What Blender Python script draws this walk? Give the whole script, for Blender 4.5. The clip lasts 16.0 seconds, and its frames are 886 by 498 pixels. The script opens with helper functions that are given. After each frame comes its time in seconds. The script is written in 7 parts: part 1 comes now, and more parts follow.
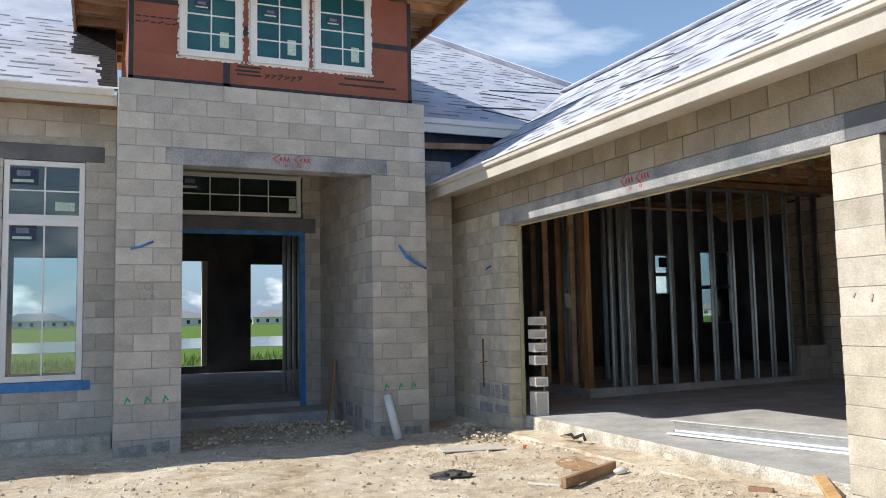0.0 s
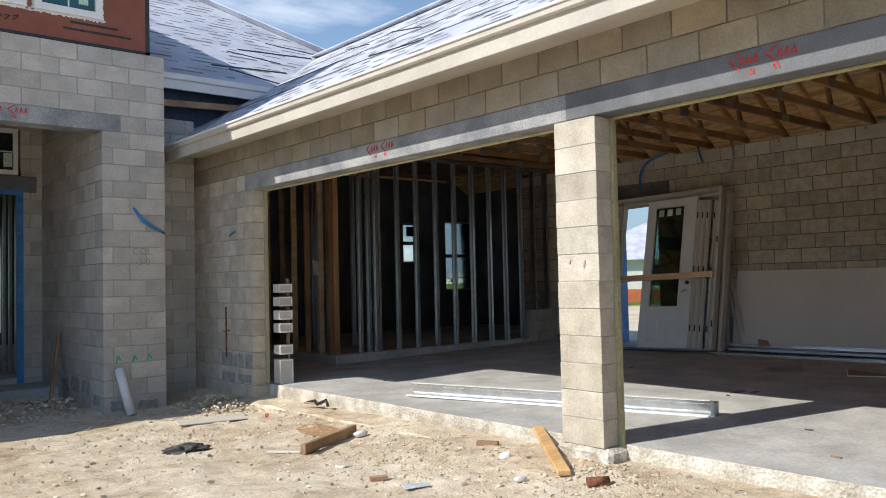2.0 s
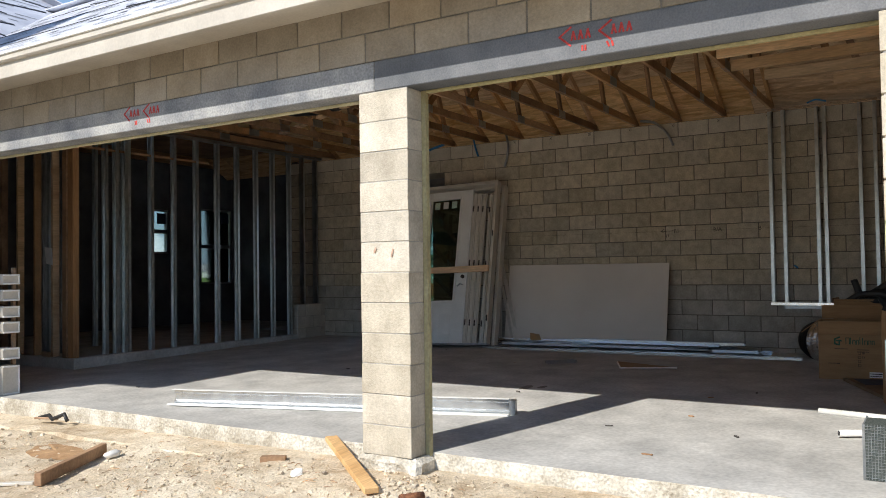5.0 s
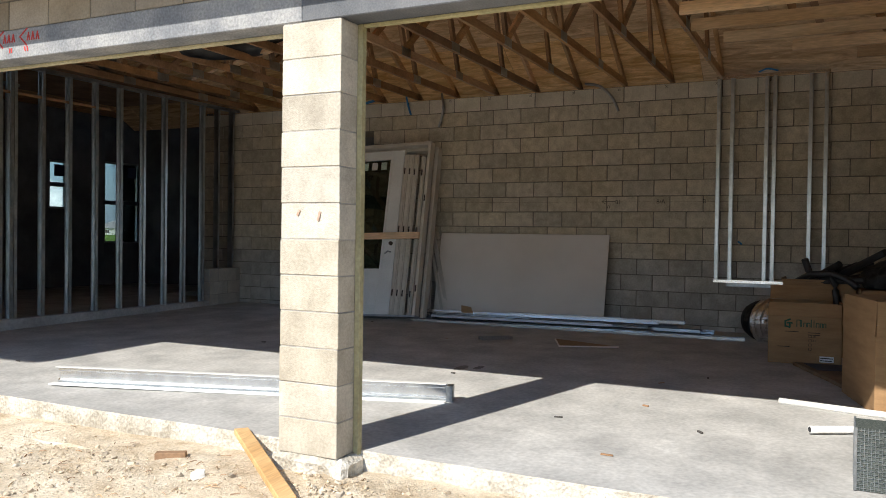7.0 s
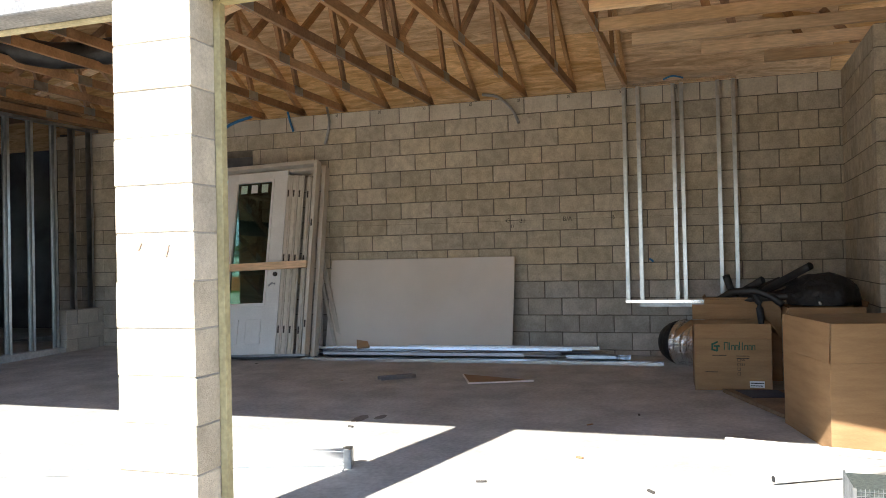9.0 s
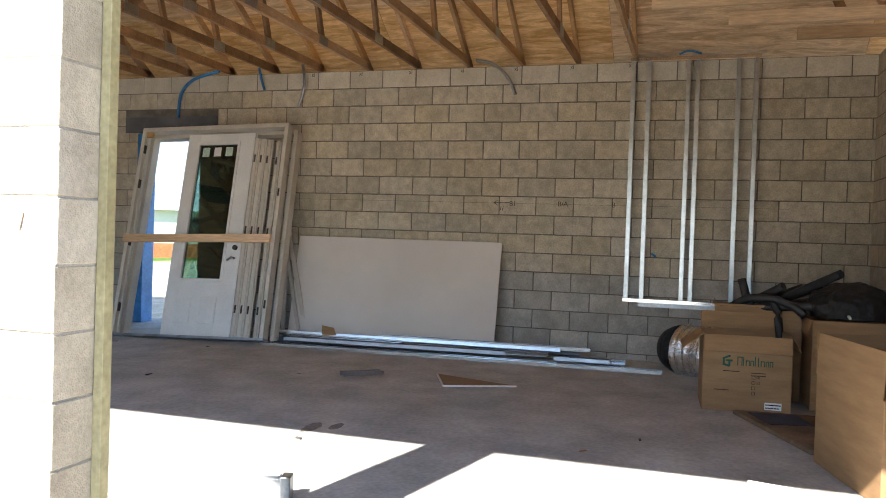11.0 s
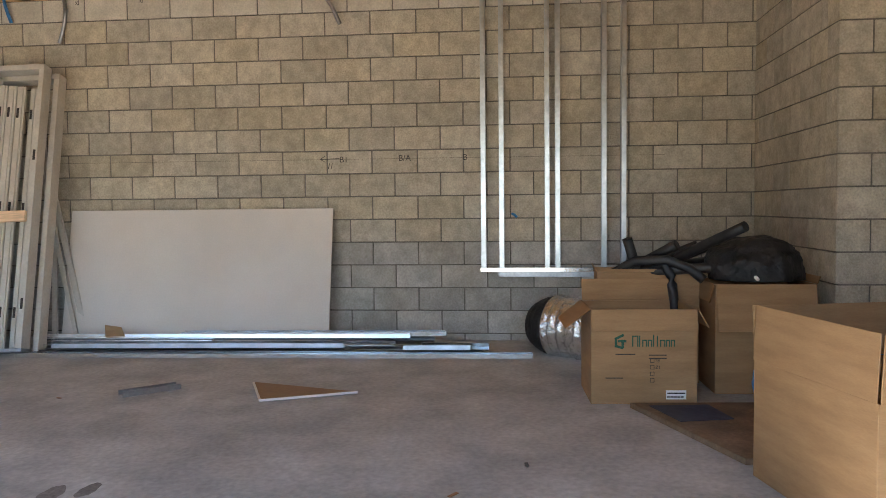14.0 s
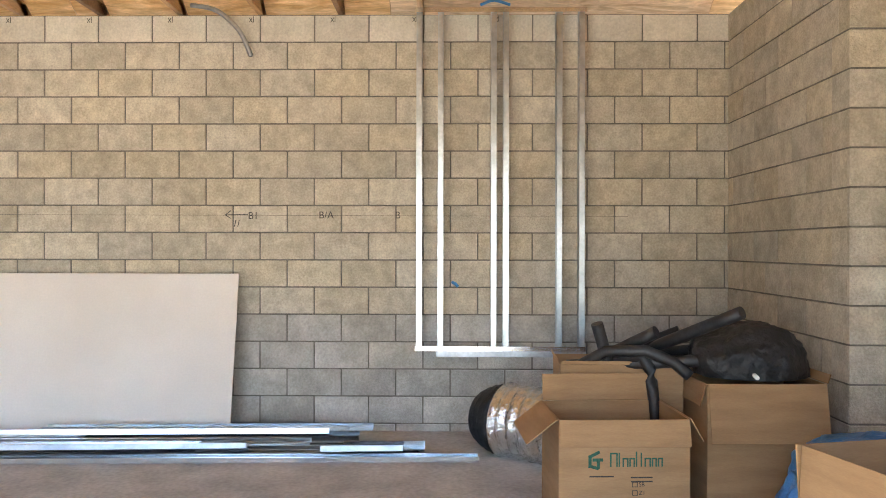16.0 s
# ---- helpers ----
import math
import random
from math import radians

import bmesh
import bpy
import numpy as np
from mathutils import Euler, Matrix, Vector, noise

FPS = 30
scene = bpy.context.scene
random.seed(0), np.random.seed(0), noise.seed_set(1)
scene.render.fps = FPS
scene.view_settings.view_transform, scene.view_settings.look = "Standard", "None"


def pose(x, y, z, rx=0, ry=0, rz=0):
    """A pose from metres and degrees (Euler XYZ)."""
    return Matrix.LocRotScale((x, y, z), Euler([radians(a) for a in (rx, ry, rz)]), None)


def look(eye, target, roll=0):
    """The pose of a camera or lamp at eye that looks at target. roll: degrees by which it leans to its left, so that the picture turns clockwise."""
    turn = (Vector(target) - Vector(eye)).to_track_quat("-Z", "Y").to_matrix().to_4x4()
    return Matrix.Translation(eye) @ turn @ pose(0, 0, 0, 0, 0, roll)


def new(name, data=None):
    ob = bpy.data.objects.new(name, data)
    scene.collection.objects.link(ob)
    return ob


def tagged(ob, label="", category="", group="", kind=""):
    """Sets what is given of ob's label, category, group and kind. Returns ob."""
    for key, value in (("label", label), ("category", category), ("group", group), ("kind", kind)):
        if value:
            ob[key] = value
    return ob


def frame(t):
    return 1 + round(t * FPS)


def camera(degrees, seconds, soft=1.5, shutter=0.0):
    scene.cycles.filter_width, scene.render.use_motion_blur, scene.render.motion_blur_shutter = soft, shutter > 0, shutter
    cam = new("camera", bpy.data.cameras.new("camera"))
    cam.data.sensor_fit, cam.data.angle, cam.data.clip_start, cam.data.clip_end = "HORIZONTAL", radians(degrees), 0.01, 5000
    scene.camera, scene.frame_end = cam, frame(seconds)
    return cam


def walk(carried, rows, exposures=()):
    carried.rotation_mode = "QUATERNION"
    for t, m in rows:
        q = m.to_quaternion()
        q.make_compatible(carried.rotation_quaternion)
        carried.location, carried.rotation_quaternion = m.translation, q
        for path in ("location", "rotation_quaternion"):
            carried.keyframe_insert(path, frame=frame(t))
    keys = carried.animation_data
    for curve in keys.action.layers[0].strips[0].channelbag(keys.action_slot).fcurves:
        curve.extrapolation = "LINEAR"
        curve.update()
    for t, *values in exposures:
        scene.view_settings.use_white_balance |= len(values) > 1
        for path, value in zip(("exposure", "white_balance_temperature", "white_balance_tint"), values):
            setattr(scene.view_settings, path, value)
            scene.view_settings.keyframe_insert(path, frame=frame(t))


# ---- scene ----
cam = camera(57.7, 16.0, 0.9)
PATH = [
    (0, (-0.009, 0.021, 1.401), (0.772, 1.855, 1.57), -1.1),
    (0.5, (0.045, 0.041, 1.381), (1.02, 1.781, 1.523), -0.8),
    (1, (0.072, 0.04, 1.375), (1.194, 1.691, 1.499), -0.7),
    (1.5, (0.095, 0.022, 1.376), (1.313, 1.605, 1.481), -1.1),
    (2, (0.102, 0.016, 1.378), (1.397, 1.538, 1.457), -1.3),
    (2.5, (0.108, 0.009, 1.352), (1.494, 1.45, 1.408), -1.0),
    (3, (0.156, 0.055, 1.318), (1.65, 1.384, 1.332), 0.5),
    (3.5, (0.231, 0.186, 1.293), (1.757, 1.478, 1.283), -0.3),
    (4, (0.376, 0.432, 1.333), (1.933, 1.687, 1.374), -0.7),
    (4.5, (0.424, 0.539, 1.351), (2.017, 1.746, 1.424), 0.9),
    (5, (0.427, 0.785, 1.353), (2.124, 1.842, 1.408), -0.8),
    (5.2, (0.46, 0.9, 1.375), (2.219, 1.851, 1.401), -2.0),
    (7.3, (1.181, 1.337, 1.379), (2.974, 2.222, 1.345), 0.8),
    (7.5, (1.264, 1.39, 1.388), (3.066, 2.259, 1.374), 0.2),
    (8, (1.487, 1.52, 1.411), (3.351, 2.243, 1.45), -0.7),
    (8.2, (1.584, 1.562, 1.411), (3.465, 2.242, 1.445), -0.7),
    (10.3, (2.505, 1.918, 1.439), (4.409, 2.531, 1.454), -1.2),
    (10.5, (2.612, 1.949, 1.441), (4.522, 2.541, 1.438), -0.3),
    (11, (2.87, 1.974, 1.474), (4.778, 2.572, 1.442), 1.9),
    (11.5, (3.074, 2.101, 1.448), (4.987, 2.685, 1.421), 1.5),
    (12, (3.299, 2.194, 1.446), (5.259, 2.586, 1.413), 0.5),
    (12.5, (3.526, 2.162, 1.413), (5.499, 2.488, 1.373), 2.1),
    (13, (3.872, 2.182, 1.462), (5.816, 2.65, 1.491), 3.5),
    (13.5, (4.18, 2.248, 1.42), (6.132, 2.676, 1.353), 1.2),
    (14, (4.429, 2.252, 1.424), (6.415, 2.466, 1.32), -0.6),
    (14.5, (4.793, 2.201, 1.457), (6.785, 2.376, 1.39), 1.4),
    (15, (5.04, 2.222, 1.479), (7.02, 2.508, 1.481), 1.5),
    (15.5, (5.327, 2.316, 1.521), (7.315, 2.54, 1.543), 0.1),
    (16, (5.489, 2.379, 1.614), (7.489, 2.41, 1.612), 0.1),
]
EXPOSURES = [(0, 0.2), (0.5, 0.04), (1.5, 0.12), (2.5, 0.1), (3, 0.24), (4, 0.18), (5.2, 0.28), (7.5, 0.66), (8, 1.02), (8.2, 1.15), (10.5, 1.8), (11.5, 1.85), (12, 2.0), (12.5, 2.28), (13, 2.2), (13.5, 2.48), (14, 2.3), (14.5, 2.3), (15, 2.7), (16, 3.2)]
walk(cam, [(t, look(eye, target, roll)) for t, eye, target, roll in PATH], EXPOSURES)

# ---- world and light ----
def build_world():
    w = bpy.data.worlds.new("sky")
    scene.world = w
    w.use_nodes = True
    nt = w.node_tree
    bg = nt.nodes["Background"]
    sky = nt.nodes.new("ShaderNodeTexSky")
    sky.sky_type = "NISHITA"
    sky.sun_disc = False
    sky.dust_density = 0.05
    sky.ozone_density = 1.6
    sky.sun_elevation = SUN_EL
    sky.sun_rotation = SUN_ROT
    co = nt.nodes.new("ShaderNodeTexCoord")
    mp = nt.nodes.new("ShaderNodeMapping")
    mp.inputs["Scale"].default_value = (1.0, 1.0, 3.2)
    no = nt.nodes.new("ShaderNodeTexNoise")
    no.inputs["Scale"].default_value = 2.6
    no.inputs["Detail"].default_value = 8
    no.inputs["Roughness"].default_value = 0.58
    no.inputs["Distortion"].default_value = 0.3
    ramp = nt.nodes.new("ShaderNodeValToRGB")
    ramp.color_ramp.elements[0].position = 0.55
    ramp.color_ramp.elements[1].position = 0.92
    mix = nt.nodes.new("ShaderNodeMix")
    mix.data_type = "RGBA"
    mix.inputs["B"].default_value = (9.5, 9.8, 10.2, 1)
    nt.links.new(co.outputs["Generated"], mp.inputs["Vector"])
    nt.links.new(mp.outputs["Vector"], no.inputs["Vector"])
    nt.links.new(no.outputs["Fac"], ramp.inputs["Fac"])
    # heaped white clouds standing low over the horizon
    mp2 = nt.nodes.new("ShaderNodeMapping")
    mp2.inputs["Scale"].default_value = (1.0, 1.0, 2.2)
    cu = nt.nodes.new("ShaderNodeTexNoise")
    cu.inputs["Scale"].default_value = 7.0
    cu.inputs["Detail"].default_value = 9
    cu.inputs["Roughness"].default_value = 0.55
    nt.links.new(co.outputs["Generated"], mp2.inputs["Vector"])
    nt.links.new(mp2.outputs["Vector"], cu.inputs["Vector"])
    cr = nt.nodes.new("ShaderNodeValToRGB")
    cr.color_ramp.elements[0].position = 0.54
    cr.color_ramp.elements[1].position = 0.66
    nt.links.new(cu.outputs["Fac"], cr.inputs["Fac"])
    most = nt.nodes.new("ShaderNodeMath")
    most.operation = "MAXIMUM"
    most.use_clamp = True
    nt.links.new(ramp.outputs["Color"], most.inputs[0])
    band = nt.nodes.new("ShaderNodeMath")
    band.operation = "MULTIPLY"
    nt.links.new(cr.outputs["Color"], band.inputs[0])
    nt.links.new(band.outputs[0], most.inputs[1])
    nt.links.new(most.outputs[0], mix.inputs["Factor"])
    # clear blue low over the horizon
    sep = nt.nodes.new("ShaderNodeSeparateXYZ")
    nt.links.new(co.outputs["Generated"], sep.inputs[0])
    low = nt.nodes.new("ShaderNodeMapRange")
    low.inputs["From Min"].default_value = 0.0
    low.inputs["From Max"].default_value = 0.26
    low.inputs["To Min"].default_value = 0.85
    low.inputs["To Max"].default_value = 0.0
    nt.links.new(sep.outputs["Z"], low.inputs["Value"])
    haze = nt.nodes.new("ShaderNodeMix")
    haze.data_type = "RGBA"
    haze.inputs["B"].default_value = (0.6, 1.45, 2.9, 1)
    nt.links.new(low.outputs["Result"], haze.inputs["Factor"])
    nt.links.new(low.outputs["Result"], band.inputs[1])
    nt.links.new(sky.outputs["Color"], haze.inputs["A"])
    nt.links.new(haze.outputs["Result"], mix.inputs["A"])
    nt.links.new(mix.outputs["Result"], bg.inputs["Color"])
    bg.inputs["Strength"].default_value = 0.15
    sun = new("sun", bpy.data.lights.new("sun", "SUN"))
    sun.data.energy = 4.7
    sun.data.angle = radians(0.53)
    sun.data.color = (1.0, 0.95, 0.87)
    sun.matrix_world = look(-10 * SUN_DIR, (0, 0, 0))


SUN_DIR = Vector((1.0, -0.245, -0.86)).normalized()
SUN_EL = math.asin(-SUN_DIR.z)
SUN_ROT = math.atan2(-SUN_DIR.x, -SUN_DIR.y)
build_world()


# ---- materials ----
def nodes_of(name, rough=0.8, metal=0.0):
    m = bpy.data.materials.new(name)
    m.use_nodes = True
    nt = m.node_tree
    b = nt.nodes["Principled BSDF"]
    b.inputs["Roughness"].default_value = rough
    b.inputs["Metallic"].default_value = metal
    return m, nt, b


def surface(name, c1, c2, scale=4.0, c3=None, fine=60.0, rough=0.85, metal=0.0, bump=0.3, dist=0.004, vary=0.0,
            stretch=(1, 1, 1), grain=0.25, spec=None, pits=0.0):
    """Two-scale procedural surface: broad stains between c1 and c2, fine grain, bump, and a tone per piece."""
    m, nt, b = nodes_of(name, rough, metal)
    N, L = nt.nodes.new, nt.links.new
    co = N("ShaderNodeTexCoord")
    mp = N("ShaderNodeMapping")
    mp.inputs["Scale"].default_value = stretch
    oi = N("ShaderNodeObjectInfo")
    ge = N("ShaderNodeNewGeometry")
    add = N("ShaderNodeMath")
    L(oi.outputs["Random"], add.inputs[0])
    L(ge.outputs["Random Per Island"], add.inputs[1])
    fr = N("ShaderNodeMath")
    fr.operation = "FRACT"
    L(add.outputs[0], fr.inputs[0])
    off = N("ShaderNodeVectorMath")
    off.operation = "ADD"
    L(co.outputs["Object"], off.inputs[0])
    sc = N("ShaderNodeVectorMath")
    sc.operation = "SCALE"
    sc.inputs[0].default_value = (17.0, 23.0, 31.0)
    L(fr.outputs[0], sc.inputs["Scale"])
    L(sc.outputs[0], off.inputs[1])
    L(off.outputs[0], mp.inputs["Vector"])
    n1 = N("ShaderNodeTexNoise")
    n1.inputs["Scale"].default_value = scale
    n1.inputs["Detail"].default_value = 6
    n1.inputs["Roughness"].default_value = 0.6
    L(mp.outputs[0], n1.inputs["Vector"])
    n2 = N("ShaderNodeTexNoise")
    n2.inputs["Scale"].default_value = fine
    n2.inputs["Detail"].default_value = 4
    L(mp.outputs[0], n2.inputs["Vector"])
    r = N("ShaderNodeValToRGB")
    e = r.color_ramp.elements
    e[0].position, e[0].color = 0.36, (*c1, 1)
    e[1].position, e[1].color = 0.64, (*c2, 1)
    if c3:
        k = e.new(0.74)
        k.color = (*c3, 1)
    L(n1.outputs["Fac"], r.inputs["Fac"])
    mg = N("ShaderNodeMapRange")
    mg.inputs["From Min"].default_value = 0.3
    mg.inputs["From Max"].default_value = 0.7
    mg.inputs["To Min"].default_value = 1 - grain
    mg.inputs["To Max"].default_value = 1 + grain
    L(n2.outputs["Fac"], mg.inputs["Value"])
    mv = N("ShaderNodeMapRange")
    mv.inputs["To Min"].default_value = 1 - vary
    mv.inputs["To Max"].default_value = 1 + vary
    L(fr.outputs[0], mv.inputs["Value"])
    mul = N("ShaderNodeMath")
    mul.operation = "MULTIPLY"
    L(mg.outputs[0], mul.inputs[0])
    L(mv.outputs[0], mul.inputs[1])
    col = N("ShaderNodeVectorMath")
    col.operation = "SCALE"
    L(r.outputs["Color"], col.inputs[0])
    L(mul.outputs[0], col.inputs["Scale"])
    out = col.outputs[0]
    if vary > 0.1:
        hs = N("ShaderNodeHueSaturation")
        k7 = N("ShaderNodeMath")
        k7.operation = "MULTIPLY"
        k7.inputs[1].default_value = 7.31
        L(fr.outputs[0], k7.inputs[0])
        f7 = N("ShaderNodeMath")
        f7.operation = "FRACT"
        L(k7.outputs[0], f7.inputs[0])
        ms = N("ShaderNodeMapRange")
        ms.inputs["To Min"].default_value = 0.84
        ms.inputs["To Max"].default_value = 1.14
        L(f7.outputs[0], ms.inputs["Value"])
        L(ms.outputs[0], hs.inputs["Saturation"])
        L(col.outputs[0], hs.inputs["Color"])
        out = hs.outputs[0]
    L(out, b.inputs["Base Color"])
    height = n2.outputs["Fac"]
    if pits:
        vo = N("ShaderNodeTexVoronoi")
        vo.inputs["Scale"].default_value = pits
        L(mp.outputs[0], vo.inputs["Vector"])
        mm = N("ShaderNodeMath")
        L(vo.outputs["Distance"], mm.inputs[0])
        L(n2.outputs["Fac"], mm.inputs[1])
        height = mm.outputs[0]
    bp = N("ShaderNodeBump")
    bp.inputs["Strength"].default_value = bump
    bp.inputs["Distance"].default_value = dist
    L(height, bp.inputs["Height"])
    L(bp.outputs[0], b.inputs["Normal"])
    if spec is not None:
        b.inputs["Specular IOR Level"].default_value = spec
    return m


def wood(name, dark, light, rough=0.75, vary=0.25, scale=3.0, stretch=(1, 1, 1)):
    return surface(name, dark, light, scale=scale, fine=45, rough=rough, bump=0.25, dist=0.002, vary=vary, stretch=stretch, grain=0.16)


CMU = surface("concrete_block", (0.435, 0.388, 0.31), (0.585, 0.53, 0.435), scale=4.5, fine=60, rough=0.95, bump=0.75, dist=0.0024, vary=0.15, grain=0.11, pits=150, spec=0.1)
CMU_BACK = surface("weathered_tan_block", (0.43, 0.38, 0.295), (0.575, 0.515, 0.405), scale=9, c3=(0.62, 0.56, 0.45), fine=70, rough=0.95, bump=0.8, dist=0.003, vary=0.14, grain=0.14, pits=120, spec=0.1)
CMU_PALE = surface("pale_top_block", (0.54, 0.495, 0.41), (0.66, 0.61, 0.52), scale=4, fine=60, rough=0.95, bump=0.75, dist=0.0024, vary=0.10, grain=0.11, pits=150, spec=0.1)
# Low courses: greyer block, also darkened for the weaker light down there.
CMU_LOW = surface("greyer_shaded_low_block", (0.36, 0.338, 0.295), (0.50, 0.47, 0.42), scale=5, fine=60, rough=0.95, bump=0.8, dist=0.003, vary=0.14, grain=0.13, pits=130, spec=0.1)
# Tan block of the header, its colour also lowered for the eave's shade.
CMU_TAN_SHADED = surface("tan_block_with_eave_shade", (0.30, 0.255, 0.195), (0.39, 0.335, 0.26), scale=3.0, fine=60, rough=0.95, bump=0.75, dist=0.0024, vary=0.15, grain=0.11, pits=150, spec=0.1)
CMU_GREY = surface("grey_concrete_block", (0.425, 0.40, 0.36), (0.54, 0.51, 0.455), scale=3.0, fine=60, rough=0.95, bump=0.75, dist=0.0024, vary=0.14, grain=0.11, pits=150, spec=0.1)
MORTAR_LIGHT = surface("pale_mortar", (0.33, 0.315, 0.285), (0.46, 0.44, 0.40), scale=6, fine=150, rough=0.97, bump=0.6, grain=0.2, spec=0.1)
MORTAR = surface("mortar", (0.145, 0.133, 0.115), (0.235, 0.217, 0.187), scale=6, fine=150, rough=0.97, bump=0.6, grain=0.2, spec=0.1)
LINTEL = surface("precast_concrete", (0.21, 0.22, 0.235), (0.39, 0.39, 0.385), scale=2.4, fine=60, rough=0.9, bump=0.4, grain=0.22, spec=0.15)
# Also colours inner house walls, darkened to stand for their shade.
LINTEL_AND_UNLIT = surface("damp_precast_and_unlit_block", (0.11, 0.118, 0.13), (0.19, 0.195, 0.205), scale=1.8, fine=90, rough=0.88, bump=0.3, grain=0.14, spec=0.15)
SLAB = surface("slab_concrete", (0.375, 0.37, 0.355), (0.54, 0.53, 0.505), scale=2.2, c3=(0.61, 0.595, 0.565), fine=34, rough=0.8, bump=0.18, dist=0.002, grain=0.13, spec=0.3)
RAW = surface("rough_concrete", (0.40, 0.36, 0.29), (0.66, 0.62, 0.54), scale=6, fine=60, rough=0.95, bump=0.9, dist=0.01, grain=0.2, pits=35, spec=0.1)
SANDY = surface("sandy_concrete", (0.40, 0.30, 0.19), (0.62, 0.53, 0.40), scale=5, fine=50, rough=0.97, bump=0.8, dist=0.008, grain=0.2, pits=40, spec=0.1)
RUST_SAND = surface("rust_stained_sand", (0.34, 0.20, 0.10), (0.44, 0.28, 0.15), scale=6, fine=60, rough=0.95, bump=0.4, grain=0.15)
STEEL = surface("galvanised_steel", (0.66, 0.69, 0.72), (0.84, 0.87, 0.90), scale=9, fine=40, rough=0.22, metal=1.0, bump=0.03, dist=0.001, vary=0.08, grain=0.05)
FRAME_STEEL = surface("frame_steel", (0.42, 0.45, 0.46), (0.58, 0.61, 0.62), scale=7, fine=40, rough=0.34, metal=1.0, bump=0.04, dist=0.001, vary=0.06, grain=0.06)
STEEL_DULL = surface("dull_galvanised_steel", (0.33, 0.35, 0.36), (0.48, 0.50, 0.52), scale=5, fine=40, rough=0.42, metal=1.0, bump=0.04, dist=0.001, vary=0.1, grain=0.06)
STUD_STEEL = surface("stud_steel", (0.36, 0.40, 0.42), (0.52, 0.56, 0.58), scale=7, fine=40, rough=0.30, metal=0.9, bump=0.03, dist=0.001, vary=0.1, grain=0.06)
POST_WOOD = wood("corner_post_wood", (0.30, 0.15, 0.06), (0.48, 0.26, 0.11), stretch=(3, 3, 0.25))
LUMBER = wood("lumber", (0.50, 0.31, 0.155), (0.74, 0.50, 0.28), stretch=(0.18, 1.6, 1.6))
TRUSS_WOOD = wood("truss_lumber", (0.42, 0.24, 0.115), (0.64, 0.41, 0.215), stretch=(0.3, 1.6, 1.6))
LUMBER_DARK = wood("weathered_and_shaded_lumber", (0.24, 0.135, 0.07), (0.42, 0.25, 0.135))
BUCK = wood("treated_lumber", (0.40, 0.355, 0.20), (0.52, 0.47, 0.28))
PLY_PANEL = surface("plywood_panel", (0.54, 0.32, 0.145), (0.88, 0.64, 0.37), scale=2.2, c3=(0.55, 0.32, 0.14), fine=14, rough=0.8, bump=0.15, vary=0.15, stretch=(4.5, 0.75, 4.5), grain=0.15)
# Darker copy of the deck plywood, for the shade behind the jack trusses.
PLY_HIP_SHADED = surface("hip_plywood_shaded", (0.44, 0.25, 0.115), (0.68, 0.44, 0.22), scale=2.4, c3=(0.42, 0.23, 0.10), fine=14, rough=0.8, bump=0.15, vary=0.15, stretch=(0.75, 4.5, 4.5), grain=0.15)
for grain_mat in (PLY_PANEL, PLY_HIP_SHADED):
    for nd in grain_mat.node_tree.nodes:
        if nd.type == "TEX_NOISE":
            nd.inputs["Distortion"].default_value = 1.4
# Paler lumber, for the bounced floor light on the jack trusses.
CHORD_LIT = wood("lit_chord_lumber", (0.60, 0.39, 0.195), (0.86, 0.62, 0.37), stretch=(1.6, 0.2, 1.6))
FASCIA = surface("painted_fascia", (0.47, 0.435, 0.38), (0.56, 0.525, 0.46), scale=2, fine=50, rough=0.6, bump=0.08, grain=0.06)
PLY = surface("plywood", (0.42, 0.24, 0.11), (0.78, 0.54, 0.32), scale=3.4, c3=(0.46, 0.25, 0.11), fine=24, rough=0.8, bump=0.2, vary=0.25, stretch=(1.0, 5.0, 1.0), grain=0.2)
WHITE = surface("white_paint", (0.74, 0.74, 0.72), (0.82, 0.82, 0.80), scale=3, fine=50, rough=0.45, bump=0.05, grain=0.04)
CREAM = surface("primed_trim", (0.54, 0.50, 0.435), (0.63, 0.59, 0.52), scale=3, fine=50, rough=0.6, bump=0.08, grain=0.06, vary=0.06)
BLACK = surface("black_plastic", (0.012, 0.012, 0.013), (0.03, 0.03, 0.032), scale=8, fine=60, rough=0.5, bump=0.3, grain=0.2)


# ---- building helpers ----
def mesh_of(name, bm, mat):
    me = bpy.data.meshes.new(name)
    bm.to_mesh(me)
    bm.free()
    for mt in (mat if isinstance(mat, (list, tuple)) else [mat]):
        me.materials.append(mt)
    return me


def part(name, bm, mat, parent=None, label=""):
    ob = new(name, mesh_of(name, bm, mat))
    if parent is not None:
        ob.parent = parent
    if label:
        ob["label"] = label
    return ob


def add_box(bm, x0, y0, z0, x1, y1, z1, chamfer=0.0, m=None):
    mat = Matrix.Translation(((x0 + x1) / 2, (y0 + y1) / 2, (z0 + z1) / 2)) @ Matrix.Diagonal((abs(x1 - x0), abs(y1 - y0), abs(z1 - z0), 1))
    r = bmesh.ops.create_cube(bm, size=1, matrix=mat)
    if chamfer:
        es = list({e for v in r["verts"] for e in v.link_edges})
        g = bmesh.ops.bevel(bm, geom=es, offset=chamfer, segments=1, affect="EDGES", profile=0.5)
        vs = list({v for f in g["faces"] for v in f.verts} | {v for v in r["verts"] if v.is_valid})
        island = set(vs)
        todo = list(vs)
        while todo:
            v = todo.pop()
            for e in v.link_edges:
                o = e.other_vert(v)
                if o not in island:
                    island.add(o)
                    todo.append(o)
        vs = list(island)
    else:
        vs = r["verts"]
    if m is not None:
        bmesh.ops.transform(bm, matrix=m, verts=vs)
    return vs


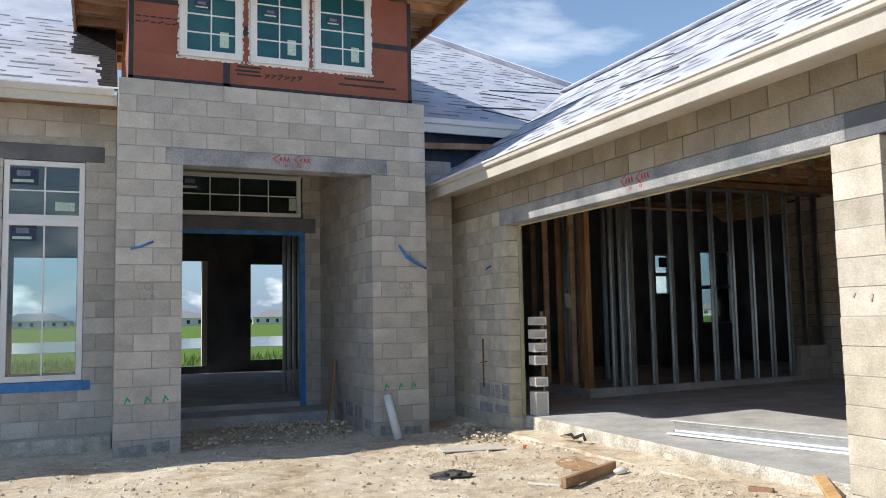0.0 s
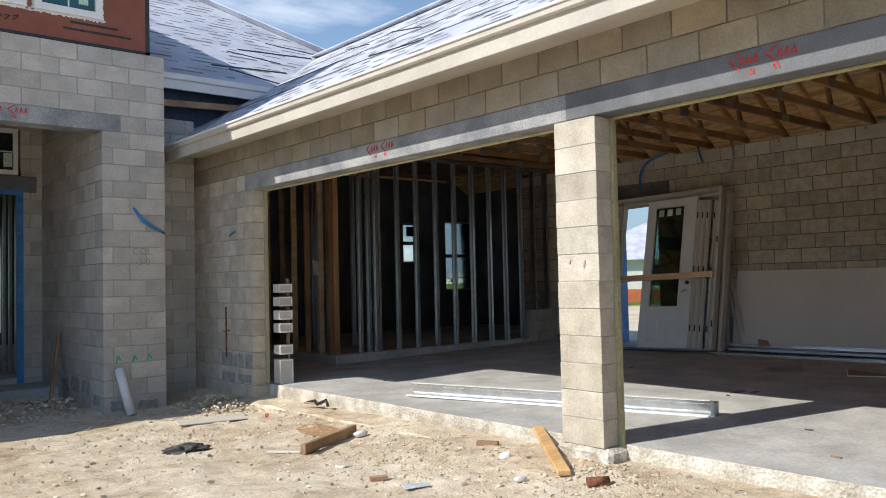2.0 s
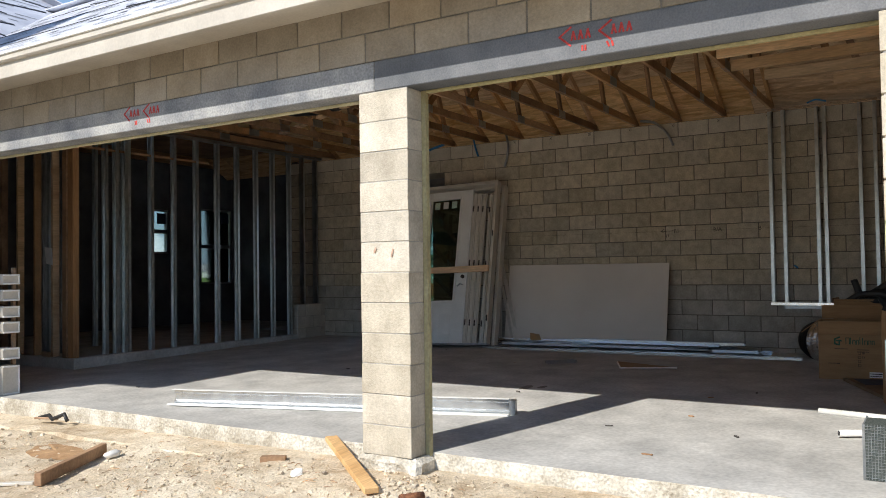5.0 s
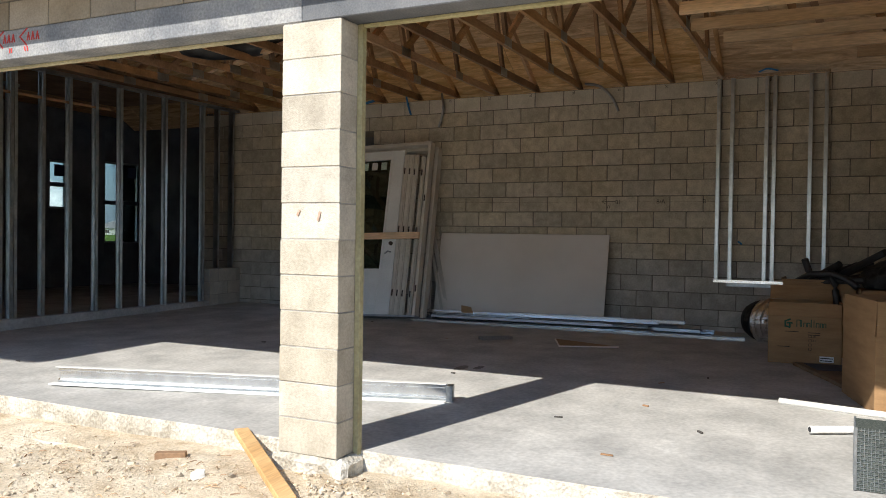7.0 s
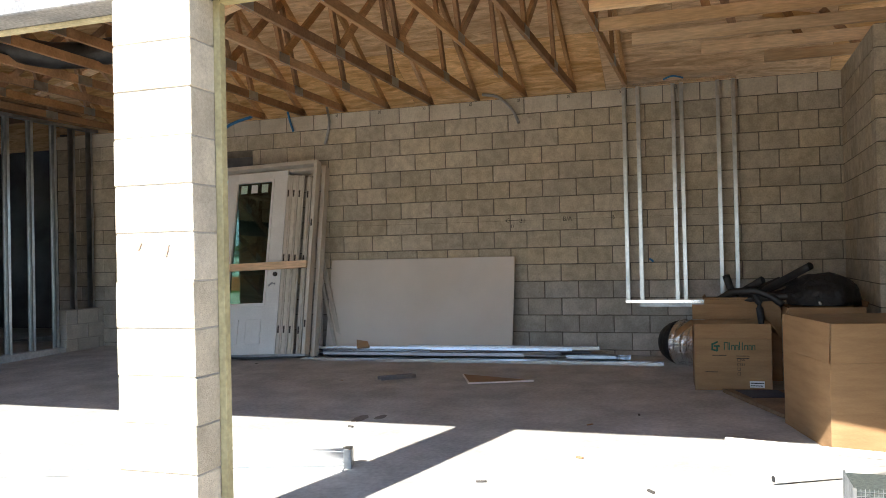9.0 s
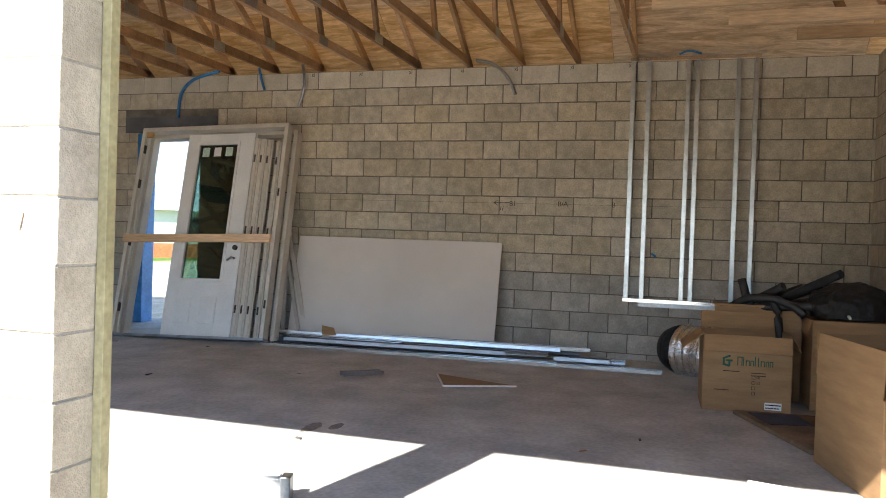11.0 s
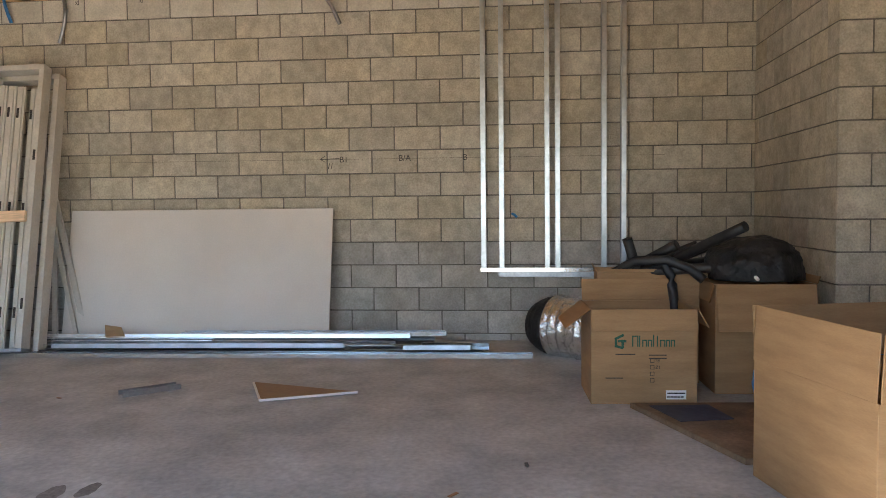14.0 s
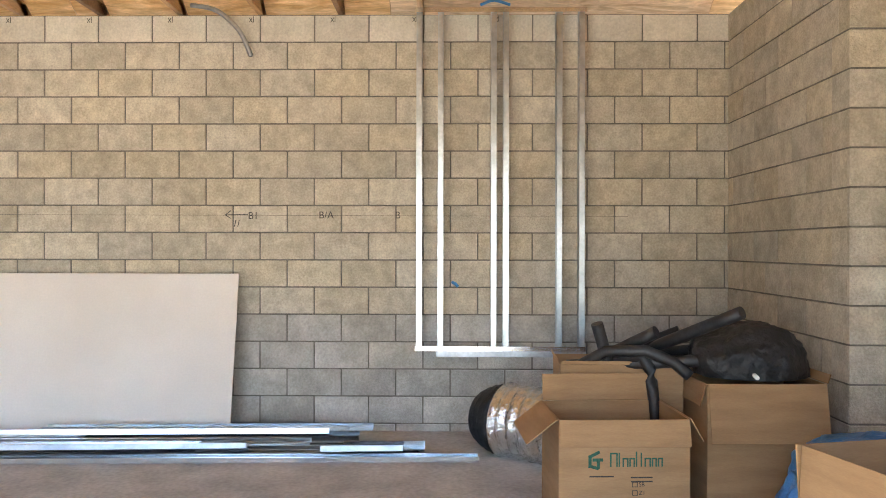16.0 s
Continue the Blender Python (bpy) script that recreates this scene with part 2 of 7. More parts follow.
def box(x0, y0, z0, x1, y1, z1, chamfer=0.0, m=None):
    bm = bmesh.new()
    add_box(bm, x0, y0, z0, x1, y1, z1, chamfer, m)
    return bm


def beam_matrix(a, b, up=(0, 0, 1)):
    a, b = Vector(a), Vector(b)
    z = (b - a).normalized()
    x = Vector(up).cross(z)
    if x.length < 1e-4:
        x = Vector((1, 0, 0))
    x.normalize()
    y = z.cross(x)
    m = Matrix((x, y, z)).transposed().to_4x4()
    m.translation = a
    return m, (b - a).length


def add_beam(bm, a, b, w, h, up=(0, 0, 1), chamfer=0.0):
    """A stick of width w (sideways) and height h (towards up) from a to b."""
    m, l = beam_matrix(a, b, up)
    return add_box(bm, -w / 2, -h / 2, 0, w / 2, h / 2, l, chamfer, m)


def beam(a, b, w, h, up=(0, 0, 1), chamfer=0.0):
    bm = bmesh.new()
    add_beam(bm, a, b, w, h, up, chamfer)
    return bm


def sheet(points, thick, flip=False):
    """A flat plate with the given outline, thickened along its normal."""
    bm = bmesh.new()
    vs = [bm.verts.new(p) for p in points]
    f = bm.faces.new(vs)
    f.normal_update()
    n = f.normal * (-thick if flip else thick)
    ex = bmesh.ops.extrude_face_region(bm, geom=[f])
    bmesh.ops.translate(bm, vec=n, verts=[v for v in ex["geom"] if isinstance(v, bmesh.types.BMVert)])
    bmesh.ops.recalc_face_normals(bm, faces=bm.faces)
    return bm


def tube_mesh(points, radius, sides=8, closed_ends=True):
    bm = bmesh.new()
    rings = []
    pts = [Vector(p) for p in points]
    for i, p in enumerate(pts):
        d = (pts[min(i + 1, len(pts) - 1)] - pts[max(i - 1, 0)]).normalized()
        x = d.cross(Vector((0.13, 0.21, 1))).normalized()
        y = d.cross(x)
        rr = radius(i / (len(pts) - 1)) if callable(radius) else radius
        rings.append([bm.verts.new(p + (x * math.cos(a) + y * math.sin(a)) * rr) for a in (2 * math.pi * k / sides for k in range(sides))])
    for r0, r1 in zip(rings, rings[1:]):
        for k in range(sides):
            f = bm.faces.new((r0[k], r0[(k + 1) % sides], r1[(k + 1) % sides], r1[k]))
            f.smooth = True
    if closed_ends:
        bm.faces.new(list(reversed(rings[0])))
        bm.faces.new(rings[-1])
    bmesh.ops.recalc_face_normals(bm, faces=bm.faces)
    return bm


COURSE, UNIT, JOINT = 0.2032, 0.4064, 0.010
PIECES = []


def block_wall(name, label, axis, at, u0, u1, z0, courses, thick, shift=0.0, holes=(), mat=None, keep=300, near=None, top=None, joint_in=0.007, mortar=None, courses_of=None):
    """A wall of concrete blocks in running bond along axis ('x' or 'y'), with its outer face at at and its thickness towards +.
    holes: (u0, u1, z0, z1). shift: place of a joint in the lowest course."""
    mat = mat or CMU
    core = bmesh.new()
    ztop = z0 + courses * COURSE
    zs = sorted({z0, ztop, *[min(max(h[2], z0), ztop) for h in holes], *[min(max(h[3], z0), ztop) for h in holes]})
    for za, zb in zip(zs, zs[1:]):
        if zb - za < 1e-3:
            continue
        cuts = sorted((h[0], h[1]) for h in holes if h[2] < (za + zb) / 2 < h[3])
        u = u0
        spans = []
        for a, b in cuts:
            if a - u > 1e-3:
                spans.append((u, a))
            u = max(u, b)
        if u1 - u > 1e-3:
            spans.append((u, u1))
        for a, b in spans:
            j = joint_in
            if axis == "x":
                add_box(core, a + 0.012, at + j, za, b - 0.012, at + thick - j, zb)
            else:
                add_box(core, at + j, a + 0.012, za, at + thick - j, b - 0.012, zb)
    wall = part(name, core, mortar or (MORTAR_LIGHT if mat is CMU_GREY else MORTAR))
    tagged(wall, label, "wall", kind="structure")
    for k in range(courses):
        za, zb = z0 + k * COURSE, z0 + (k + 1) * COURSE
        zm = (za + zb) / 2
        cuts = sorted((h[0], h[1]) for h in holes if h[2] < zm < h[3])
        u = u0
        spans = []
        for a, b in cuts:
            if a - u > 0.02:
                spans.append((u, a))
            u = max(u, b)
        if u1 - u > 0.02:
            spans.append((u, u1))
        base = shift + (UNIT / 2 if k % 2 else 0.0)
        for a, b in spans:
            js = [a]
            n = math.ceil((a + 0.05 - base) / UNIT)
            while base + n * UNIT < b - 0.05:
                js.append(base + n * UNIT)
                n += 1
            js.append(b)
            js[0] -= JOINT / 2
            js[-1] += JOINT / 2
            for p, q in zip(js, js[1:]):
                PIECES.append((wall, axis, at, thick, p, q, za, zb, (courses_of or {}).get(k, mat), near, keep))
    return wall


def lay_blocks():
    """Lay the blocks of all walls: singly where the walk passes, the rest of a long wall in one mesh."""
    shared = {}
    count, rest = {}, {}
    rng = random.Random(5)
    for wall, axis, at, thick, p, q, za, zb, mat, near, keep in PIECES:
        w, h = q - p - JOINT, zb - za - JOINT
        mid = ((p + q) / 2, (za + zb) / 2)
        single = (near is None or near[0] <= mid[0] <= near[1]) and count.get(wall, 0) < keep
        jit = rng.uniform(-0.0012, 0.0012)
        if axis == "x":
            dims, loc = (w, thick, h), (mid[0], at + thick / 2 + jit, mid[1])
        else:
            dims, loc = (thick, w, h), (at + thick / 2 + jit, mid[0], mid[1])
        if single:
            count[wall] = count.get(wall, 0) + 1
            key = (tuple(round(d, 3) for d in dims), mat.name)
            if key not in shared:
                d = key[0]
                bm = box(-d[0] / 2, -d[1] / 2, -d[2] / 2, d[0] / 2, d[1] / 2, d[2] / 2, 0.0035)
                shared[key] = mesh_of("block", bm, mat)
            ob = new("block", shared[key])
            ob.location = loc
            ob.rotation_euler = (0, 0, rng.choice((0, math.pi)))
            ob.parent = wall
        else:
            rest.setdefault((wall, mat), []).append((dims, loc, mat))
    for (wall, mat0), items in rest.items():
        v, f = [], []
        for d, l, mat in items:
            n = len(v)
            for sx, sy, sz in ((-1, -1, -1), (1, -1, -1), (1, 1, -1), (-1, 1, -1), (-1, -1, 1), (1, -1, 1), (1, 1, 1), (-1, 1, 1)):
                v.append((l[0] + sx * d[0] / 2, l[1] + sy * d[1] / 2, l[2] + sz * d[2] / 2))
            f += [tuple(n + i for i in q) for q in ((0, 3, 2, 1), (4, 5, 6, 7), (0, 1, 5, 4), (1, 2, 6, 5), (2, 3, 7, 6), (3, 0, 4, 7))]
        me = bpy.data.meshes.new("blocks")
        me.from_pydata(v, [], f)
        me.materials.append(items[0][2])
        ob = new("blocks", me)
        ob.parent = wall
        ob["kind"] = "stuff"


def slab_z(x):
    return 0.143 + 0.0165 * (x - 4.97)


# ---- ground and slab ----
def ground_height(x, y):
    far = max(abs(x - 3) - 9, abs(y - 5) - 9, 0)
    h = -0.02 - 0.11 * min(max((y - 4.0) / 5.5, 0), 1) + 0.045 * min(max((x - 3.6) / 1.1, 0), 1)
    if far > 0:
        h = h * max(0, 1 - far / 6) - 0.12 * min(1, far / 6)
    n = 0.03 * noise.noise((x * 0.55, y * 0.55, 3.1)) + 0.022 * noise.noise((x * 1.9, y * 1.9, 0.4)) + 0.016 * noise.noise((x * 5, y * 5, 7.7))
    rough = 0.45 + 0.55 * max(0.0, min(1.0, 0.5 + 1.3 * noise.noise((x * 0.7, y * 0.7, 8.8))))
    n += rough * (0.013 * (0.5 - abs(noise.noise((x * 9, y * 9, 2.2)))) + 0.011 * noise.noise((x * 17, y * 17, 1.7)))
    return h + n * (1 if far < 4 else 0.4)


def build_ground():
    def axis(c, half):
        v, s = [0.0], 0.032
        while v[-1] < 4000:
            v.append(v[-1] + s)
            if v[-1] > half:
                s *= 1.35
        return sorted({c + a for a in v} | {c - a for a in v})
    xs, ys = axis(2.3, 3.2), axis(5.0, 5.5)
    vs = [(x, y, ground_height(x, y)) for x in xs for y in ys]
    nx, ny = len(xs), len(ys)
    fs = [(i * ny + j, (i + 1) * ny + j, (i + 1) * ny + j + 1, i * ny + j + 1) for i in range(nx - 1) for j in range(ny - 1)]
    me = bpy.data.meshes.new("ground")
    me.from_pydata(vs, [], fs)
    me.materials.append(GROUND)
    ob = new("ground", me)
    for p in me.polygons:
        p.use_smooth = True
    tagged(ob, "pale sandy building-site ground with rubble, turning to grass far off", "ground", kind="structure")


def ground_material():
    m, nt, b = nodes_of("site_ground", 0.97)
    N, L = nt.nodes.new, nt.links.new
    co = N("ShaderNodeTexCoord")

    def nz(scale, detail=6, rough=0.6):
        n = N("ShaderNodeTexNoise")
        n.inputs["Scale"].default_value = scale
        n.inputs["Detail"].default_value = detail
        n.inputs["Roughness"].default_value = rough
        L(co.outputs["Object"], n.inputs["Vector"])
        return n
    a, c, d = nz(0.9), nz(5, 10, 0.72), nz(55, 6, 0.65)
    r = N("ShaderNodeValToRGB")
    e = r.color_ramp.elements
    e[0].position, e[0].color = 0.33, (0.34, 0.235, 0.14, 1)
    e[1].position, e[1].color = 0.60, (0.78, 0.69, 0.55, 1)
    k = e.new(0.46)
    k.color = (0.60, 0.495, 0.36, 1)
    av = N("ShaderNodeMath")
    av.operation = "MULTIPLY_ADD"
    av.inputs[1].default_value = 0.5
    L(a.outputs["Fac"], av.inputs[0])
    hf = N("ShaderNodeMath")
    hf.operation = "MULTIPLY"
    hf.inputs[1].default_value = 0.5
    L(c.outputs["Fac"], hf.inputs[0])
    L(hf.outputs[0], av.inputs[2])
    L(av.outputs[0], r.inputs["Fac"])
    mg = N("ShaderNodeMapRange")
    mg.inputs["From Min"].default_value = 0.3
    mg.inputs["From Max"].default_value = 0.7
    mg.inputs["To Min"].default_value = 0.74
    mg.inputs["To Max"].default_value = 1.2
    L(d.outputs["Fac"], mg.inputs["Value"])
    sc = N("ShaderNodeVectorMath")
    sc.operation = "SCALE"
    L(r.outputs["Color"], sc.inputs[0])
    L(mg.outputs[0], sc.inputs["Scale"])
    # grass past the houses
    sep = N("ShaderNodeSeparateXYZ")
    L(co.outputs["Object"], sep.inputs[0])
    gm = N("ShaderNodeMapRange")
    gm.inputs["From Min"].default_value = 24.0
    gm.inputs["From Max"].default_value = 26.0
    L(sep.outputs["Y"], gm.inputs["Value"])
    gr = N("ShaderNodeValToRGB")
    gr.color_ramp.elements[0].position, gr.color_ramp.elements[0].color = 0.35, (0.07, 0.13, 0.02, 1)
    gr.color_ramp.elements[1].position, gr.color_ramp.elements[1].color = 0.65, (0.16, 0.25, 0.05, 1)
    L(c.outputs["Fac"], gr.inputs["Fac"])
    mx = N("ShaderNodeMix")
    mx.data_type = "RGBA"
    L(gm.outputs[0], mx.inputs["Factor"])
    L(sc.outputs[0], mx.inputs["A"])
    L(gr.outputs["Color"], mx.inputs["B"])
    L(mx.outputs["Result"], b.inputs["Base Color"])
    bp = N("ShaderNodeBump")
    bp.inputs["Strength"].default_value = 0.6
    bp.inputs["Distance"].default_value = 0.03
    hs = N("ShaderNodeMath")
    L(c.outputs["Fac"], hs.inputs[0])
    L(d.outputs["Fac"], hs.inputs[1])
    L(hs.outputs[0], bp.inputs["Height"])
    L(bp.outputs[0], b.inputs["Normal"])
    b.inputs["Specular IOR Level"].default_value = 0.1
    return m


GROUND = ground_material()
build_ground()


def edge_wander(y):
    return 0.008 * noise.noise((y * 1.1, 0, 1.0)) + 0.003 * noise.noise((y * 11, 0, 5.0))


def build_slab():
    bm = bmesh.new()
    x0, x1, y0, y1 = 4.98, 11.9, -0.9, 12.0
    n = 120
    top, low, fr = [], [], []
    v = {}
    for i, x in enumerate((x0, x0 + 0.03, 6.5, 8.5, 10.5, x1)):
        for j in range(n + 1):
            y = y0 + (y1 - y0) * j / n
            dx = dz = 0.0
            if i < 2:
                dx = edge_wander(y)
            v[i, j] = bm.verts.new((x + dx, y, slab_z(x) + dz))
    for i in range(5):
        for j in range(n):
            bm.faces.new((v[i, j], v[i + 1, j], v[i + 1, j + 1], v[i, j + 1]))
    ob = part("floor", bm, SLAB)
    tagged(ob, "bare grey-beige concrete garage slab, dusty and stained", "floor", kind="structure")
    # front face of the slab, and a lower sandy ledge of poured concrete before it
    def strip(profile, rough, mat, name, label):
        bm = bmesh.new()
        rows = []
        for i, (x, z) in enumerate(profile):
            row = []
            for j in range(n * 3 + 1):
                y = y0 + (y1 - y0) * j / (n * 3)
                k = rough * (0.25 if z > 0.1 else 1.0)
                dx = edge_wander(y) + k * (noise.noise((y * 2.3, i * 3.0, 9.0)) + 0.5 * noise.noise((y * 13, i * 2.0, 3.0)))
                dz = k * (0.8 * noise.noise((y * 1.7, i * 4.0, 1.0)) + 0.4 * noise.noise((y * 9, i * 4.0, 8.0))) if 0 < i else 0.0
                dz -= 0.045 * min(max((y - 5.0) / 4.0, 0), 1) if name == "ledge" else 0.0
                row.append(bm.verts.new((x + dx, y, z + dz)))
            rows.append(row)
        for p, q in zip(rows, rows[1:]):
            for j in range(n * 3):
                bm.faces.new((p[j], p[j + 1], q[j + 1], q[j]))
        bmesh.ops.recalc_face_normals(bm, faces=bm.faces)
        part(name, bm, mat, ob, label)
    zt = slab_z(x0)
    strip(((x0 + 0.002, zt), (x0 - 0.004, zt - 0.006), (x0 - 0.008, zt - 0.04), (x0 - 0.012, 0.06), (x0 - 0.012, -0.1)), 0.012, RAW, "slab_edge", "rough pale poured edge of the slab")
    strip(((x0 + 0.01, 0.032), (x0 - 0.10, 0.026), (x0 - 0.24, 0.014), (x0 - 0.33, 0.004), (x0 - 0.35, -0.03), (x0 - 0.37, -0.3)), 0.03, GROUND, "ledge", "sand-covered ledge of poured concrete")


build_slab()

# ---- more materials ----
def felt_material():
    m, nt, b = nodes_of("roof_underlayment", 0.6)
    N, L = nt.nodes.new, nt.links.new
    uv = N("ShaderNodeTexCoord")
    n = N("ShaderNodeTexNoise")
    n.inputs["Scale"].default_value = 1.3
    n.inputs["Detail"].default_value = 7
    L(uv.outputs["Object"], n.inputs["Vector"])
    r = N("ShaderNodeValToRGB")
    r.color_ramp.elements[0].position, r.color_ramp.elements[0].color = 0.35, (0.44, 0.46, 0.53, 1)
    r.color_ramp.elements[1].position, r.color_ramp.elements[1].color = 0.6, (0.60, 0.62, 0.68, 1)
    L(n.outputs["Fac"], r.inputs["Fac"])
    L(r.outputs["Color"], b.inputs["Base Color"])
    w = N("ShaderNodeTexNoise")
    w.inputs["Scale"].default_value = 5
    w.inputs["Detail"].default_value = 4
    L(uv.outputs["Object"], w.inputs["Vector"])
    bp = N("ShaderNodeBump")
    bp.inputs["Strength"].default_value = 0.5
    bp.inputs["Distance"].default_value = 0.03
    L(w.outputs["Fac"], bp.inputs["Height"])
    L(bp.outputs[0], b.inputs["Normal"])
    return m


def glass_material(name, tint, alpha_mix):
    m = bpy.data.materials.new(name)
    m.use_nodes = True
    nt = m.node_tree
    nt.nodes.remove(nt.nodes["Principled BSDF"])
    N, L = nt.nodes.new, nt.links.new
    gl = N("ShaderNodeBsdfGlossy")
    gl.inputs["Roughness"].default_value = 0.02
    tr = N("ShaderNodeBsdfTransparent")
    tr.inputs["Color"].default_value = (*tint, 1)
    fr = N("ShaderNodeFresnel")
    fr.inputs["IOR"].default_value = 1.5
    ad = N("ShaderNodeMath")
    ad.inputs[1].default_value = alpha_mix
    ad.use_clamp = True
    L(fr.outputs[0], ad.inputs[0])
    mx = N("ShaderNodeMixShader")
    L(ad.outputs[0], mx.inputs[0])
    L(tr.outputs[0], mx.inputs[1])
    L(gl.outputs[0], mx.inputs[2])
    L(mx.outputs[0], nt.nodes["Material Output"].inputs["Surface"])
    return m


FELT = felt_material()
FELT_INK = surface("grey_print", (0.16, 0.17, 0.19), (0.26, 0.27, 0.29), scale=6, fine=40, rough=0.7, bump=0.05)
TAR_AND_HOLLOW = surface("black_tape_and_hollow", (0.015, 0.015, 0.017), (0.035, 0.035, 0.038), scale=6, fine=60, rough=0.55, bump=0.2)
RED_WALL = surface("red_sheathing", (0.235, 0.078, 0.050), (0.285, 0.10, 0.066), scale=2, fine=50, rough=0.8, bump=0.1, grain=0.08)
RED_INK = surface("red_stencil", (0.42, 0.035, 0.03), (0.55, 0.07, 0.06), scale=14, fine=60, rough=0.9, bump=0.05, grain=0.3)
DARK_INK = surface("dark_print", (0.03, 0.025, 0.022), (0.055, 0.045, 0.04), scale=9, fine=60, rough=0.85, bump=0.03)
GREEN_INK = surface("green_print", (0.02, 0.085, 0.055), (0.03, 0.115, 0.075), scale=9, fine=60, rough=0.85, bump=0.03)
GREEN_SPRAY = surface("green_spray", (0.05, 0.36, 0.16), (0.09, 0.45, 0.22), scale=20, fine=80, rough=0.9, bump=0.03)
PENCIL = surface("pencil", (0.06, 0.055, 0.05), (0.11, 0.10, 0.09), scale=20, fine=80, rough=0.9, bump=0.03)
CARD = surface("cardboard", (0.31, 0.18, 0.085), (0.39, 0.235, 0.115), scale=2.5, fine=55, rough=0.82, bump=0.12, dist=0.002, vary=0.06, stretch=(1, 1, 6), grain=0.06)
CARD_IN = surface("cardboard_inside", (0.28, 0.175, 0.095), (0.34, 0.215, 0.12), scale=2.5, fine=55, rough=0.88, bump=0.12, grain=0.06)
DRYWALL = surface("drywall_paper", (0.70, 0.64, 0.575), (0.76, 0.70, 0.635), scale=1.4, fine=70, rough=0.85, bump=0.05, dist=0.001, grain=0.03)
FOIL = surface("foil", (0.70, 0.70, 0.70), (0.88, 0.88, 0.87), scale=10, fine=24, rough=0.22, metal=1.0, bump=1.0, dist=0.02, grain=0.1)
BAG = surface("black_bag", (0.008, 0.008, 0.009), (0.018, 0.018, 0.02), scale=9, fine=22, rough=0.55, bump=1.0, dist=0.02, grain=0.1)
PALE_SHEET = surface("pale_blue_sheet", (0.46, 0.51, 0.56), (0.58, 0.62, 0.67), scale=8, fine=50, rough=0.5, bump=0.05)
DUSTY = surface("dusty_black_sheet", (0.03, 0.03, 0.03), (0.12, 0.115, 0.11), scale=22, fine=60, rough=0.85, bump=1.0, dist=0.01, grain=0.3)
BLUE_BAG = surface("blue_plastic", (0.025, 0.14, 0.42), (0.05, 0.22, 0.55), scale=7, fine=16, rough=0.35, bump=0.9, dist=0.02, grain=0.15)
BLUE = surface("blue_membrane", (0.03, 0.16, 0.40), (0.05, 0.24, 0.55), scale=6, fine=30, rough=0.5, bump=0.2, grain=0.15)
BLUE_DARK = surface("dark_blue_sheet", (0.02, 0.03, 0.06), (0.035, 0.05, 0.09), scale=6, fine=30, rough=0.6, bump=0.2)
PVC = surface("white_pvc", (0.70, 0.69, 0.65), (0.80, 0.79, 0.76), scale=5, fine=50, rough=0.4, bump=0.05, grain=0.05)
GREEN_MESH = surface("grey_green_mesh", (0.05, 0.065, 0.06), (0.12, 0.14, 0.13), scale=60, fine=200, rough=0.7, bump=1.0, dist=0.006, grain=0.3)
STONE = surface("rubble", (0.47, 0.385, 0.28), (0.67, 0.575, 0.44), scale=5, fine=60, rough=0.95, bump=0.5, vary=0.3, grain=0.2, spec=0.1)
STAIN_RED = surface("faint_red_stain", (0.46, 0.29, 0.21), (0.50, 0.36, 0.28), scale=30, fine=80, rough=0.95, bump=0.3)
RUST = surface("rusty_steel", (0.13, 0.05, 0.025), (0.26, 0.11, 0.05), scale=20, fine=80, rough=0.9, bump=0.4)
GLASS = glass_material("clear_glass", (0.80, 0.88, 0.87), 0.06)
GLASS_DARK = glass_material("dark_glass", (0.30, 0.44, 0.40), 0.10)
GLASS_TEAL = surface("teal_film", (0.012, 0.075, 0.09), (0.02, 0.12, 0.135), scale=1.5, fine=30, rough=0.12, bump=0.03, grain=0.05)
ROOF_TILE = surface("far_roof", (0.24, 0.235, 0.24), (0.32, 0.31, 0.31), scale=2, fine=20, rough=0.9, bump=0.2)
STUCCO = surface("far_stucco", (0.62, 0.60, 0.56), (0.70, 0.68, 0.64), scale=2, fine=20, rough=0.9, bump=0.1)
LEAF = surface("foliage", (0.035, 0.075, 0.02), (0.08, 0.14, 0.035), scale=3, fine=20, rough=0.8, bump=0.2, vary=0.3)
GRASS = surface("grass", (0.08, 0.15, 0.025), (0.17, 0.26, 0.05), scale=0.4, fine=6, rough=0.9, bump=0.4, vary=0.3)


def water_material():
    m, nt, b = nodes_of("pond_water", 0.08)
    b.inputs["Base Color"].default_value = (0.10, 0.12, 0.11, 1)
    n = nt.nodes.new("ShaderNodeTexNoise")
    n.inputs["Scale"].default_value = 3.0
    bp = nt.nodes.new("ShaderNodeBump")
    bp.inputs["Strength"].default_value = 0.15
    nt.links.new(n.outputs["Fac"], bp.inputs["Height"])
    nt.links.new(bp.outputs[0], b.inputs["Normal"])
    return m


WATER = water_material()


def lettering(text, size, m, mat, parent, depth=0.0006, label=""):
    cu = bpy.data.curves.new("lettering", "FONT")
    cu.body = text
    cu.size = size
    cu.extrude = depth
    cu.materials.append(mat)
    ob = new("lettering", cu)
    ob.parent = parent
    ob.matrix_basis = m
    if label:
        ob["label"] = label
    return ob


FACE_W = Matrix(((0, 0, -1, 0), (-1, 0, 0, 0), (0, 1, 0, 0), (0, 0, 0, 1)))     # writing on a wall seen looking along +x
FACE_S = Matrix(((1, 0, 0, 0), (0, 0, -1, 0), (0, 1, 0, 0), (0, 0, 0, 1)))      # writing on a wall seen looking along +y


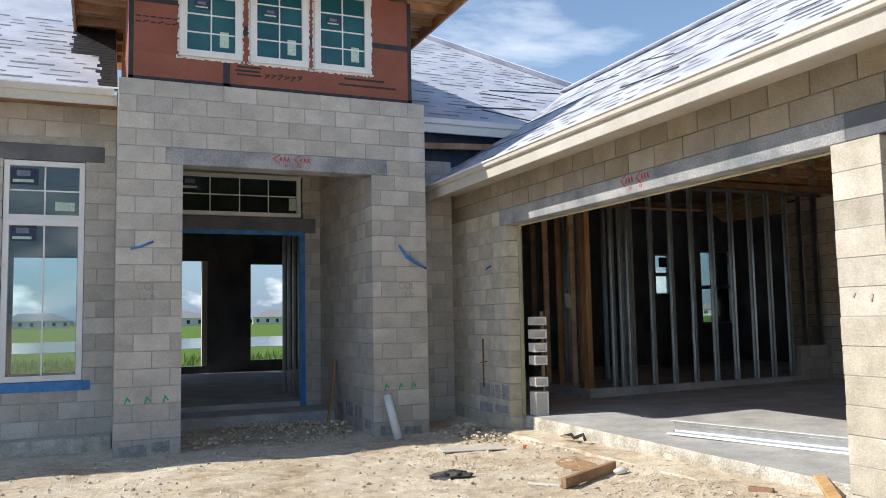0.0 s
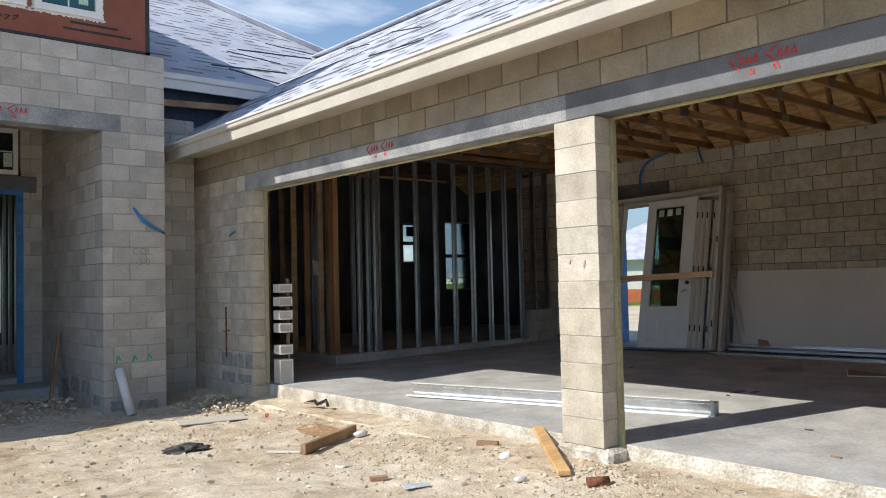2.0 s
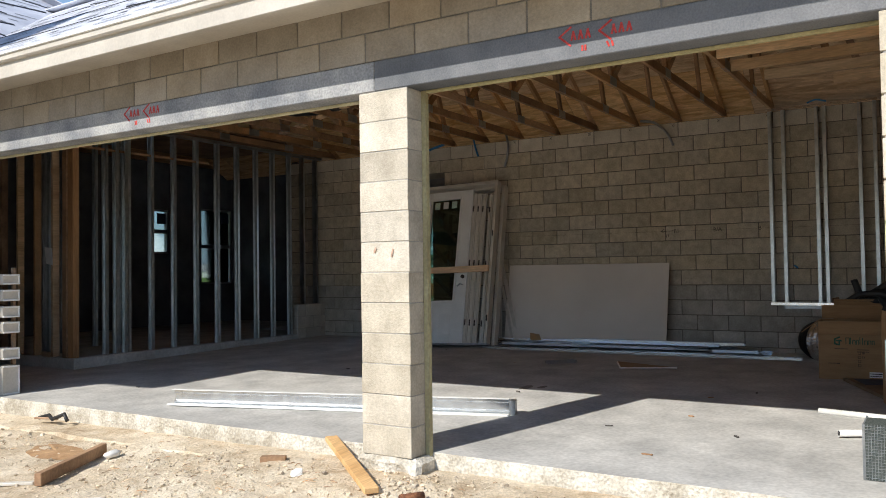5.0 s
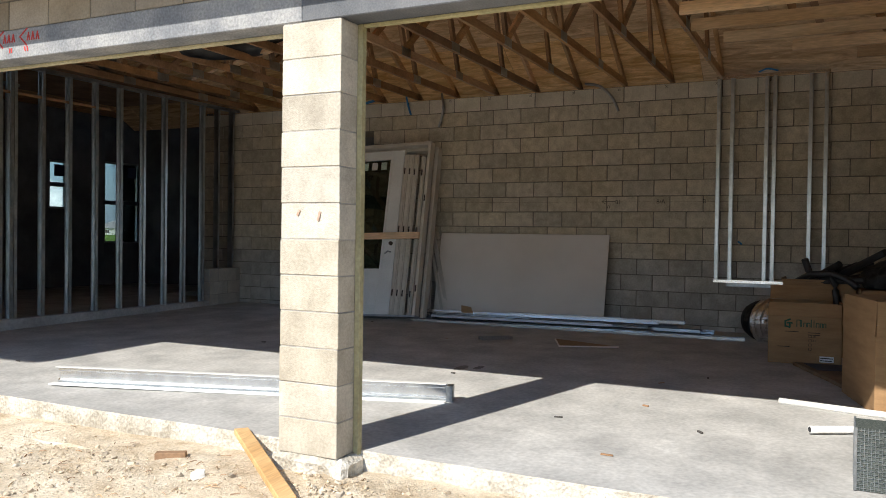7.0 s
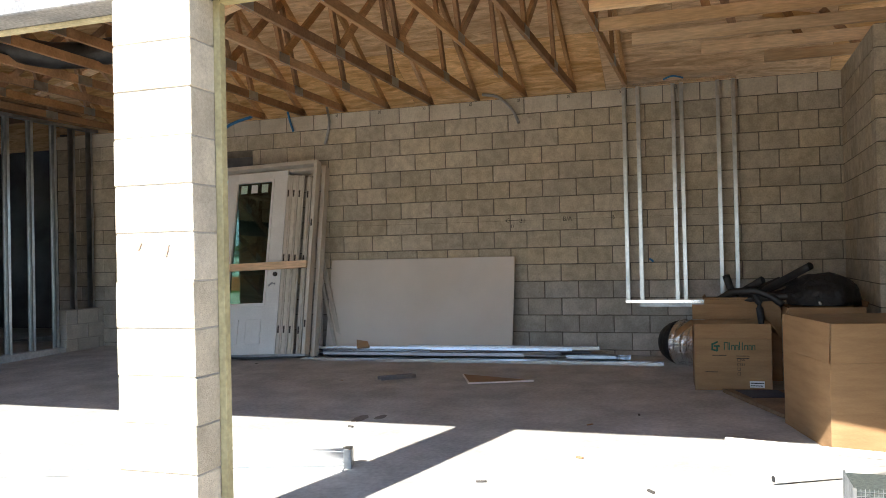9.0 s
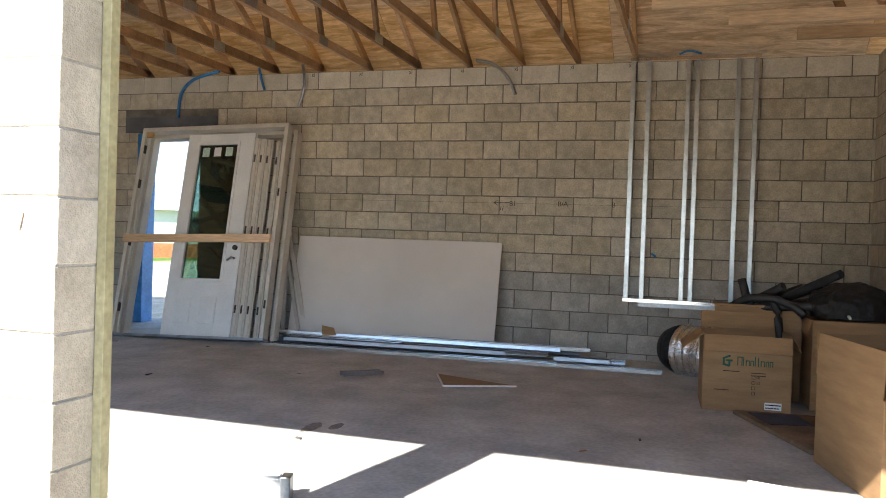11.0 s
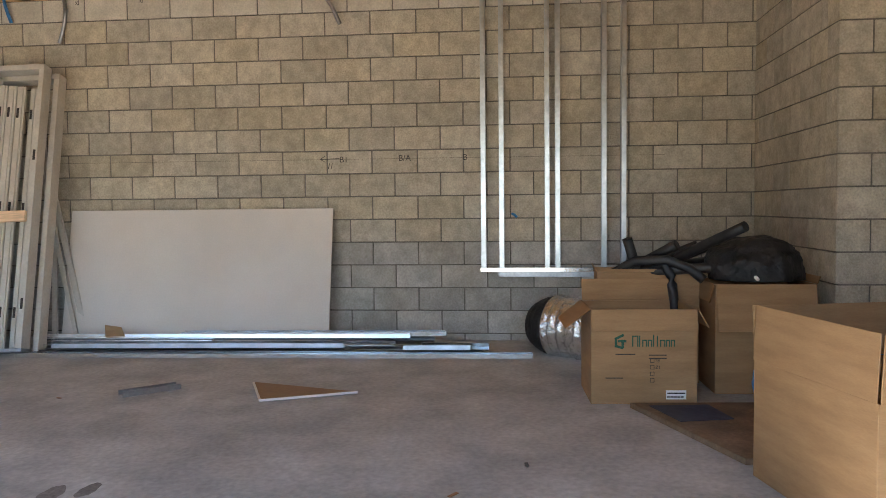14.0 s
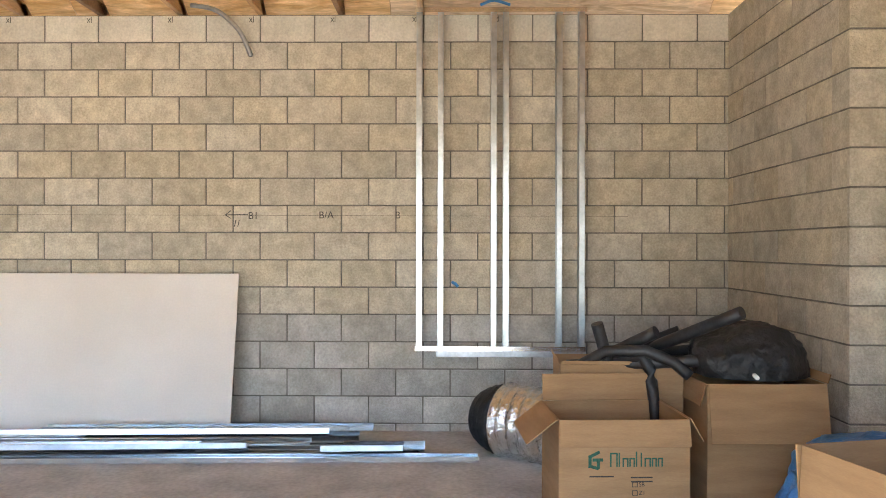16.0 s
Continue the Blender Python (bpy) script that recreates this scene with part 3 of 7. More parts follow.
def strokes(lines, width, m, mat, parent, name="stencil_mark", label="", lift=0.002):
    """Painted strokes: flat bars along the given 2D lines, laid on a face by m."""
    bm = bmesh.new()
    for i, (x0, y0, x1, y1) in enumerate(lines):
        d = Vector((x1 - x0, y1 - y0))
        l = d.length
        a = math.atan2(d.y, d.x)
        mm = m @ Matrix.Translation((x0, y0, lift + 0.0002 * (i % 7))) @ Matrix.Rotation(a, 4, "Z")
        add_box(bm, -width / 2, -width / 2, -0.001, l + width / 2, width / 2, 0.0, 0, mm)
    return part(name, bm, mat, parent, label)


def logo_lines(w, h):
    """Two tall open chevrons with rows of short strokes between: the outline of a painted maker's mark."""
    out = []
    for k, x in enumerate((0.0, 0.52 * w)):
        s = 0.2 * w
        out += [(x + s * 0.75, h, x, h * 0.55), (x, h * 0.55, x + s * 0.7, 0.0)]
        for j in range(3):
            u = x + s * 0.8 + j * 0.095 * w
            out += [(u, h * 0.3, u + 0.025 * w, h * 0.72), (u + 0.025 * w, h * 0.72, u + 0.05 * w, h * 0.3)]
    return out + [(0.3 * w, -0.15 * h, 0.3 * w, -0.35 * h), (0.34 * w, -0.15 * h, 0.34 * w, -0.35 * h), (0.62 * w, -0.15 * h, 0.64 * w, -0.35 * h), (0.68 * w, -0.15 * h, 0.69 * w, -0.35 * h)]


# ---- garage walls ----
FX, FT = 4.775, 0.195
BX = 11.478
Z_COL = 0.134
Z_BACK = 0.103
CORNER = 0.362
SY = 10.2
JAMB_FAR, JAMB_NEAR, COL0, COL1 = 9.18, 1.02, 3.757, 4.154
front = block_wall("wall_garage_front", "beige concrete-block garage front wall with two wide door openings", "y", FX, -1.0, 12.2, Z_COL - 2 * COURSE, 15, FT, shift=JAMB_FAR, mortar=MORTAR_LIGHT,
                   holes=((JAMB_NEAR, JAMB_FAR, -0.4, 2.572), (0.8, 9.36, 2.572, 2.776)))
block_wall("wall_garage_header", "tan concrete-block courses over the garage openings, darkened for eave shade", "y", FX, -1.0, 12.2, Z_COL + 13 * COURSE, 3, FT, shift=JAMB_FAR + 0.2, mat=CMU_TAN_SHADED)
back = block_wall("wall_garage_back", "tan concrete-block garage back wall in running bond", "y", BX, CORNER - 0.195, 10.96, Z_BACK, 16, 0.195, shift=4.043, mat=CMU_BACK, courses_of={15: CMU_PALE, 0: CMU_LOW, 1: CMU_LOW, 2: CMU_LOW, 3: CMU_LOW, 4: CMU_LOW},
                  holes=((7.86, 8.78, 0.0, 2.65), (7.62, 8.98, 2.65, 2.86)), near=(0.0, 7.6))
block_wall("wall_garage_side", "tan concrete-block garage side wall", "x", CORNER - 0.195, 9.66, BX, Z_BACK, 16, 0.195, shift=BX + 0.1, mat=CMU_BACK)
block_wall("wall_garage_jog", "tan concrete-block jog of the garage side wall", "y", 9.64, -1.0, CORNER, Z_BACK, 16, 0.195, shift=CORNER, mat=CMU_BACK)
block_wall("wall_garage_side_near", "tan concrete-block near side wall of the garage", "x", -1.195, FX, 9.84, Z_BACK, 16, 0.195, shift=9.64, keep=120)


def slab_piece(name, label, cat, bm, mat):
    return tagged(part(name, bm, mat), label, cat, kind="structure")


def lintel(m, length, mat, label, sign=None, face=None):
    bm = box(0, 0, 0, *length, 0.006)
    ob = tagged(part("lintel", bm, mat), label, "lintel", kind="structure")
    ob.matrix_basis = m
    return ob


l2 = lintel(pose(FX - 0.003, 0.8, 2.572), (FT + 0.006, 3.22, 0.203), LINTEL_AND_UNLIT, "dark damp precast concrete lintel over a garage opening")
l1 = lintel(pose(FX - 0.003, 4.022, 2.572), (FT + 0.006, 5.33, 0.203), LINTEL, "long grey precast concrete lintel over a garage opening")
strokes(logo_lines(0.48, 0.11), 0.012, Matrix.Translation((FX - 0.003, 6.66, 2.66)) @ FACE_W, RED_INK, front, label="red stencilled maker's mark")
strokes(logo_lines(0.47, 0.105), 0.012, Matrix.Translation((FX - 0.003, 2.665, 2.655)) @ FACE_W, RED_INK, front, label="red stencilled maker's mark")
lintel(pose(BX - 0.004, 7.62, 2.655), (FT, 1.36, 0.203), LINTEL_AND_UNLIT, "dark precast lintel over the rear doorway")


def column():
    root = tagged(new("column"), "square concrete-block column between the two garage openings", "column")
    shared = None
    for k in range(12):
        if shared is None:
            o = part("block", box(0, 0, 0, FT, COL1 - COL0, COURSE - 0.007, 0.003), CMU, root)
            shared = o.data
        else:
            o = new("block", shared)
            o.parent = root
        o.location = (FX + 0.002 * math.sin(k * 2.3), COL0 + 0.002 * math.sin(k * 1.7), Z_COL + k * COURSE)
    part("mortar", box(FX + 0.0045, COL0 + 0.0045, Z_COL, FX + FT - 0.0045, COL1 - 0.0045, 2.571), MORTAR_LIGHT, root)
    bm = box(FX - 0.02, COL0 - 0.07, -0.3, FX + FT + 0.02, COL1 + 0.06, Z_COL - 0.002, 0.03)
    bmesh.ops.subdivide_edges(bm, edges=bm.edges, cuts=3, use_grid_fill=True)
    for v in bm.verts:
        v.co += Vector((noise.noise(v.co * 9), noise.noise(v.co * 9 + Vector((9, 0, 0))), 0)) * 0.045
    part("footing", bm, RAW, root, "rough grey concrete footing")
    part("door_buck", box(FX + FT - 0.03, COL0 - 0.036, slab_z(5) - 0.02, FX + FT + 0.012, COL0 - 0.002, 2.57, 0.002), BUCK, root, "yellowish treated lumber strip")
    strokes([(0.12, 0, 0.13, 0.02), (0.26, -0.03, 0.27, 0.01)], 0.014, Matrix.Translation((FX, COL1, 1.49)) @ FACE_W, STAIN_RED, root, "stain", "faint red stain", 0.004)
    return root


column()


def bucks():
    root = tagged(new("door_buck"), "treated lumber strips lining the far garage opening", "trim", kind="structure")
    part("jamb_strip", box(FX + FT - 0.03, JAMB_FAR - 0.04, slab_z(5), FX + FT + 0.012, JAMB_FAR - 0.002, 2.566, 0.002), BUCK, root)
    part("head_strip", box(FX + FT - 0.03, COL1, 2.554, FX + FT + 0.012, JAMB_FAR - 0.042, 2.57, 0.002), BUCK, root)
    part("head_strip", box(FX + FT - 0.03, JAMB_NEAR, 2.554, FX + FT + 0.012, COL0 - 0.04, 2.57, 0.002), BUCK, root)


bucks()

# ---- garage roof ----
EX, EZ, RX = 4.30, 3.285, 8.13
PITCH = (5.65 - EZ) / (RX - EX)
RZ = EZ + PITCH * (RX - EX)
Y0R, Y1R = -1.6, 13.1
HIP = Y0R + (RX - EX)


def roof_z(x, y):
    return EZ + PITCH * min(x - EX, 2 * RX - EX - x, y - Y0R)


def clip(poly, p, n):
    """Keep the part of a 2D polygon on the side of point p that n names."""
    out = []
    for a, b in zip(poly, poly[1:] + poly[:1]):
        da, db = (a - p).dot(n), (b - p).dot(n)
        if da >= 0:
            out.append(a)
        if da * db < 0:
            out.append(a.lerp(b, da / (da - db)))
    return out


def deck_panels(pts, axis):
    """Plywood panels of 2.44 by 1.22 m, laid in courses with staggered ends and open seams, under one roof slope."""
    P = [Vector(p) for p in pts]
    e1 = Vector((0, 1, 0)) if axis == "y" else Vector((1, 0, 0))
    n = (P[1] - P[0]).cross(P[2] - P[0]).normalized()
    n = -n if n.z < 0 else n
    e2 = n.cross(e1)
    e2 = -e2 if e2.z < 0 else e2
    flat = [Vector(((p - P[0]).dot(e1), (p - P[0]).dot(e2))) for p in P]
    mid = sum(flat, Vector((0, 0))) / len(flat)
    bm = bmesh.new()
    us, vs = [p.x for p in flat], [p.y for p in flat]
    rows = int((max(vs) - min(vs)) / 1.22) + 1
    for r in range(rows):
        v0 = min(vs) + r * 1.22
        u0 = min(us) - (1.22 if r % 2 else 0.4)
        while u0 < max(us):
            cell = [Vector((u0 + 0.004, v0 + 0.003)), Vector((u0 + 2.436, v0 + 0.003)), Vector((u0 + 2.436, v0 + 1.217)), Vector((u0 + 0.004, v0 + 1.217))]
            for a, b in zip(flat, flat[1:] + flat[:1]):
                d = Vector((-(b - a).y, (b - a).x))
                d = d if (mid - a).dot(d) > 0 else -d
                cell = clip(cell, a, d) if len(cell) > 2 else []
            if len(cell) > 2:
                low = [bm.verts.new(P[0] + e1 * c.x + e2 * c.y - n * 0.012) for c in cell]
                top = [bm.verts.new(P[0] + e1 * c.x + e2 * c.y) for c in cell]
                bm.faces.new(low)
                bm.faces.new(top)
                for i in range(len(cell)):
                    j = (i + 1) % len(cell)
                    bm.faces.new((low[i], low[j], top[j], top[i]))
            u0 += 2.44
    bmesh.ops.recalc_face_normals(bm, faces=bm.faces)
    return bm


def garage_roof():
    root = tagged(new("garage_roof"), "hipped garage roof under printed pale underlayment", "roof", kind="structure")
    E2 = 2 * RX - EX
    slopes = {
        "west": [(EX, Y0R, EZ), (EX, 10.72, EZ), (RX, Y1R, RZ), (RX, HIP, RZ)],
        "east": [(E2, Y0R, EZ), (RX, HIP, RZ), (RX, Y1R, RZ), (E2, Y1R, EZ)],
        "south": [(EX, Y0R, EZ), (RX, HIP, RZ), (E2, Y0R, EZ)],
    }
    for k, pts in slopes.items():
        part("sheathing", sheet([(x, y, z - 0.018) for x, y, z in pts], 0.010), PLY, root, "knotty plywood sheathing")
        part("panels", deck_panels([(x, y, z - 0.022) for x, y, z in pts], "y" if k != "south" else "x"), PLY_PANEL if k != "south" else PLY_HIP_SHADED, root, "butted plywood panels with open seams")
        part("underlayment", sheet([(x, y, z) for x, y, z in pts], 0.003), FELT, root, "pale printed roofing underlayment")
    part("underlayment", sheet([(EX, 10.72, EZ), (5.2, 11.28, roof_z(5.2, 9)), (4.06, 11.28, roof_z(5.2, 9) - 0.5), (4.06, 10.72, EZ - 0.1)], 0.003), FELT, root)
    # printed bars along the courses of the underlayment
    rng = random.Random(11)
    bm = bmesh.new()
    n = Vector((-PITCH, 0, 1)).normalized()
    up = Vector((1, 0, PITCH)).normalized()
    for r in range(22):
        s = 0.16 + r * 0.2
        y = 0.3 + rng.random()
        while y < 11.8:
            ln = rng.choice((0.14, 0.2, 0.34, 0.5))
            p = Vector((EX, y, EZ)) + up * s + n * 0.0055
            if p.x < RX - 0.15 and y > p.x - EX + 0.2 and y < 10.6 + (p.x - EX) * 0.5:
                q = [p, p + Vector((0, ln, 0)), p + Vector((0, ln, 0)) + up * (0.035 if r % 3 else 0.07), p + up * (0.035 if r % 3 else 0.07)]
                bm.faces.new([bm.verts.new(c) for c in q])
            y += ln + rng.uniform(0.1, 0.6)
    ob = part("print", bm, FELT_INK, root, "rows of grey print too small to read")
    ob["kind"] = "stuff"
    # lapped seams and wrinkles
    bm = bmesh.new()
    for r in range(1, 4):
        s = r * 1.05
        p = Vector((EX, 0, EZ)) + up * s
        y0 = p.x - EX + 0.3
        pts = [Vector((p.x, y, p.z)) + n * 0.006 for y in np.linspace(y0, 11.2, 24)]
        for a, b in zip(pts, pts[1:]):
            add_beam(bm, a, b, 0.012, 0.006, up=n)
    for (y, x, dy, dx) in ((2.6, 5.0, 1.6, 0.6), (4.2, 5.4, 1.2, 0.5), (6.0, 5.0, 1.4, 0.35), (7.5, 6.2, 1.8, 0.9), (9.3, 6.7, 1.5, 0.6), (5.2, 6.4, 0.9, 0.5)):
        a = Vector((x, y, roof_z(x, y) + 0.008))
        b = Vector((x + dx, y + dy, roof_z(x + dx, y + dy) + 0.008))
        add_beam(bm, a, b, 0.02, 0.01, up=n)
    part("tape", bm, TAR_AND_HOLLOW, root, "dark lap seams and tar tape")
    part("ridge_cap", beam((RX, HIP, RZ + 0.012), (RX, Y1R, RZ + 0.012), 0.28, 0.02, chamfer=0.004), FELT, root, "white ridge strip")
    return root


garage_roof()


def eave():
    root = tagged(new("fascia"), "white painted eave fascia with a stepped drip edge", "trim", kind="structure")
    bm = box(EX - 0.01, Y0R, EZ - 0.215, EX + 0.028, 10.72, EZ - 0.075, 0.004)
    part("fascia_board", bm, FASCIA, root)
    part("drip_edge", box(EX - 0.05, Y0R, EZ - 0.085, EX + 0.02, 10.73, EZ - 0.012, 0.012), FASCIA, root)
    part("drip_lip", box(EX - 0.066, Y0R, EZ - 0.03, EX - 0.045, 10.73, EZ - 0.005, 0.004), WHITE, root)
    part("soffit", box(EX + 0.03, Y0R, EZ - 0.12, FX + 0.02, 10.72, EZ - 0.095, 0.002), FASCIA, root, "boarded soffit")
    return root


eave()


def trusses():
    zc = 3.425
    root0 = None
    for k in range(13):
        y = 2.64 + 0.61 * k
        if y > SY:
            break
        t = tagged(new("roof_truss"), "rough timber roof truss with steel nail plates", "truss", "roof trusses over the garage")
        # Trusses past y 6.2: dark brown wood, darkened also for deep shade there.
        deep_shade = y > 6.2
        dark = LUMBER_DARK if k % 3 == 1 or deep_shade else TRUSS_WOOD
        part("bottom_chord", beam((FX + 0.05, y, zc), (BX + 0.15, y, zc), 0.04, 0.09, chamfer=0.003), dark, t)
        part("top_chord", beam((EX + 0.1, y, roof_z(EX + 0.1, 9) - 0.09), (RX, y, RZ - 0.09), 0.04, 0.09, chamfer=0.003), TRUSS_WOOD, t)
        e2 = 2 * RX - EX
        if y < HIP + 0.4:
            zz = min(RZ, roof_z(RX, y))
            xr = EX + (zz - EZ) / PITCH
            part("top_chord", beam((e2 - 0.1, y, EZ + PITCH * 0.1 - 0.09), (2 * RX - xr, y, zz - 0.09), 0.04, 0.09, chamfer=0.003), TRUSS_WOOD, t)
        else:
            part("top_chord", beam((e2 - 0.1, y, EZ + PITCH * 0.1 - 0.09), (RX, y, RZ - 0.09), 0.04, 0.09, chamfer=0.003), TRUSS_WOOD, t)
        webs = ((10.35, 10.0), (8.95, 10.0), (8.95, RX), (7.3, RX), (7.3, 6.25), (5.9, 6.25))
        for j, (xb, xt) in enumerate(webs):
            zt = min(roof_z(xt, y + 4), roof_z(xt, y)) - 0.13
            if zt - zc > 0.2:
                part("web", beam((xb, y, zc + 0.03), (xt, y, zt), 0.038, 0.075, up=(1, 0, 0), chamfer=0.002), TRUSS_WOOD if j % 2 and not deep_shade else LUMBER_DARK, t)
        for x in (10.35, 8.95, 7.3):
            part("nail_plate", box(x - 0.1, y - 0.0225, zc - 0.045, x + 0.1, y + 0.0225, zc + 0.05), STEEL_DULL, t, "grey toothed nail plate")
    # jack trusses of the hip end
    for k in range(11):
        x = 5.35 + 0.61 * k
        if x > BX - 0.1:
            break
        t = tagged(new("jack_truss"), "short timber jack truss of the hip end", "truss", "jack trusses of the hip")
        ye = 2.6 if x < 9.4 else 2.6 - (x - 9.4) * 1.0
        part("bottom_chord", beam((x, -1.1, zc), (x, ye, zc), 0.04, 0.11, up=(0, 0, 1), chamfer=0.003), CHORD_LIT, t)
        yt = min(ye, 2.6)
        zt = roof_z(x, yt) - 0.09
        part("top_chord", beam((x, Y0R + 0.1, roof_z(x, Y0R + 0.1) - 0.09), (x, yt, max(zt, EZ)), 0.04, 0.09, chamfer=0.003), CHORD_LIT, t)
        if zt - zc > 0.35:
            part("web", beam((x, ye - 0.9, zc), (x, ye - 0.55, roof_z(x, ye - 0.55) - 0.12), 0.038, 0.07, up=(0, 1, 0)), LUMBER_DARK, t)
    b = tagged(new("roof_brace"), "long diagonal timber brace under the trusses", "brace")
    part("board", beam((6.4, 3.0, 3.50), (9.6, 9.4, 3.50), 0.09, 0.035), LUMBER, b)
    d = tagged(new("flexible_duct"), "black flexible duct lying up among the trusses", "duct")
    part("hose", tube_mesh([(8.2 + 0.45 * math.sin(i * 0.5), 6.4 + 0.25 * i, 3.62 + 0.1 * math.sin(i * 0.8)) for i in range(14)], 0.13, 12), BLACK, d)


trusses()


# ---- stud wall between garage and house ----
def steel_stud(length):
    """A C-shaped steel stud along z, 92 by 41 mm, opening towards +x."""
    bm = bmesh.new()
    add_box(bm, 0, 0, 0, 0.0016, 0.092, length)
    add_box(bm, 0.0016, 0, 0, 0.041, 0.0016, length)
    add_box(bm, 0.0016, 0.0904, 0, 0.041, 0.092, length)
    add_box(bm, 0.0394, 0.0016, 0, 0.041, 0.012, length)
    add_box(bm, 0.0394, 0.080, 0, 0.041, 0.0904, length)
    return bm


def stud_wall():
    curb = tagged(new("curb"), "low concrete curb at the edge of the raised house floor", "curb", kind="structure")
    part("curb_face", box(6.62, SY - 0.03, 0.0, 10.78, SY + 0.2, 0.31, 0.008), SLAB, curb)
    part("curb_face", box(6.62, SY + 0.2, 0.0, 6.8, 12.0, 0.31, 0.008), SLAB, curb)
    part("house_floor", box(4.97, 12.0, 0.0, 13.6, 14.6, 0.30), SLAB, curb)
    part("house_floor", box(6.8, SY + 0.2, 0.0, BX, 12.0, 0.305), SLAB, curb)
    w = tagged(new("stud_wall"), "bare galvanised steel stud partition between garage and house", "stud wall", kind="structure")
    st = steel_stud(3.07)
    me = mesh_of("stud", st, STUD_STEEL)
    xs = [7.10, 7.26, 7.40, 7.45, 7.83, 8.22, 8.63, 9.04, 9.45, 9.86, 10.24, 10.64]
    for i, x in enumerate(xs):
        o = new("stud", me)
        o.parent = w
        o.location = (x + 0.041, SY + 0.092, 0.315)
        o.rotation_euler = (0, 0, math.pi)
    # a second row of studs of the closet behind, seen between the first
    for x, y in ((7.05, 11.5), (7.45, 11.5), (7.85, 11.5), (8.3, 11.5), (6.95, 10.9), (6.95, 11.2)):
        o = new("stud", me)
        o.parent = w
        o.location = (x + 0.041, y + 0.092, 0.315)
        o.rotation_euler = (0, 0, math.pi)
    part("top_track", box(6.9, 11.496, 3.36, 8.45, 11.6, 3.40), STEEL_DULL, w)
    part("bottom_track", box(6.9, 11.496, 0.311, 8.45, 11.6, 0.314), STEEL_DULL, w)
    me2 = mesh_of("stud", steel_stud(2.56), STEEL_DULL)
    for x in (11.03, 11.37):
        o = new("stud", me2)
        o.parent = w
        o.location = (x, SY + 0.05, 0.82)
    part("bottom_track", box(6.7, SY - 0.002, 0.311, 10.76, SY + 0.096, 0.316), STEEL_DULL, w)
    part("top_track", box(6.7, SY - 0.004, 3.36, 11.47, SY + 0.1, 3.40), STEEL_DULL, w)
    part("bridging", box(6.75, SY + 0.03, 3.02, 8.9, SY + 0.05, 3.05), LUMBER_DARK, w)
    # timber corner and timber studs running back
    t = tagged(new("timber_stud_wall"), "timber studs running back from an orange-brown corner post", "stud wall", kind="structure")
    part("corner_post", box(6.62, SY - 0.005, 0.312, 6.71, SY + 0.1, 3.40, 0.003), POST_WOOD, t, "orange-brown timber corner post")
    part("corner_post", box(6.60, SY + 0.102, 0.312, 6.69, SY + 0.19, 3.40, 0.003), LUMBER_DARK, t)
    for k in range(4):
        y = SY + 0.42 + 0.40 * k
        part("stud", box(6.62, y, 0.312, 6.71, y + 0.04, 3.40, 0.002), LUMBER if k % 2 == 0 else LUMBER_DARK, t)
    for k in range(5):
        x = 5.1 + 0.36 * k
        part("stud", box(x, 12.05, 0.302, x + 0.04, 12.14, 3.40, 0.002), LUMBER_DARK, t)
    part("blocking", box(4.98, 12.06, 1.42, 6.62, 12.13, 1.46), LUMBER_DARK, t)
    part("header", box(4.98, 12.04, 2.55, 6.62, 12.14, 2.6), LUMBER_DARK, t)
    part("header", box(5.0, SY - 0.6, 2.50, 5.04, 12.0, 2.535), LUMBER, t)
    # knee wall of blocks under the last studs
    block_wall("wall_knee", "low grey concrete-block knee wall in the garage corner", "x", SY - 0.04, 10.77, BX, 0.0, 4, 0.19, shift=10.77, mat=CMU_GREY)
    p = tagged(new("paper_notice"), "small creased white notice pinned to a timber stud", "paper")
    bm = sheet([(6.58, SY + 0.5, 1.52), (6.58, SY + 0.36, 1.50), (6.57, SY + 0.36, 1.72), (6.57, SY + 0.52, 1.74)], 0.004)
    part("sheet", bm, WHITE, p)


stud_wall()


def tray_stack():
    root = tagged(new("tray_stack"), "stack of white trays with dark gaps standing inside the garage jamb", "trays")
    for z0, z1 in ((0.0, 0.30), (0.36, 0.48), (0.63, 0.75), (0.79, 0.91), (0.96, 1.08), (1.13, 1.24)):
        za, zb = slab_z(5) + 0.004 + z0, slab_z(5) + z1
        tr = part("tray", box(5.03, 8.965, za, 5.205, 9.13, zb, 0.006), CREAM, root)
        part("rim", box(5.03, 8.95, za, 5.205, 8.964, za + 0.018, 0.003), WHITE, tr)
        part("rim", box(5.03, 8.95, zb - 0.018, 5.205, 8.964, zb, 0.003), WHITE, tr)
        part("rim", box(5.187, 8.95, za + 0.019, 5.205, 8.964, zb - 0.019, 0.003), WHITE, tr)
    part("post", box(5.21, 9.09, slab_z(5) + 0.004, 5.24, 9.13, 1.45), LUMBER_DARK, root, "dark upright")


tray_stack()


# ---- entry portal and house front ----
PY, PZ = 10.1, 3.305 - 18 * COURSE
HY = 10.9
block_wall("wall_portal", "grey concrete-block entry portal with a wide opening", "x", PY, 0.14, 4.04, PZ, 23, 0.30, shift=0.14,
           holes=((0.88, 3.27, -1, 3.305), (0.68, 3.49, 3.305, 3.51)), mat=CMU_GREY)
block_wall("wall_portal_inner", "grey concrete-block inner side of the entry portal", "y", 3.27, PY + 0.30, 12.85, PZ, 21, 0.195, shift=PY + 0.30, mat=CMU_GREY)
block_wall("wall_portal_inner_west", "grey concrete-block inner west side of the entry portal", "y", 0.685, PY + 0.30, 12.85, PZ, 21, 0.195, shift=PY + 0.30, mat=CMU_GREY)
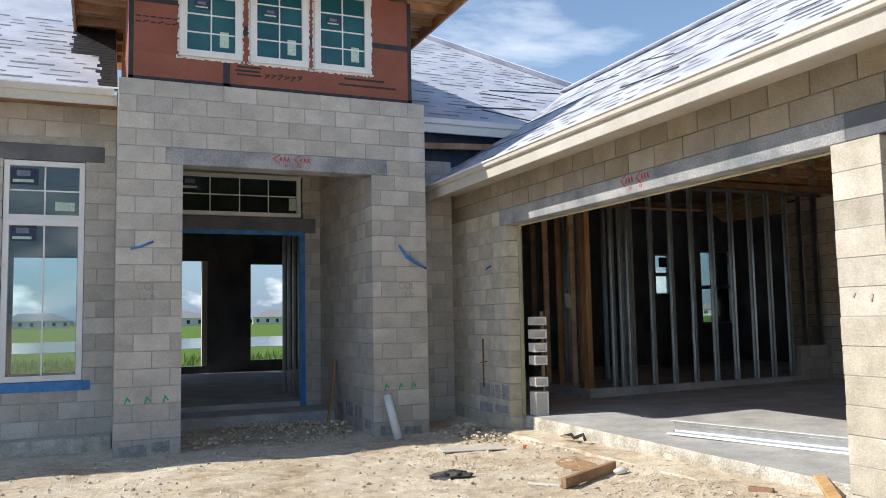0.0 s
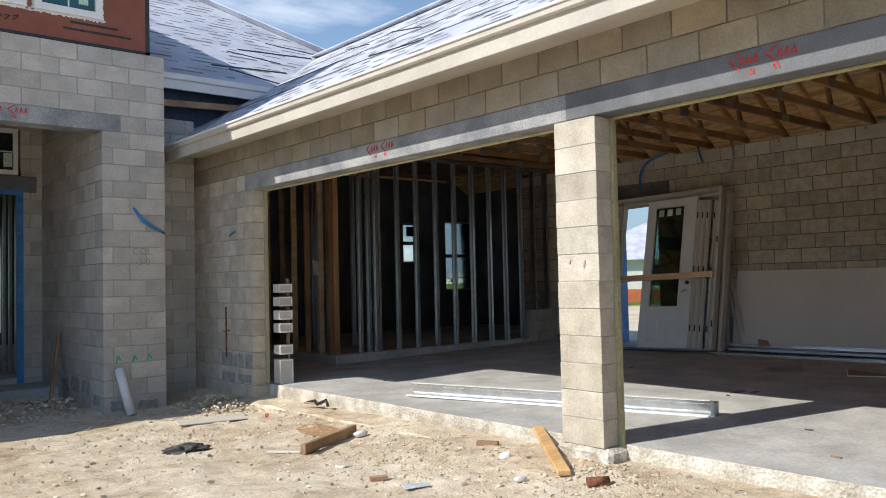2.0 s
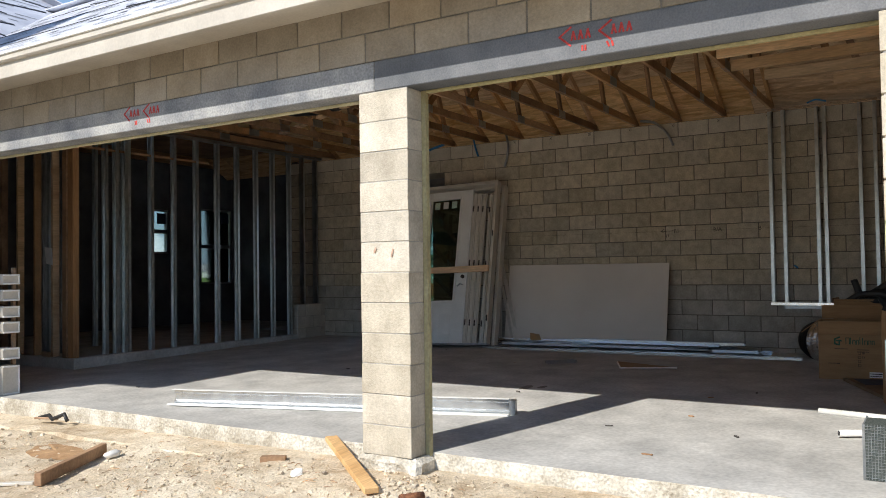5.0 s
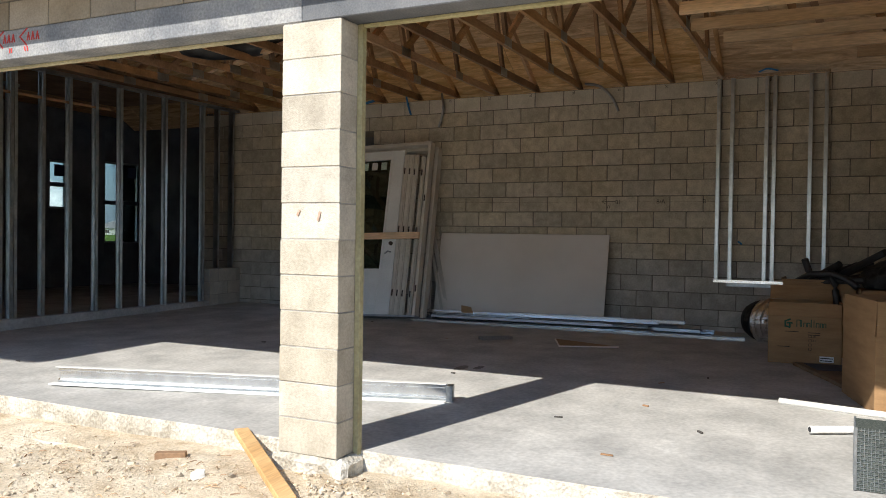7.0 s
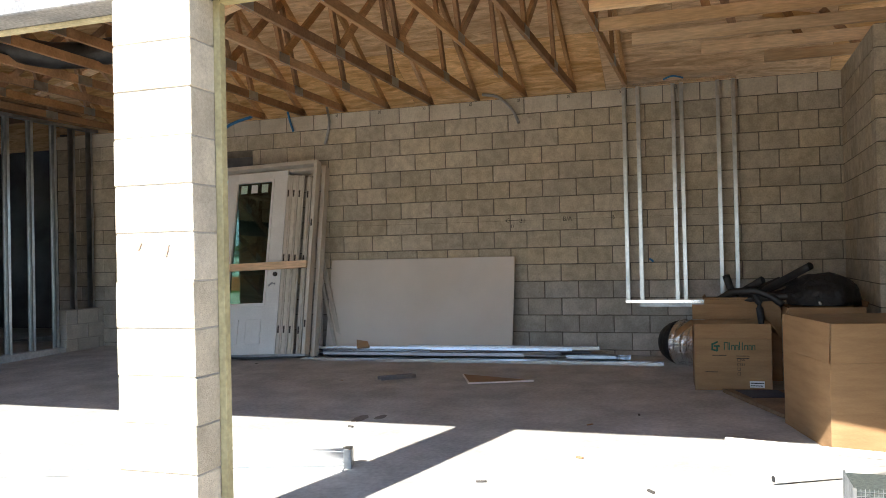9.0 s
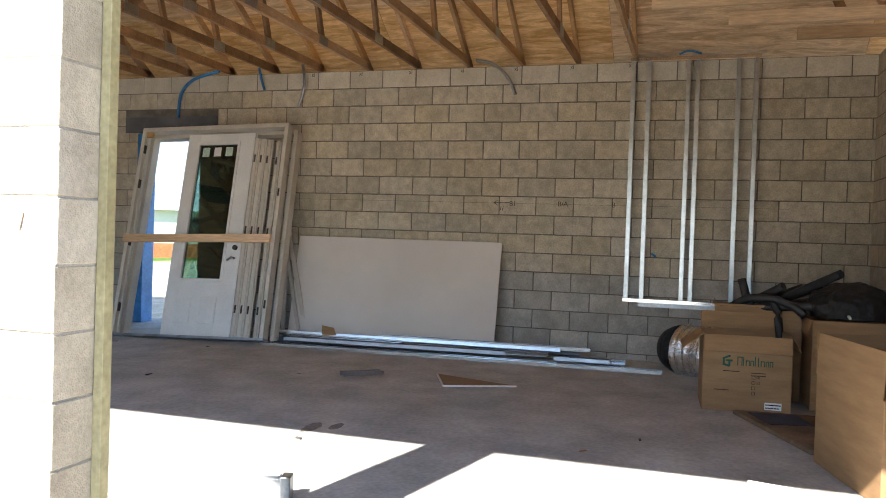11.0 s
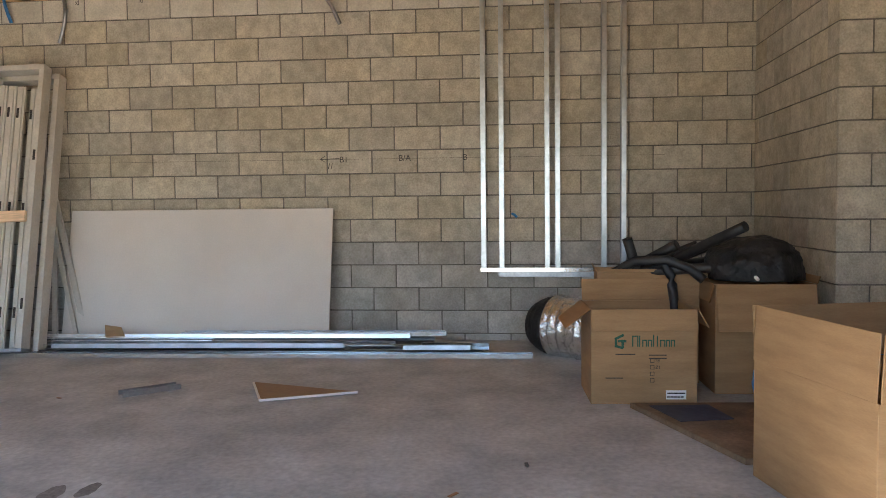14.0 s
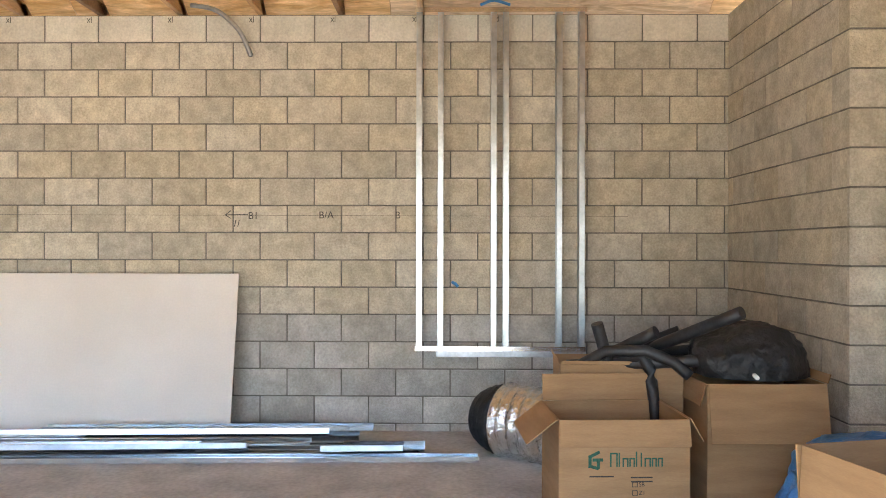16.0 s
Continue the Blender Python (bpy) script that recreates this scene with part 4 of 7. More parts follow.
block_wall("wall_portal_outer", "grey concrete-block outer side of the entry portal", "y", 3.845, PY + 0.30, HY, PZ, 23, 0.195, shift=PY + 0.1, mat=CMU_GREY)
block_wall("wall_portal_outer_west", "grey concrete-block outer west side of the entry portal", "y", 0.14, PY + 0.30, HY, PZ, 23, 0.195, shift=PY + 0.1, mat=CMU_GREY)
block_wall("wall_recess", "grey concrete-block return wall beside the garage", "x", HY, 4.04, FX, PZ, 20, 0.195, shift=4.04, mat=CMU_GREY)
wl = lintel(pose(0.68, PY - 0.003, 3.305), (2.81, 0.306, 0.203), LINTEL, "grey precast concrete lintel over the entry")
strokes(logo_lines(0.5, 0.11), 0.012, Matrix.Translation((1.975, PY - 0.003, 3.385)) @ FACE_S, RED_INK, wl, label="red stencilled maker's mark")
bpy.context.view_layer.update()
bpy.data.objects["stencil_mark.002"].matrix_parent_inverse = wl.matrix_basis.inverted()
block_wall("wall_house_west", "grey concrete-block house front with a tall window", "x", HY, -7.0, 0.14, PZ, 22, 0.195, shift=0.14,
           holes=((-1.12, -0.21, 0.715, 3.41), (-1.35, 0.0, 3.41, 3.62)), mat=CMU_GREY, near=(-2.0, 0.2))
slab_piece("footing", "rough pale concrete footing under the house front", "footing", box(-7.0, HY - 0.07, -0.5, 0.13, HY - 0.002, 0.03, 0.01), RAW)
wl2 = lintel(pose(-1.35, HY - 0.003, 3.415), (1.36, 0.2, 0.203), LINTEL_AND_UNLIT, "dark precast lintel over the tall window")


def entry_wall():
    y = 12.85
    block_wall("wall_entry", "dim block wall round the entry doorway", "x", y, -0.2, 4.0, PZ, 22, 0.195, shift=0.88,
               holes=((1.0, 2.985, -1, 2.80), (1.0, 2.985, 3.04, 3.72), (0.95, 3.2, 2.80, 3.04)), mat=CMU_GREY)
    lintel(pose(0.95, y - 0.003, 2.80), (2.25, 0.2, 0.24), LINTEL_AND_UNLIT, "dark precast lintel over the entry door")
    m = tagged(new("door_1"), "empty entry doorway edged with blue sealing membrane", "doorway", kind="structure")
    part("membrane", box(2.93, y - 0.012, 0.02, 3.02, y - 0.002, 2.83), BLUE, m, "blue sealing membrane")
    part("membrane", box(1.05, y - 0.012, 2.76, 2.93, y - 0.002, 2.83), BLUE, m, "blue sealing membrane")
    part("membrane", box(0.96, y - 0.012, 0.02, 1.05, y - 0.002, 2.83), BLUE, m, "blue sealing membrane")
    window("window_2", "wide white transom window with small panes", 1.01, 2.945, y - 0.02, 3.05, 3.715, 4, 2, GLASS_DARK, 0.065, stickers=((1.09, 3.44, 0.30, 0.2, STICK_B), (2.76, 3.16, 0.11, 0.2, STICK_G)))
    slab_piece("porch_slab", "dim dusty concrete porch slab", "floor", box(0.88, 12.0, -0.4, 3.27, 12.85, 0.04, 0.01), SLAB)
    slab_piece("floor_house", "dim concrete floor inside the house", "floor", box(-6.8, 12.85, -0.4, 6.55, 21.0, 0.12), SLAB)
    st = tagged(new("steel_studs"), "galvanised steel studs just inside the entry doorway", "studs", kind="structure")
    me = mesh_of("stud", steel_stud(3.2), STEEL_DULL)
    for k in range(4):
        o = new("stud", me)
        o.parent = st
        o.location = (3.02, 13.3 + 0.41 * k, 0.13)


def window(name, label, x0, x1, y, z0, z1, nx, nz, glass, fw=0.05, rail=None, stickers=()):
    root = tagged(new(name), label, "window", kind="structure")
    fr = bmesh.new()
    for a in ((x0, z0, x1, z0 + fw), (x0, z1 - fw, x1, z1), (x0, z0 + fw, x0 + fw, z1 - fw), (x1 - fw, z0 + fw, x1, z1 - fw)):
        add_box(fr, a[0], y - 0.03, a[1], a[2], y + 0.06, a[3], 0.004)
    f = part("window_frame", fr, WHITE, root)
    w, h = (x1 - x0 - 2 * fw) / nx, (z1 - z0 - 2 * fw) / nz
    for i in range(1, nx):
        x = x0 + fw + i * w
        part("muntin", box(x - 0.009, y + 0.004, z0 + fw, x + 0.009, y + 0.03, z1 - fw), WHITE, root)
    for i in range(1, nz):
        z = z0 + fw + i * h
        part("muntin", box(x0 + fw, y + 0.006, z - 0.009, x1 - fw, y + 0.028, z + 0.009), WHITE, root)
    g = part("pane", box(x0 + fw, y + 0.014, z0 + fw, x1 - fw, y + 0.02, z1 - fw), glass, root, "reflecting glass")
    g.visible_shadow = False
    for (u, v, uw, vh, mat) in stickers:
        st = part("sticker", box(u, y + 0.008, v, u + uw, y + 0.0125, v + vh), mat, root, "paper label on the glass")
        if mat is STICK_B and uw > 0.15:
            part("print_bar", box(u + 0.02 * uw / 0.3, y + 0.0068, v + 0.12 * vh, u + uw * 0.82, y + 0.0078, v + 0.3 * vh), STICK_G, st, "pale printed bar")
            part("print_bar", box(u + 0.2 * uw, y + 0.0068, v + 0.5 * vh, u + uw * 0.7, y + 0.0078, v + 0.85 * vh), STICK_INK, st, "pale blue printed mark")
    return root


STICK_G = surface("pale_green_label", (0.45, 0.60, 0.50), (0.52, 0.66, 0.57), scale=8, fine=50, rough=0.7, bump=0.02)
STICK_INK = surface("blue_grey_print", (0.13, 0.16, 0.22), (0.2, 0.23, 0.3), scale=8, fine=50, rough=0.6, bump=0.02)
STICK_B = surface("navy_label", (0.02, 0.03, 0.07), (0.03, 0.045, 0.1), scale=8, fine=50, rough=0.6, bump=0.02)
entry_wall()
w1 = window("window_1", "tall white two-part window with paper labels on it", -1.115, -0.215, HY + 0.05, 0.72, 2.68, 2, 1, GLASS, 0.07, stickers=((-1.03, 2.42, 0.28, 0.19, STICK_B), (-0.42, 1.35, 0.002, 0.002, STICK_B)))
w1b = window("window_3", "white fixed window light over a tall window", -1.115, -0.215, HY + 0.05, 2.68, 3.41, 2, 2, GLASS, 0.065, stickers=((-1.04, 3.12, 0.3, 0.2, STICK_B), (-0.55, 2.8, 0.22, 0.11, STICK_G)))
part("membrane", box(-1.2, HY - 0.012, 0.60, -0.12, HY - 0.002, 0.715), BLUE, w1, "blue sealing membrane under the window")


def gable_tower():
    y = 10.16
    z0, z1 = 4.345, 5.75
    xs = (0.835, 1.585), (1.69, 2.44), (2.52, 3.295)
    root = tagged(new("gable_wall"), "red sheathed upper wall with black taped seams", "wall", kind="structure")
    cuts = [(0.25, xs[0][0]), (xs[0][1], xs[1][0]), (xs[1][1], xs[2][0]), (xs[2][1], 3.88)]
    part("sheathing", box(0.25, y, z0, 3.88, y + 0.05, 4.675), RED_WALL, root, "brick-red coated sheathing panel")
    for a, b in cuts:
        part("sheathing", box(a, y, 4.675, b, y + 0.05, z1), RED_WALL, root, "brick-red coated sheathing panel")
    part("sheathing", box(3.83, y + 0.05, z0, 3.88, 14.5, z1), RED_WALL, root)
    part("sheathing", box(0.25, y + 0.05, z0, 0.30, 14.5, z1), RED_WALL, root)
    # Black sheet added behind the windows to stand for unlit space.
    part("backing", box(0.35, y + 1.2, z0, 3.8, y + 1.25, z1), TAR_AND_HOLLOW, root, "black sheet in place of the unlit inside")
    for a in ((0.25, z0, 0.30, z1), (3.83, z0, 3.88, z1), (0.25, z0 - 0.02, 3.88, z0 + 0.03), (1.36, z0, 1.44, 4.67), (3.30, 5.06, 3.83, 5.13), (0.30, 5.30, 0.83, 5.36), (1.60, 5.02, 1.685, 5.14), (2.445, 5.0, 2.515, 5.1)):
        part("seam_tape", box(a[0] - 0.002, y - 0.004, a[1], a[2] + 0.002, y - 0.001, a[3]), TAR_AND_HOLLOW, root, "black seam tape")
    # printed marks, kept as plain bars
    lines = [(0.02, 0.01, 0.30, 0.01), (0.0, 0.06, 0.28, 0.06), (0.02, 0.11, 0.30, 0.11)]
    strokes(lines, 0.026, Matrix.Translation((1.52, y, 4.50)) @ FACE_S, DARK_INK, root, "printed_mark", "dark printed maker's mark", 0.004)
    strokes([(i * 0.085, 0.01 * (i % 2), i * 0.085 + 0.05, 0.05) for i in range(6)] + [(i * 0.085, 0.05, i * 0.085 + 0.05, 0.03 + 0.02 * (i % 3)) for i in range(6)], 0.016, Matrix.Translation((1.88, y, 4.49)) @ FACE_S, DARK_INK, root, "printed_mark", "", 0.0042)
    strokes([(i * 0.05, 0, i * 0.05 + 0.028, 0.0) for i in range(16)] + [(0.08 + i * 0.05, 0.085, 0.11 + i * 0.05, 0.085) for i in range(11)], 0.028, Matrix.Translation((2.86, y, 4.51)) @ FACE_S, DARK_INK, root, "printed_mark", "", 0.0042)
    strokes([(i * 0.085, 0, i * 0.085 + 0.05, 0.02 * (i % 2)) for i in range(7)] + [(i * 0.085, 0.07, i * 0.085 + 0.05, 0.07) for i in range(7)], 0.016, Matrix.Translation((0.33, y, 5.05)) @ FACE_S, DARK_INK, root, "printed_mark", "", 0.0042)
    for i, (a, b) in enumerate(xs):
        w = window("window_%d" % (4 + i), "white upper window with six reflecting panes and a pale label", a, b, y - 0.01, 4.675, 5.78, 2, 4, GLASS_TEAL, 0.085,
                   stickers=((b - 0.27, 4.83, 0.11, 0.2, STICK_G), (a + 0.17, 5.3, 0.2, 0.11, STICK_B)))
        # ragged white sealant round the frame
        bm = bmesh.new()
        rng = random.Random(i)
        for k in range(40):
            u = a - 0.03 + (b - a + 0.06) * k / 39
            add_box(bm, u - 0.012, y - 0.006, 4.66 - rng.uniform(0, 0.022), u + 0.012, y - 0.001, 4.68)
            v = 4.66 + 1.1 * k / 39
            add_box(bm, a - rng.uniform(0.004, 0.03), y - 0.006, v - 0.016, a + 0.004, y - 0.001, v + 0.016)
            add_box(bm, b - 0.004, y - 0.006, v - 0.016, b + rng.uniform(0.004, 0.03), y - 0.001, v + 0.016)
        part("sealant", bm, WHITE, w, "ragged white sealant")
    r = tagged(new("tower_roof"), "open timber eaves of the entry tower roof", "roof", kind="structure")
    part("sheathing", box(-0.40, 9.52, 5.86, 4.52, 15.0, 5.89), PLY, r)
    part("underlayment", box(-0.40, 9.52, 5.892, 4.52, 15.0, 5.90), FELT, r)
    part("fascia_board", box(4.50, 9.50, 5.70, 4.54, 15.0, 5.86, 0.003), LUMBER_DARK, r)
    part("fascia_board", box(-0.42, 9.48, 5.70, 4.54, 9.52, 5.86, 0.003), LUMBER_DARK, r)
    part("fascia_board", box(-0.44, 9.50, 5.70, -0.40, 15.0, 5.86, 0.003), LUMBER_DARK, r)
    for k in range(9):
        yy = 9.75 + 0.55 * k
        part("rafter_tail", box(3.885, yy, 5.74, 4.495, yy + 0.04, 5.855), LUMBER_DARK, r)
        part("rafter_tail", box(-0.395, yy, 5.74, 0.245, yy + 0.04, 5.855), LUMBER_DARK, r)


gable_tower()


def print_rows(bm, origin, along, up, n, rows, length, rng, keep):
    for r in range(rows):
        u = rng.random() * 0.3
        while u < length:
            ln = rng.choice((0.14, 0.2, 0.34, 0.5))
            p = origin + along * u + up * (0.14 + r * 0.21) + n * 0.006
            if keep(p) and keep(p + along * ln):
                h = 0.035 if r % 3 else 0.07
                bm.faces.new([bm.verts.new(c) for c in (p, p + along * ln, p + along * ln + up * h, p + up * h)])
            u += ln + rng.uniform(0.1, 0.5)


def main_roofs():
    root = tagged(new("main_roof"), "main house roof in printed pale underlayment with black tar tape", "roof", kind="structure")
    ye, ze, s = 10.95, 4.385, PITCH

    def z(y):
        return ze + s * (y - ye)
    xv = EX + (ze - EZ) / PITCH
    pts = [(3.9, ye, ze), (xv, ye, ze), (8.55, 13.2, z(13.2)), (5.5, 17.4, z(17.4)), (3.9, 17.4, z(17.4))]
    part("sheathing", sheet([(a, b, c - 0.02) for a, b, c in pts], 0.014, True), PLY, root)
    part("underlayment", sheet(pts, 0.003), FELT, root, "pale printed roofing underlayment")
    up = Vector((0, 1, s)).normalized()
    n = Vector((0, -s, 1)).normalized()
    bm = bmesh.new()
    rng = random.Random(3)

    def inside(p):
        hip = 13.2 + (8.55 - p.x) * (17.4 - 13.2) / (8.55 - 5.5)
        return p.x > 4.0 and p.y < hip - 0.15 and p.x < xv + (p.y - ye) * (8.55 - xv) / 2.25 - 0.1
    print_rows(bm, Vector((4.0, ye, ze)), Vector((1, 0, 0)), up, n, 26, 4.4, rng, inside)
    ob = part("print", bm, FELT_INK, root, "rows of grey print too small to read")
    ob["kind"] = "stuff"
    bm = bmesh.new()
    for a, b, w in (((5.35, 11.55), (6.75, 11.75), 0.05), ((5.6, 11.5), (6.3, 11.15), 0.05), ((6.3, 12.6), (7.9, 12.85), 0.05), ((6.0, 12.4), (6.9, 12.2), 0.03), ((7.2, 13.3), (8.2, 13.15), 0.03)):
        add_beam(bm, Vector((a[0], a[1], z(a[1]))) + n * 0.008, Vector((b[0], b[1], z(b[1]))) + n * 0.008, w, 0.008, up=n)
    part("tape", bm, TAR_AND_HOLLOW, root, "black tar tape")
    part("hip_cap", beam((8.55, 13.2, z(13.2) + 0.02), (5.5, 17.4, z(17.4) + 0.02), 0.3, 0.02, up=(0.4, 0.3, 1)), FELT, root, "white hip strip")
    g = tagged(new("gutter"), "white painted eave fascia over the dark recess", "trim", kind="structure")
    part("fascia_board", box(4.02, ye - 0.01, ze - 0.23, xv - 0.05, ye + 0.03, ze - 0.08, 0.004), WHITE, g)
    part("drip_edge", box(4.02, ye - 0.05, ze - 0.10, xv + 0.02, ye + 0.02, ze - 0.01, 0.012), WHITE, g)
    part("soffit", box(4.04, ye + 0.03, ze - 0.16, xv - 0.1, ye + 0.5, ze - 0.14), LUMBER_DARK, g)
    rc = tagged(new("recess_panel"), "dark blue panel in the wall recess under the eave", "wall", kind="structure")
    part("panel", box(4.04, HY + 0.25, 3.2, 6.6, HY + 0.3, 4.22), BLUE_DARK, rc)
    part("joist", beam((4.3, HY + 0.1, 3.95), (5.9, HY + 0.1, 4.02), 0.05, 0.09), LUMBER_DARK, rc)
    # roof west of the tower
    r2 = tagged(new("west_roof"), "west house roof in printed pale underlayment with a ragged black edge", "roof", kind="structure")
    ye2, ze2 = 10.35, 4.235

    def z2(y):
        return ze2 + s * (y - ye2)
    pts = [(-7.0, ye2, ze2), (0.14, ye2, ze2), (0.14, 15, z2(15)), (-7.0, 15, z2(15))]
    part("sheathing", sheet([(a, b, c - 0.02) for a, b, c in pts], 0.014, True), PLY, r2)
    part("underlayment", sheet(pts, 0.003), FELT, r2)
    bm = bmesh.new()
    print_rows(bm, Vector((-3.0, ye2, ze2)), Vector((1, 0, 0)), up, n, 16, 3.4, rng, lambda p: p.x < 0.05)
    ob = part("print", bm, FELT_INK, r2)
    ob["kind"] = "stuff"
    bm = bmesh.new()
    for k in range(30):
        yy = ye2 + 0.12 + 0.12 * k
        w = 0.10 + 0.10 * noise.noise((k * 0.9, 0, 0)) + (0.35 if k > 9 else 0)
        add_box(bm, 0.02 - max(w, 0.04), -0.061, 0.004, 0.135, 0.061, 0.009, 0, Matrix.Translation((0, yy, z2(yy))) @ Matrix.Rotation(math.atan(s), 4, "X"))
    part("tape", bm, TAR_AND_HOLLOW, r2, "ragged black strip, wider up the roof")
    part("fascia_board", box(-7, ye2 - 0.01, ze2 - 0.21, 0.135, ye2 + 0.03, ze2 - 0.08, 0.004), CREAM, r2)
    part("drip_edge", box(-7, ye2 - 0.05, ze2 - 0.10, 0.10, ye2 + 0.02, ze2 - 0.01, 0.012), CREAM, r2)
    part("soffit", box(-7, ye2 + 0.03, ze2 - 0.12, 0.135, HY + 0.02, ze2 - 0.10), LUMBER_DARK, r2)


main_roofs()


# Walls and flat ceilings added to close the rooms against daylight.
def house_shell():
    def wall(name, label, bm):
        # Room, hall and rear walls get a darker colour for the unlit inside.
        return tagged(part(name, bm, LINTEL_AND_UNLIT if "_room" in name or "hall" in name or "rear" in name else CMU_GREY), label, "wall", kind="structure")
    bm = bmesh.new()
    y0, y1 = 21.0, 21.2
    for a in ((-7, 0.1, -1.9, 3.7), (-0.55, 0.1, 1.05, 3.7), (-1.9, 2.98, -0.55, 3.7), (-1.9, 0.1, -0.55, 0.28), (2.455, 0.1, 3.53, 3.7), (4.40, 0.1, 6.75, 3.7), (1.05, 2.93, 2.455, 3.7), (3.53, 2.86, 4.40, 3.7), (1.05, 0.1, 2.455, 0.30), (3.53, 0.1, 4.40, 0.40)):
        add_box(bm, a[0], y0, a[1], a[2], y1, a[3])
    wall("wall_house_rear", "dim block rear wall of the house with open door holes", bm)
    t = tagged(new("door_trim"), "pale timber lining of the rear door hole", "trim", kind="structure")
    part("jamb_strip", box(2.32, 20.97, 0.301, 2.452, 21.15, 2.928), CREAM, t)
    wall("wall_house_far_west", "unseen block west wall added to close off the house", box(-7.2, HY, -0.3, -7.0, 21.2, 3.7))
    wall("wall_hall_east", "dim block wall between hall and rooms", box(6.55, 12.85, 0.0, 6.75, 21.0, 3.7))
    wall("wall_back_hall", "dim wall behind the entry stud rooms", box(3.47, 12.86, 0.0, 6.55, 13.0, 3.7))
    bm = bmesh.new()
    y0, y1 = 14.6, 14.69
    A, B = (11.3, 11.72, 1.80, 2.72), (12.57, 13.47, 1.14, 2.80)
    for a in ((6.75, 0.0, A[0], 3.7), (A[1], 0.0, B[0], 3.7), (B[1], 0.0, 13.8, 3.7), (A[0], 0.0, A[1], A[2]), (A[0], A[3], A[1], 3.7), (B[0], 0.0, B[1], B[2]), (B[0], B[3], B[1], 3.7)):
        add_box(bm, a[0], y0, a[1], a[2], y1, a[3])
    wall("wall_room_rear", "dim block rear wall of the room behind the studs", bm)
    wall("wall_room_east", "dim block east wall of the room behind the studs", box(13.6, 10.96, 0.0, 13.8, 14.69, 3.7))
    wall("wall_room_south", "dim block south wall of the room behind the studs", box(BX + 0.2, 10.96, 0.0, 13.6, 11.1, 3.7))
    for nm, (x0, x1, z0, z1) in (("window_8", A), ("window_9", B)):
        w = tagged(new(nm), "dark-framed window with a middle rail and a dark label", "window", kind="structure")
        f = bmesh.new()
        for a in ((x0, z0, x1, z0 + 0.04), (x0, z1 - 0.04, x1, z1), (x0, z0 + 0.04, x0 + 0.04, z1 - 0.04), (x1 - 0.04, z0 + 0.04, x1, z1 - 0.04), (x0 + 0.04, (z0 + z1) / 2 - 0.04, x1 - 0.04, (z0 + z1) / 2 + 0.04)):
            add_box(f, a[0], 14.62, a[1], a[2], 14.70, a[3])
        part("window_frame", f, STEEL_DULL, w)
        g = part("pane", box(x0 + 0.04, 14.655, z0 + 0.04, x1 - 0.04, 14.66, z1 - 0.04), GLASS, w)
        g.visible_shadow = False
        part("sticker", box(x1 - 0.27, 14.64, z1 - 0.3, x1 - 0.05, 14.645, z1 - 0.08), STICK_B, w, "dark label on the glass")
    tagged(part("ceiling", box(-7.2, 12.9, 3.7, 13.8, 21.2, 3.74), PLY), "flat timber cover over the house, added to shut out light", "ceiling", kind="structure")
    # Dark lumber colour here stands for the lack of light in the room.
    tagged(part("ceiling_room", box(6.75, SY + 0.2, 3.60, 13.8, 12.9, 3.64), LUMBER_DARK), "timber ceiling over the room behind the studs, coloured dark for shade", "ceiling", kind="structure")
    tagged(part("ceiling_porch", box(0.14, PY + 0.31, 4.30, 4.04, 12.9, 4.335), PLY), "plywood porch ceiling", "ceiling", kind="structure")
    tagged(part("ceiling_west", box(-7.2, HY + 0.2, 4.05, 0.68, 12.9, 4.09), PLY), "plywood cover over the west room, added to shut out light", "ceiling", kind="structure")


house_shell()


# ---- garage contents ----
def drywall_sheet():
    root = tagged(new("drywall_sheet"), "whole drywall sheet leaning on its long edge against the block wall", "drywall")
    m = Matrix(((0, 0, 1, 0), (1, 0, 0, 0), (0, 1, 0, 0), (0, 0, 0, 1)))
    lean = math.atan2(0.25, 1.165)
    bm = box(0, 0, -0.0127, 2.438, 1.19, 0, 0.002)
    o = part("board", bm, DRYWALL, root)
    root.matrix_basis = Matrix.Translation((11.16, 3.975, slab_z(11.2) + 0.012)) @ Matrix.Rotation(lean, 4, "Y") @ m


drywall_sheet()


def channel(length, w=0.092, h=0.035, t=0.0015):
    """A steel channel along x with its open side up."""
    bm = bmesh.new()
    add_box(bm, 0, -w / 2, 0, length, w / 2, t)
    add_box(bm, 0, -w / 2, t, length, -w / 2 + t, h)
    add_box(bm, 0, w / 2 - t, t, length, w / 2, h)
    add_box(bm, 0, -w / 2 + t, h - t, length, -w / 2 + 0.01, h)
    add_box(bm, 0, w / 2 - 0.01, h - t, length, w / 2 - t, h)
    return bm


def laid(name, label, cat, bm, mat, a, b, lift, group="", flip=0.0):
    a, b = Vector(a), Vector(b)
    root = tagged(new(name), label, cat, group)
    part("channel", bm, mat, root)
    d = b - a
    root.matrix_basis = Matrix.Translation((a.x, a.y, lift)) @ Matrix.Rotation(math.atan2(d.y, d.x), 4, "Z") @ Matrix.Rotation(flip, 4, "X")
    return root


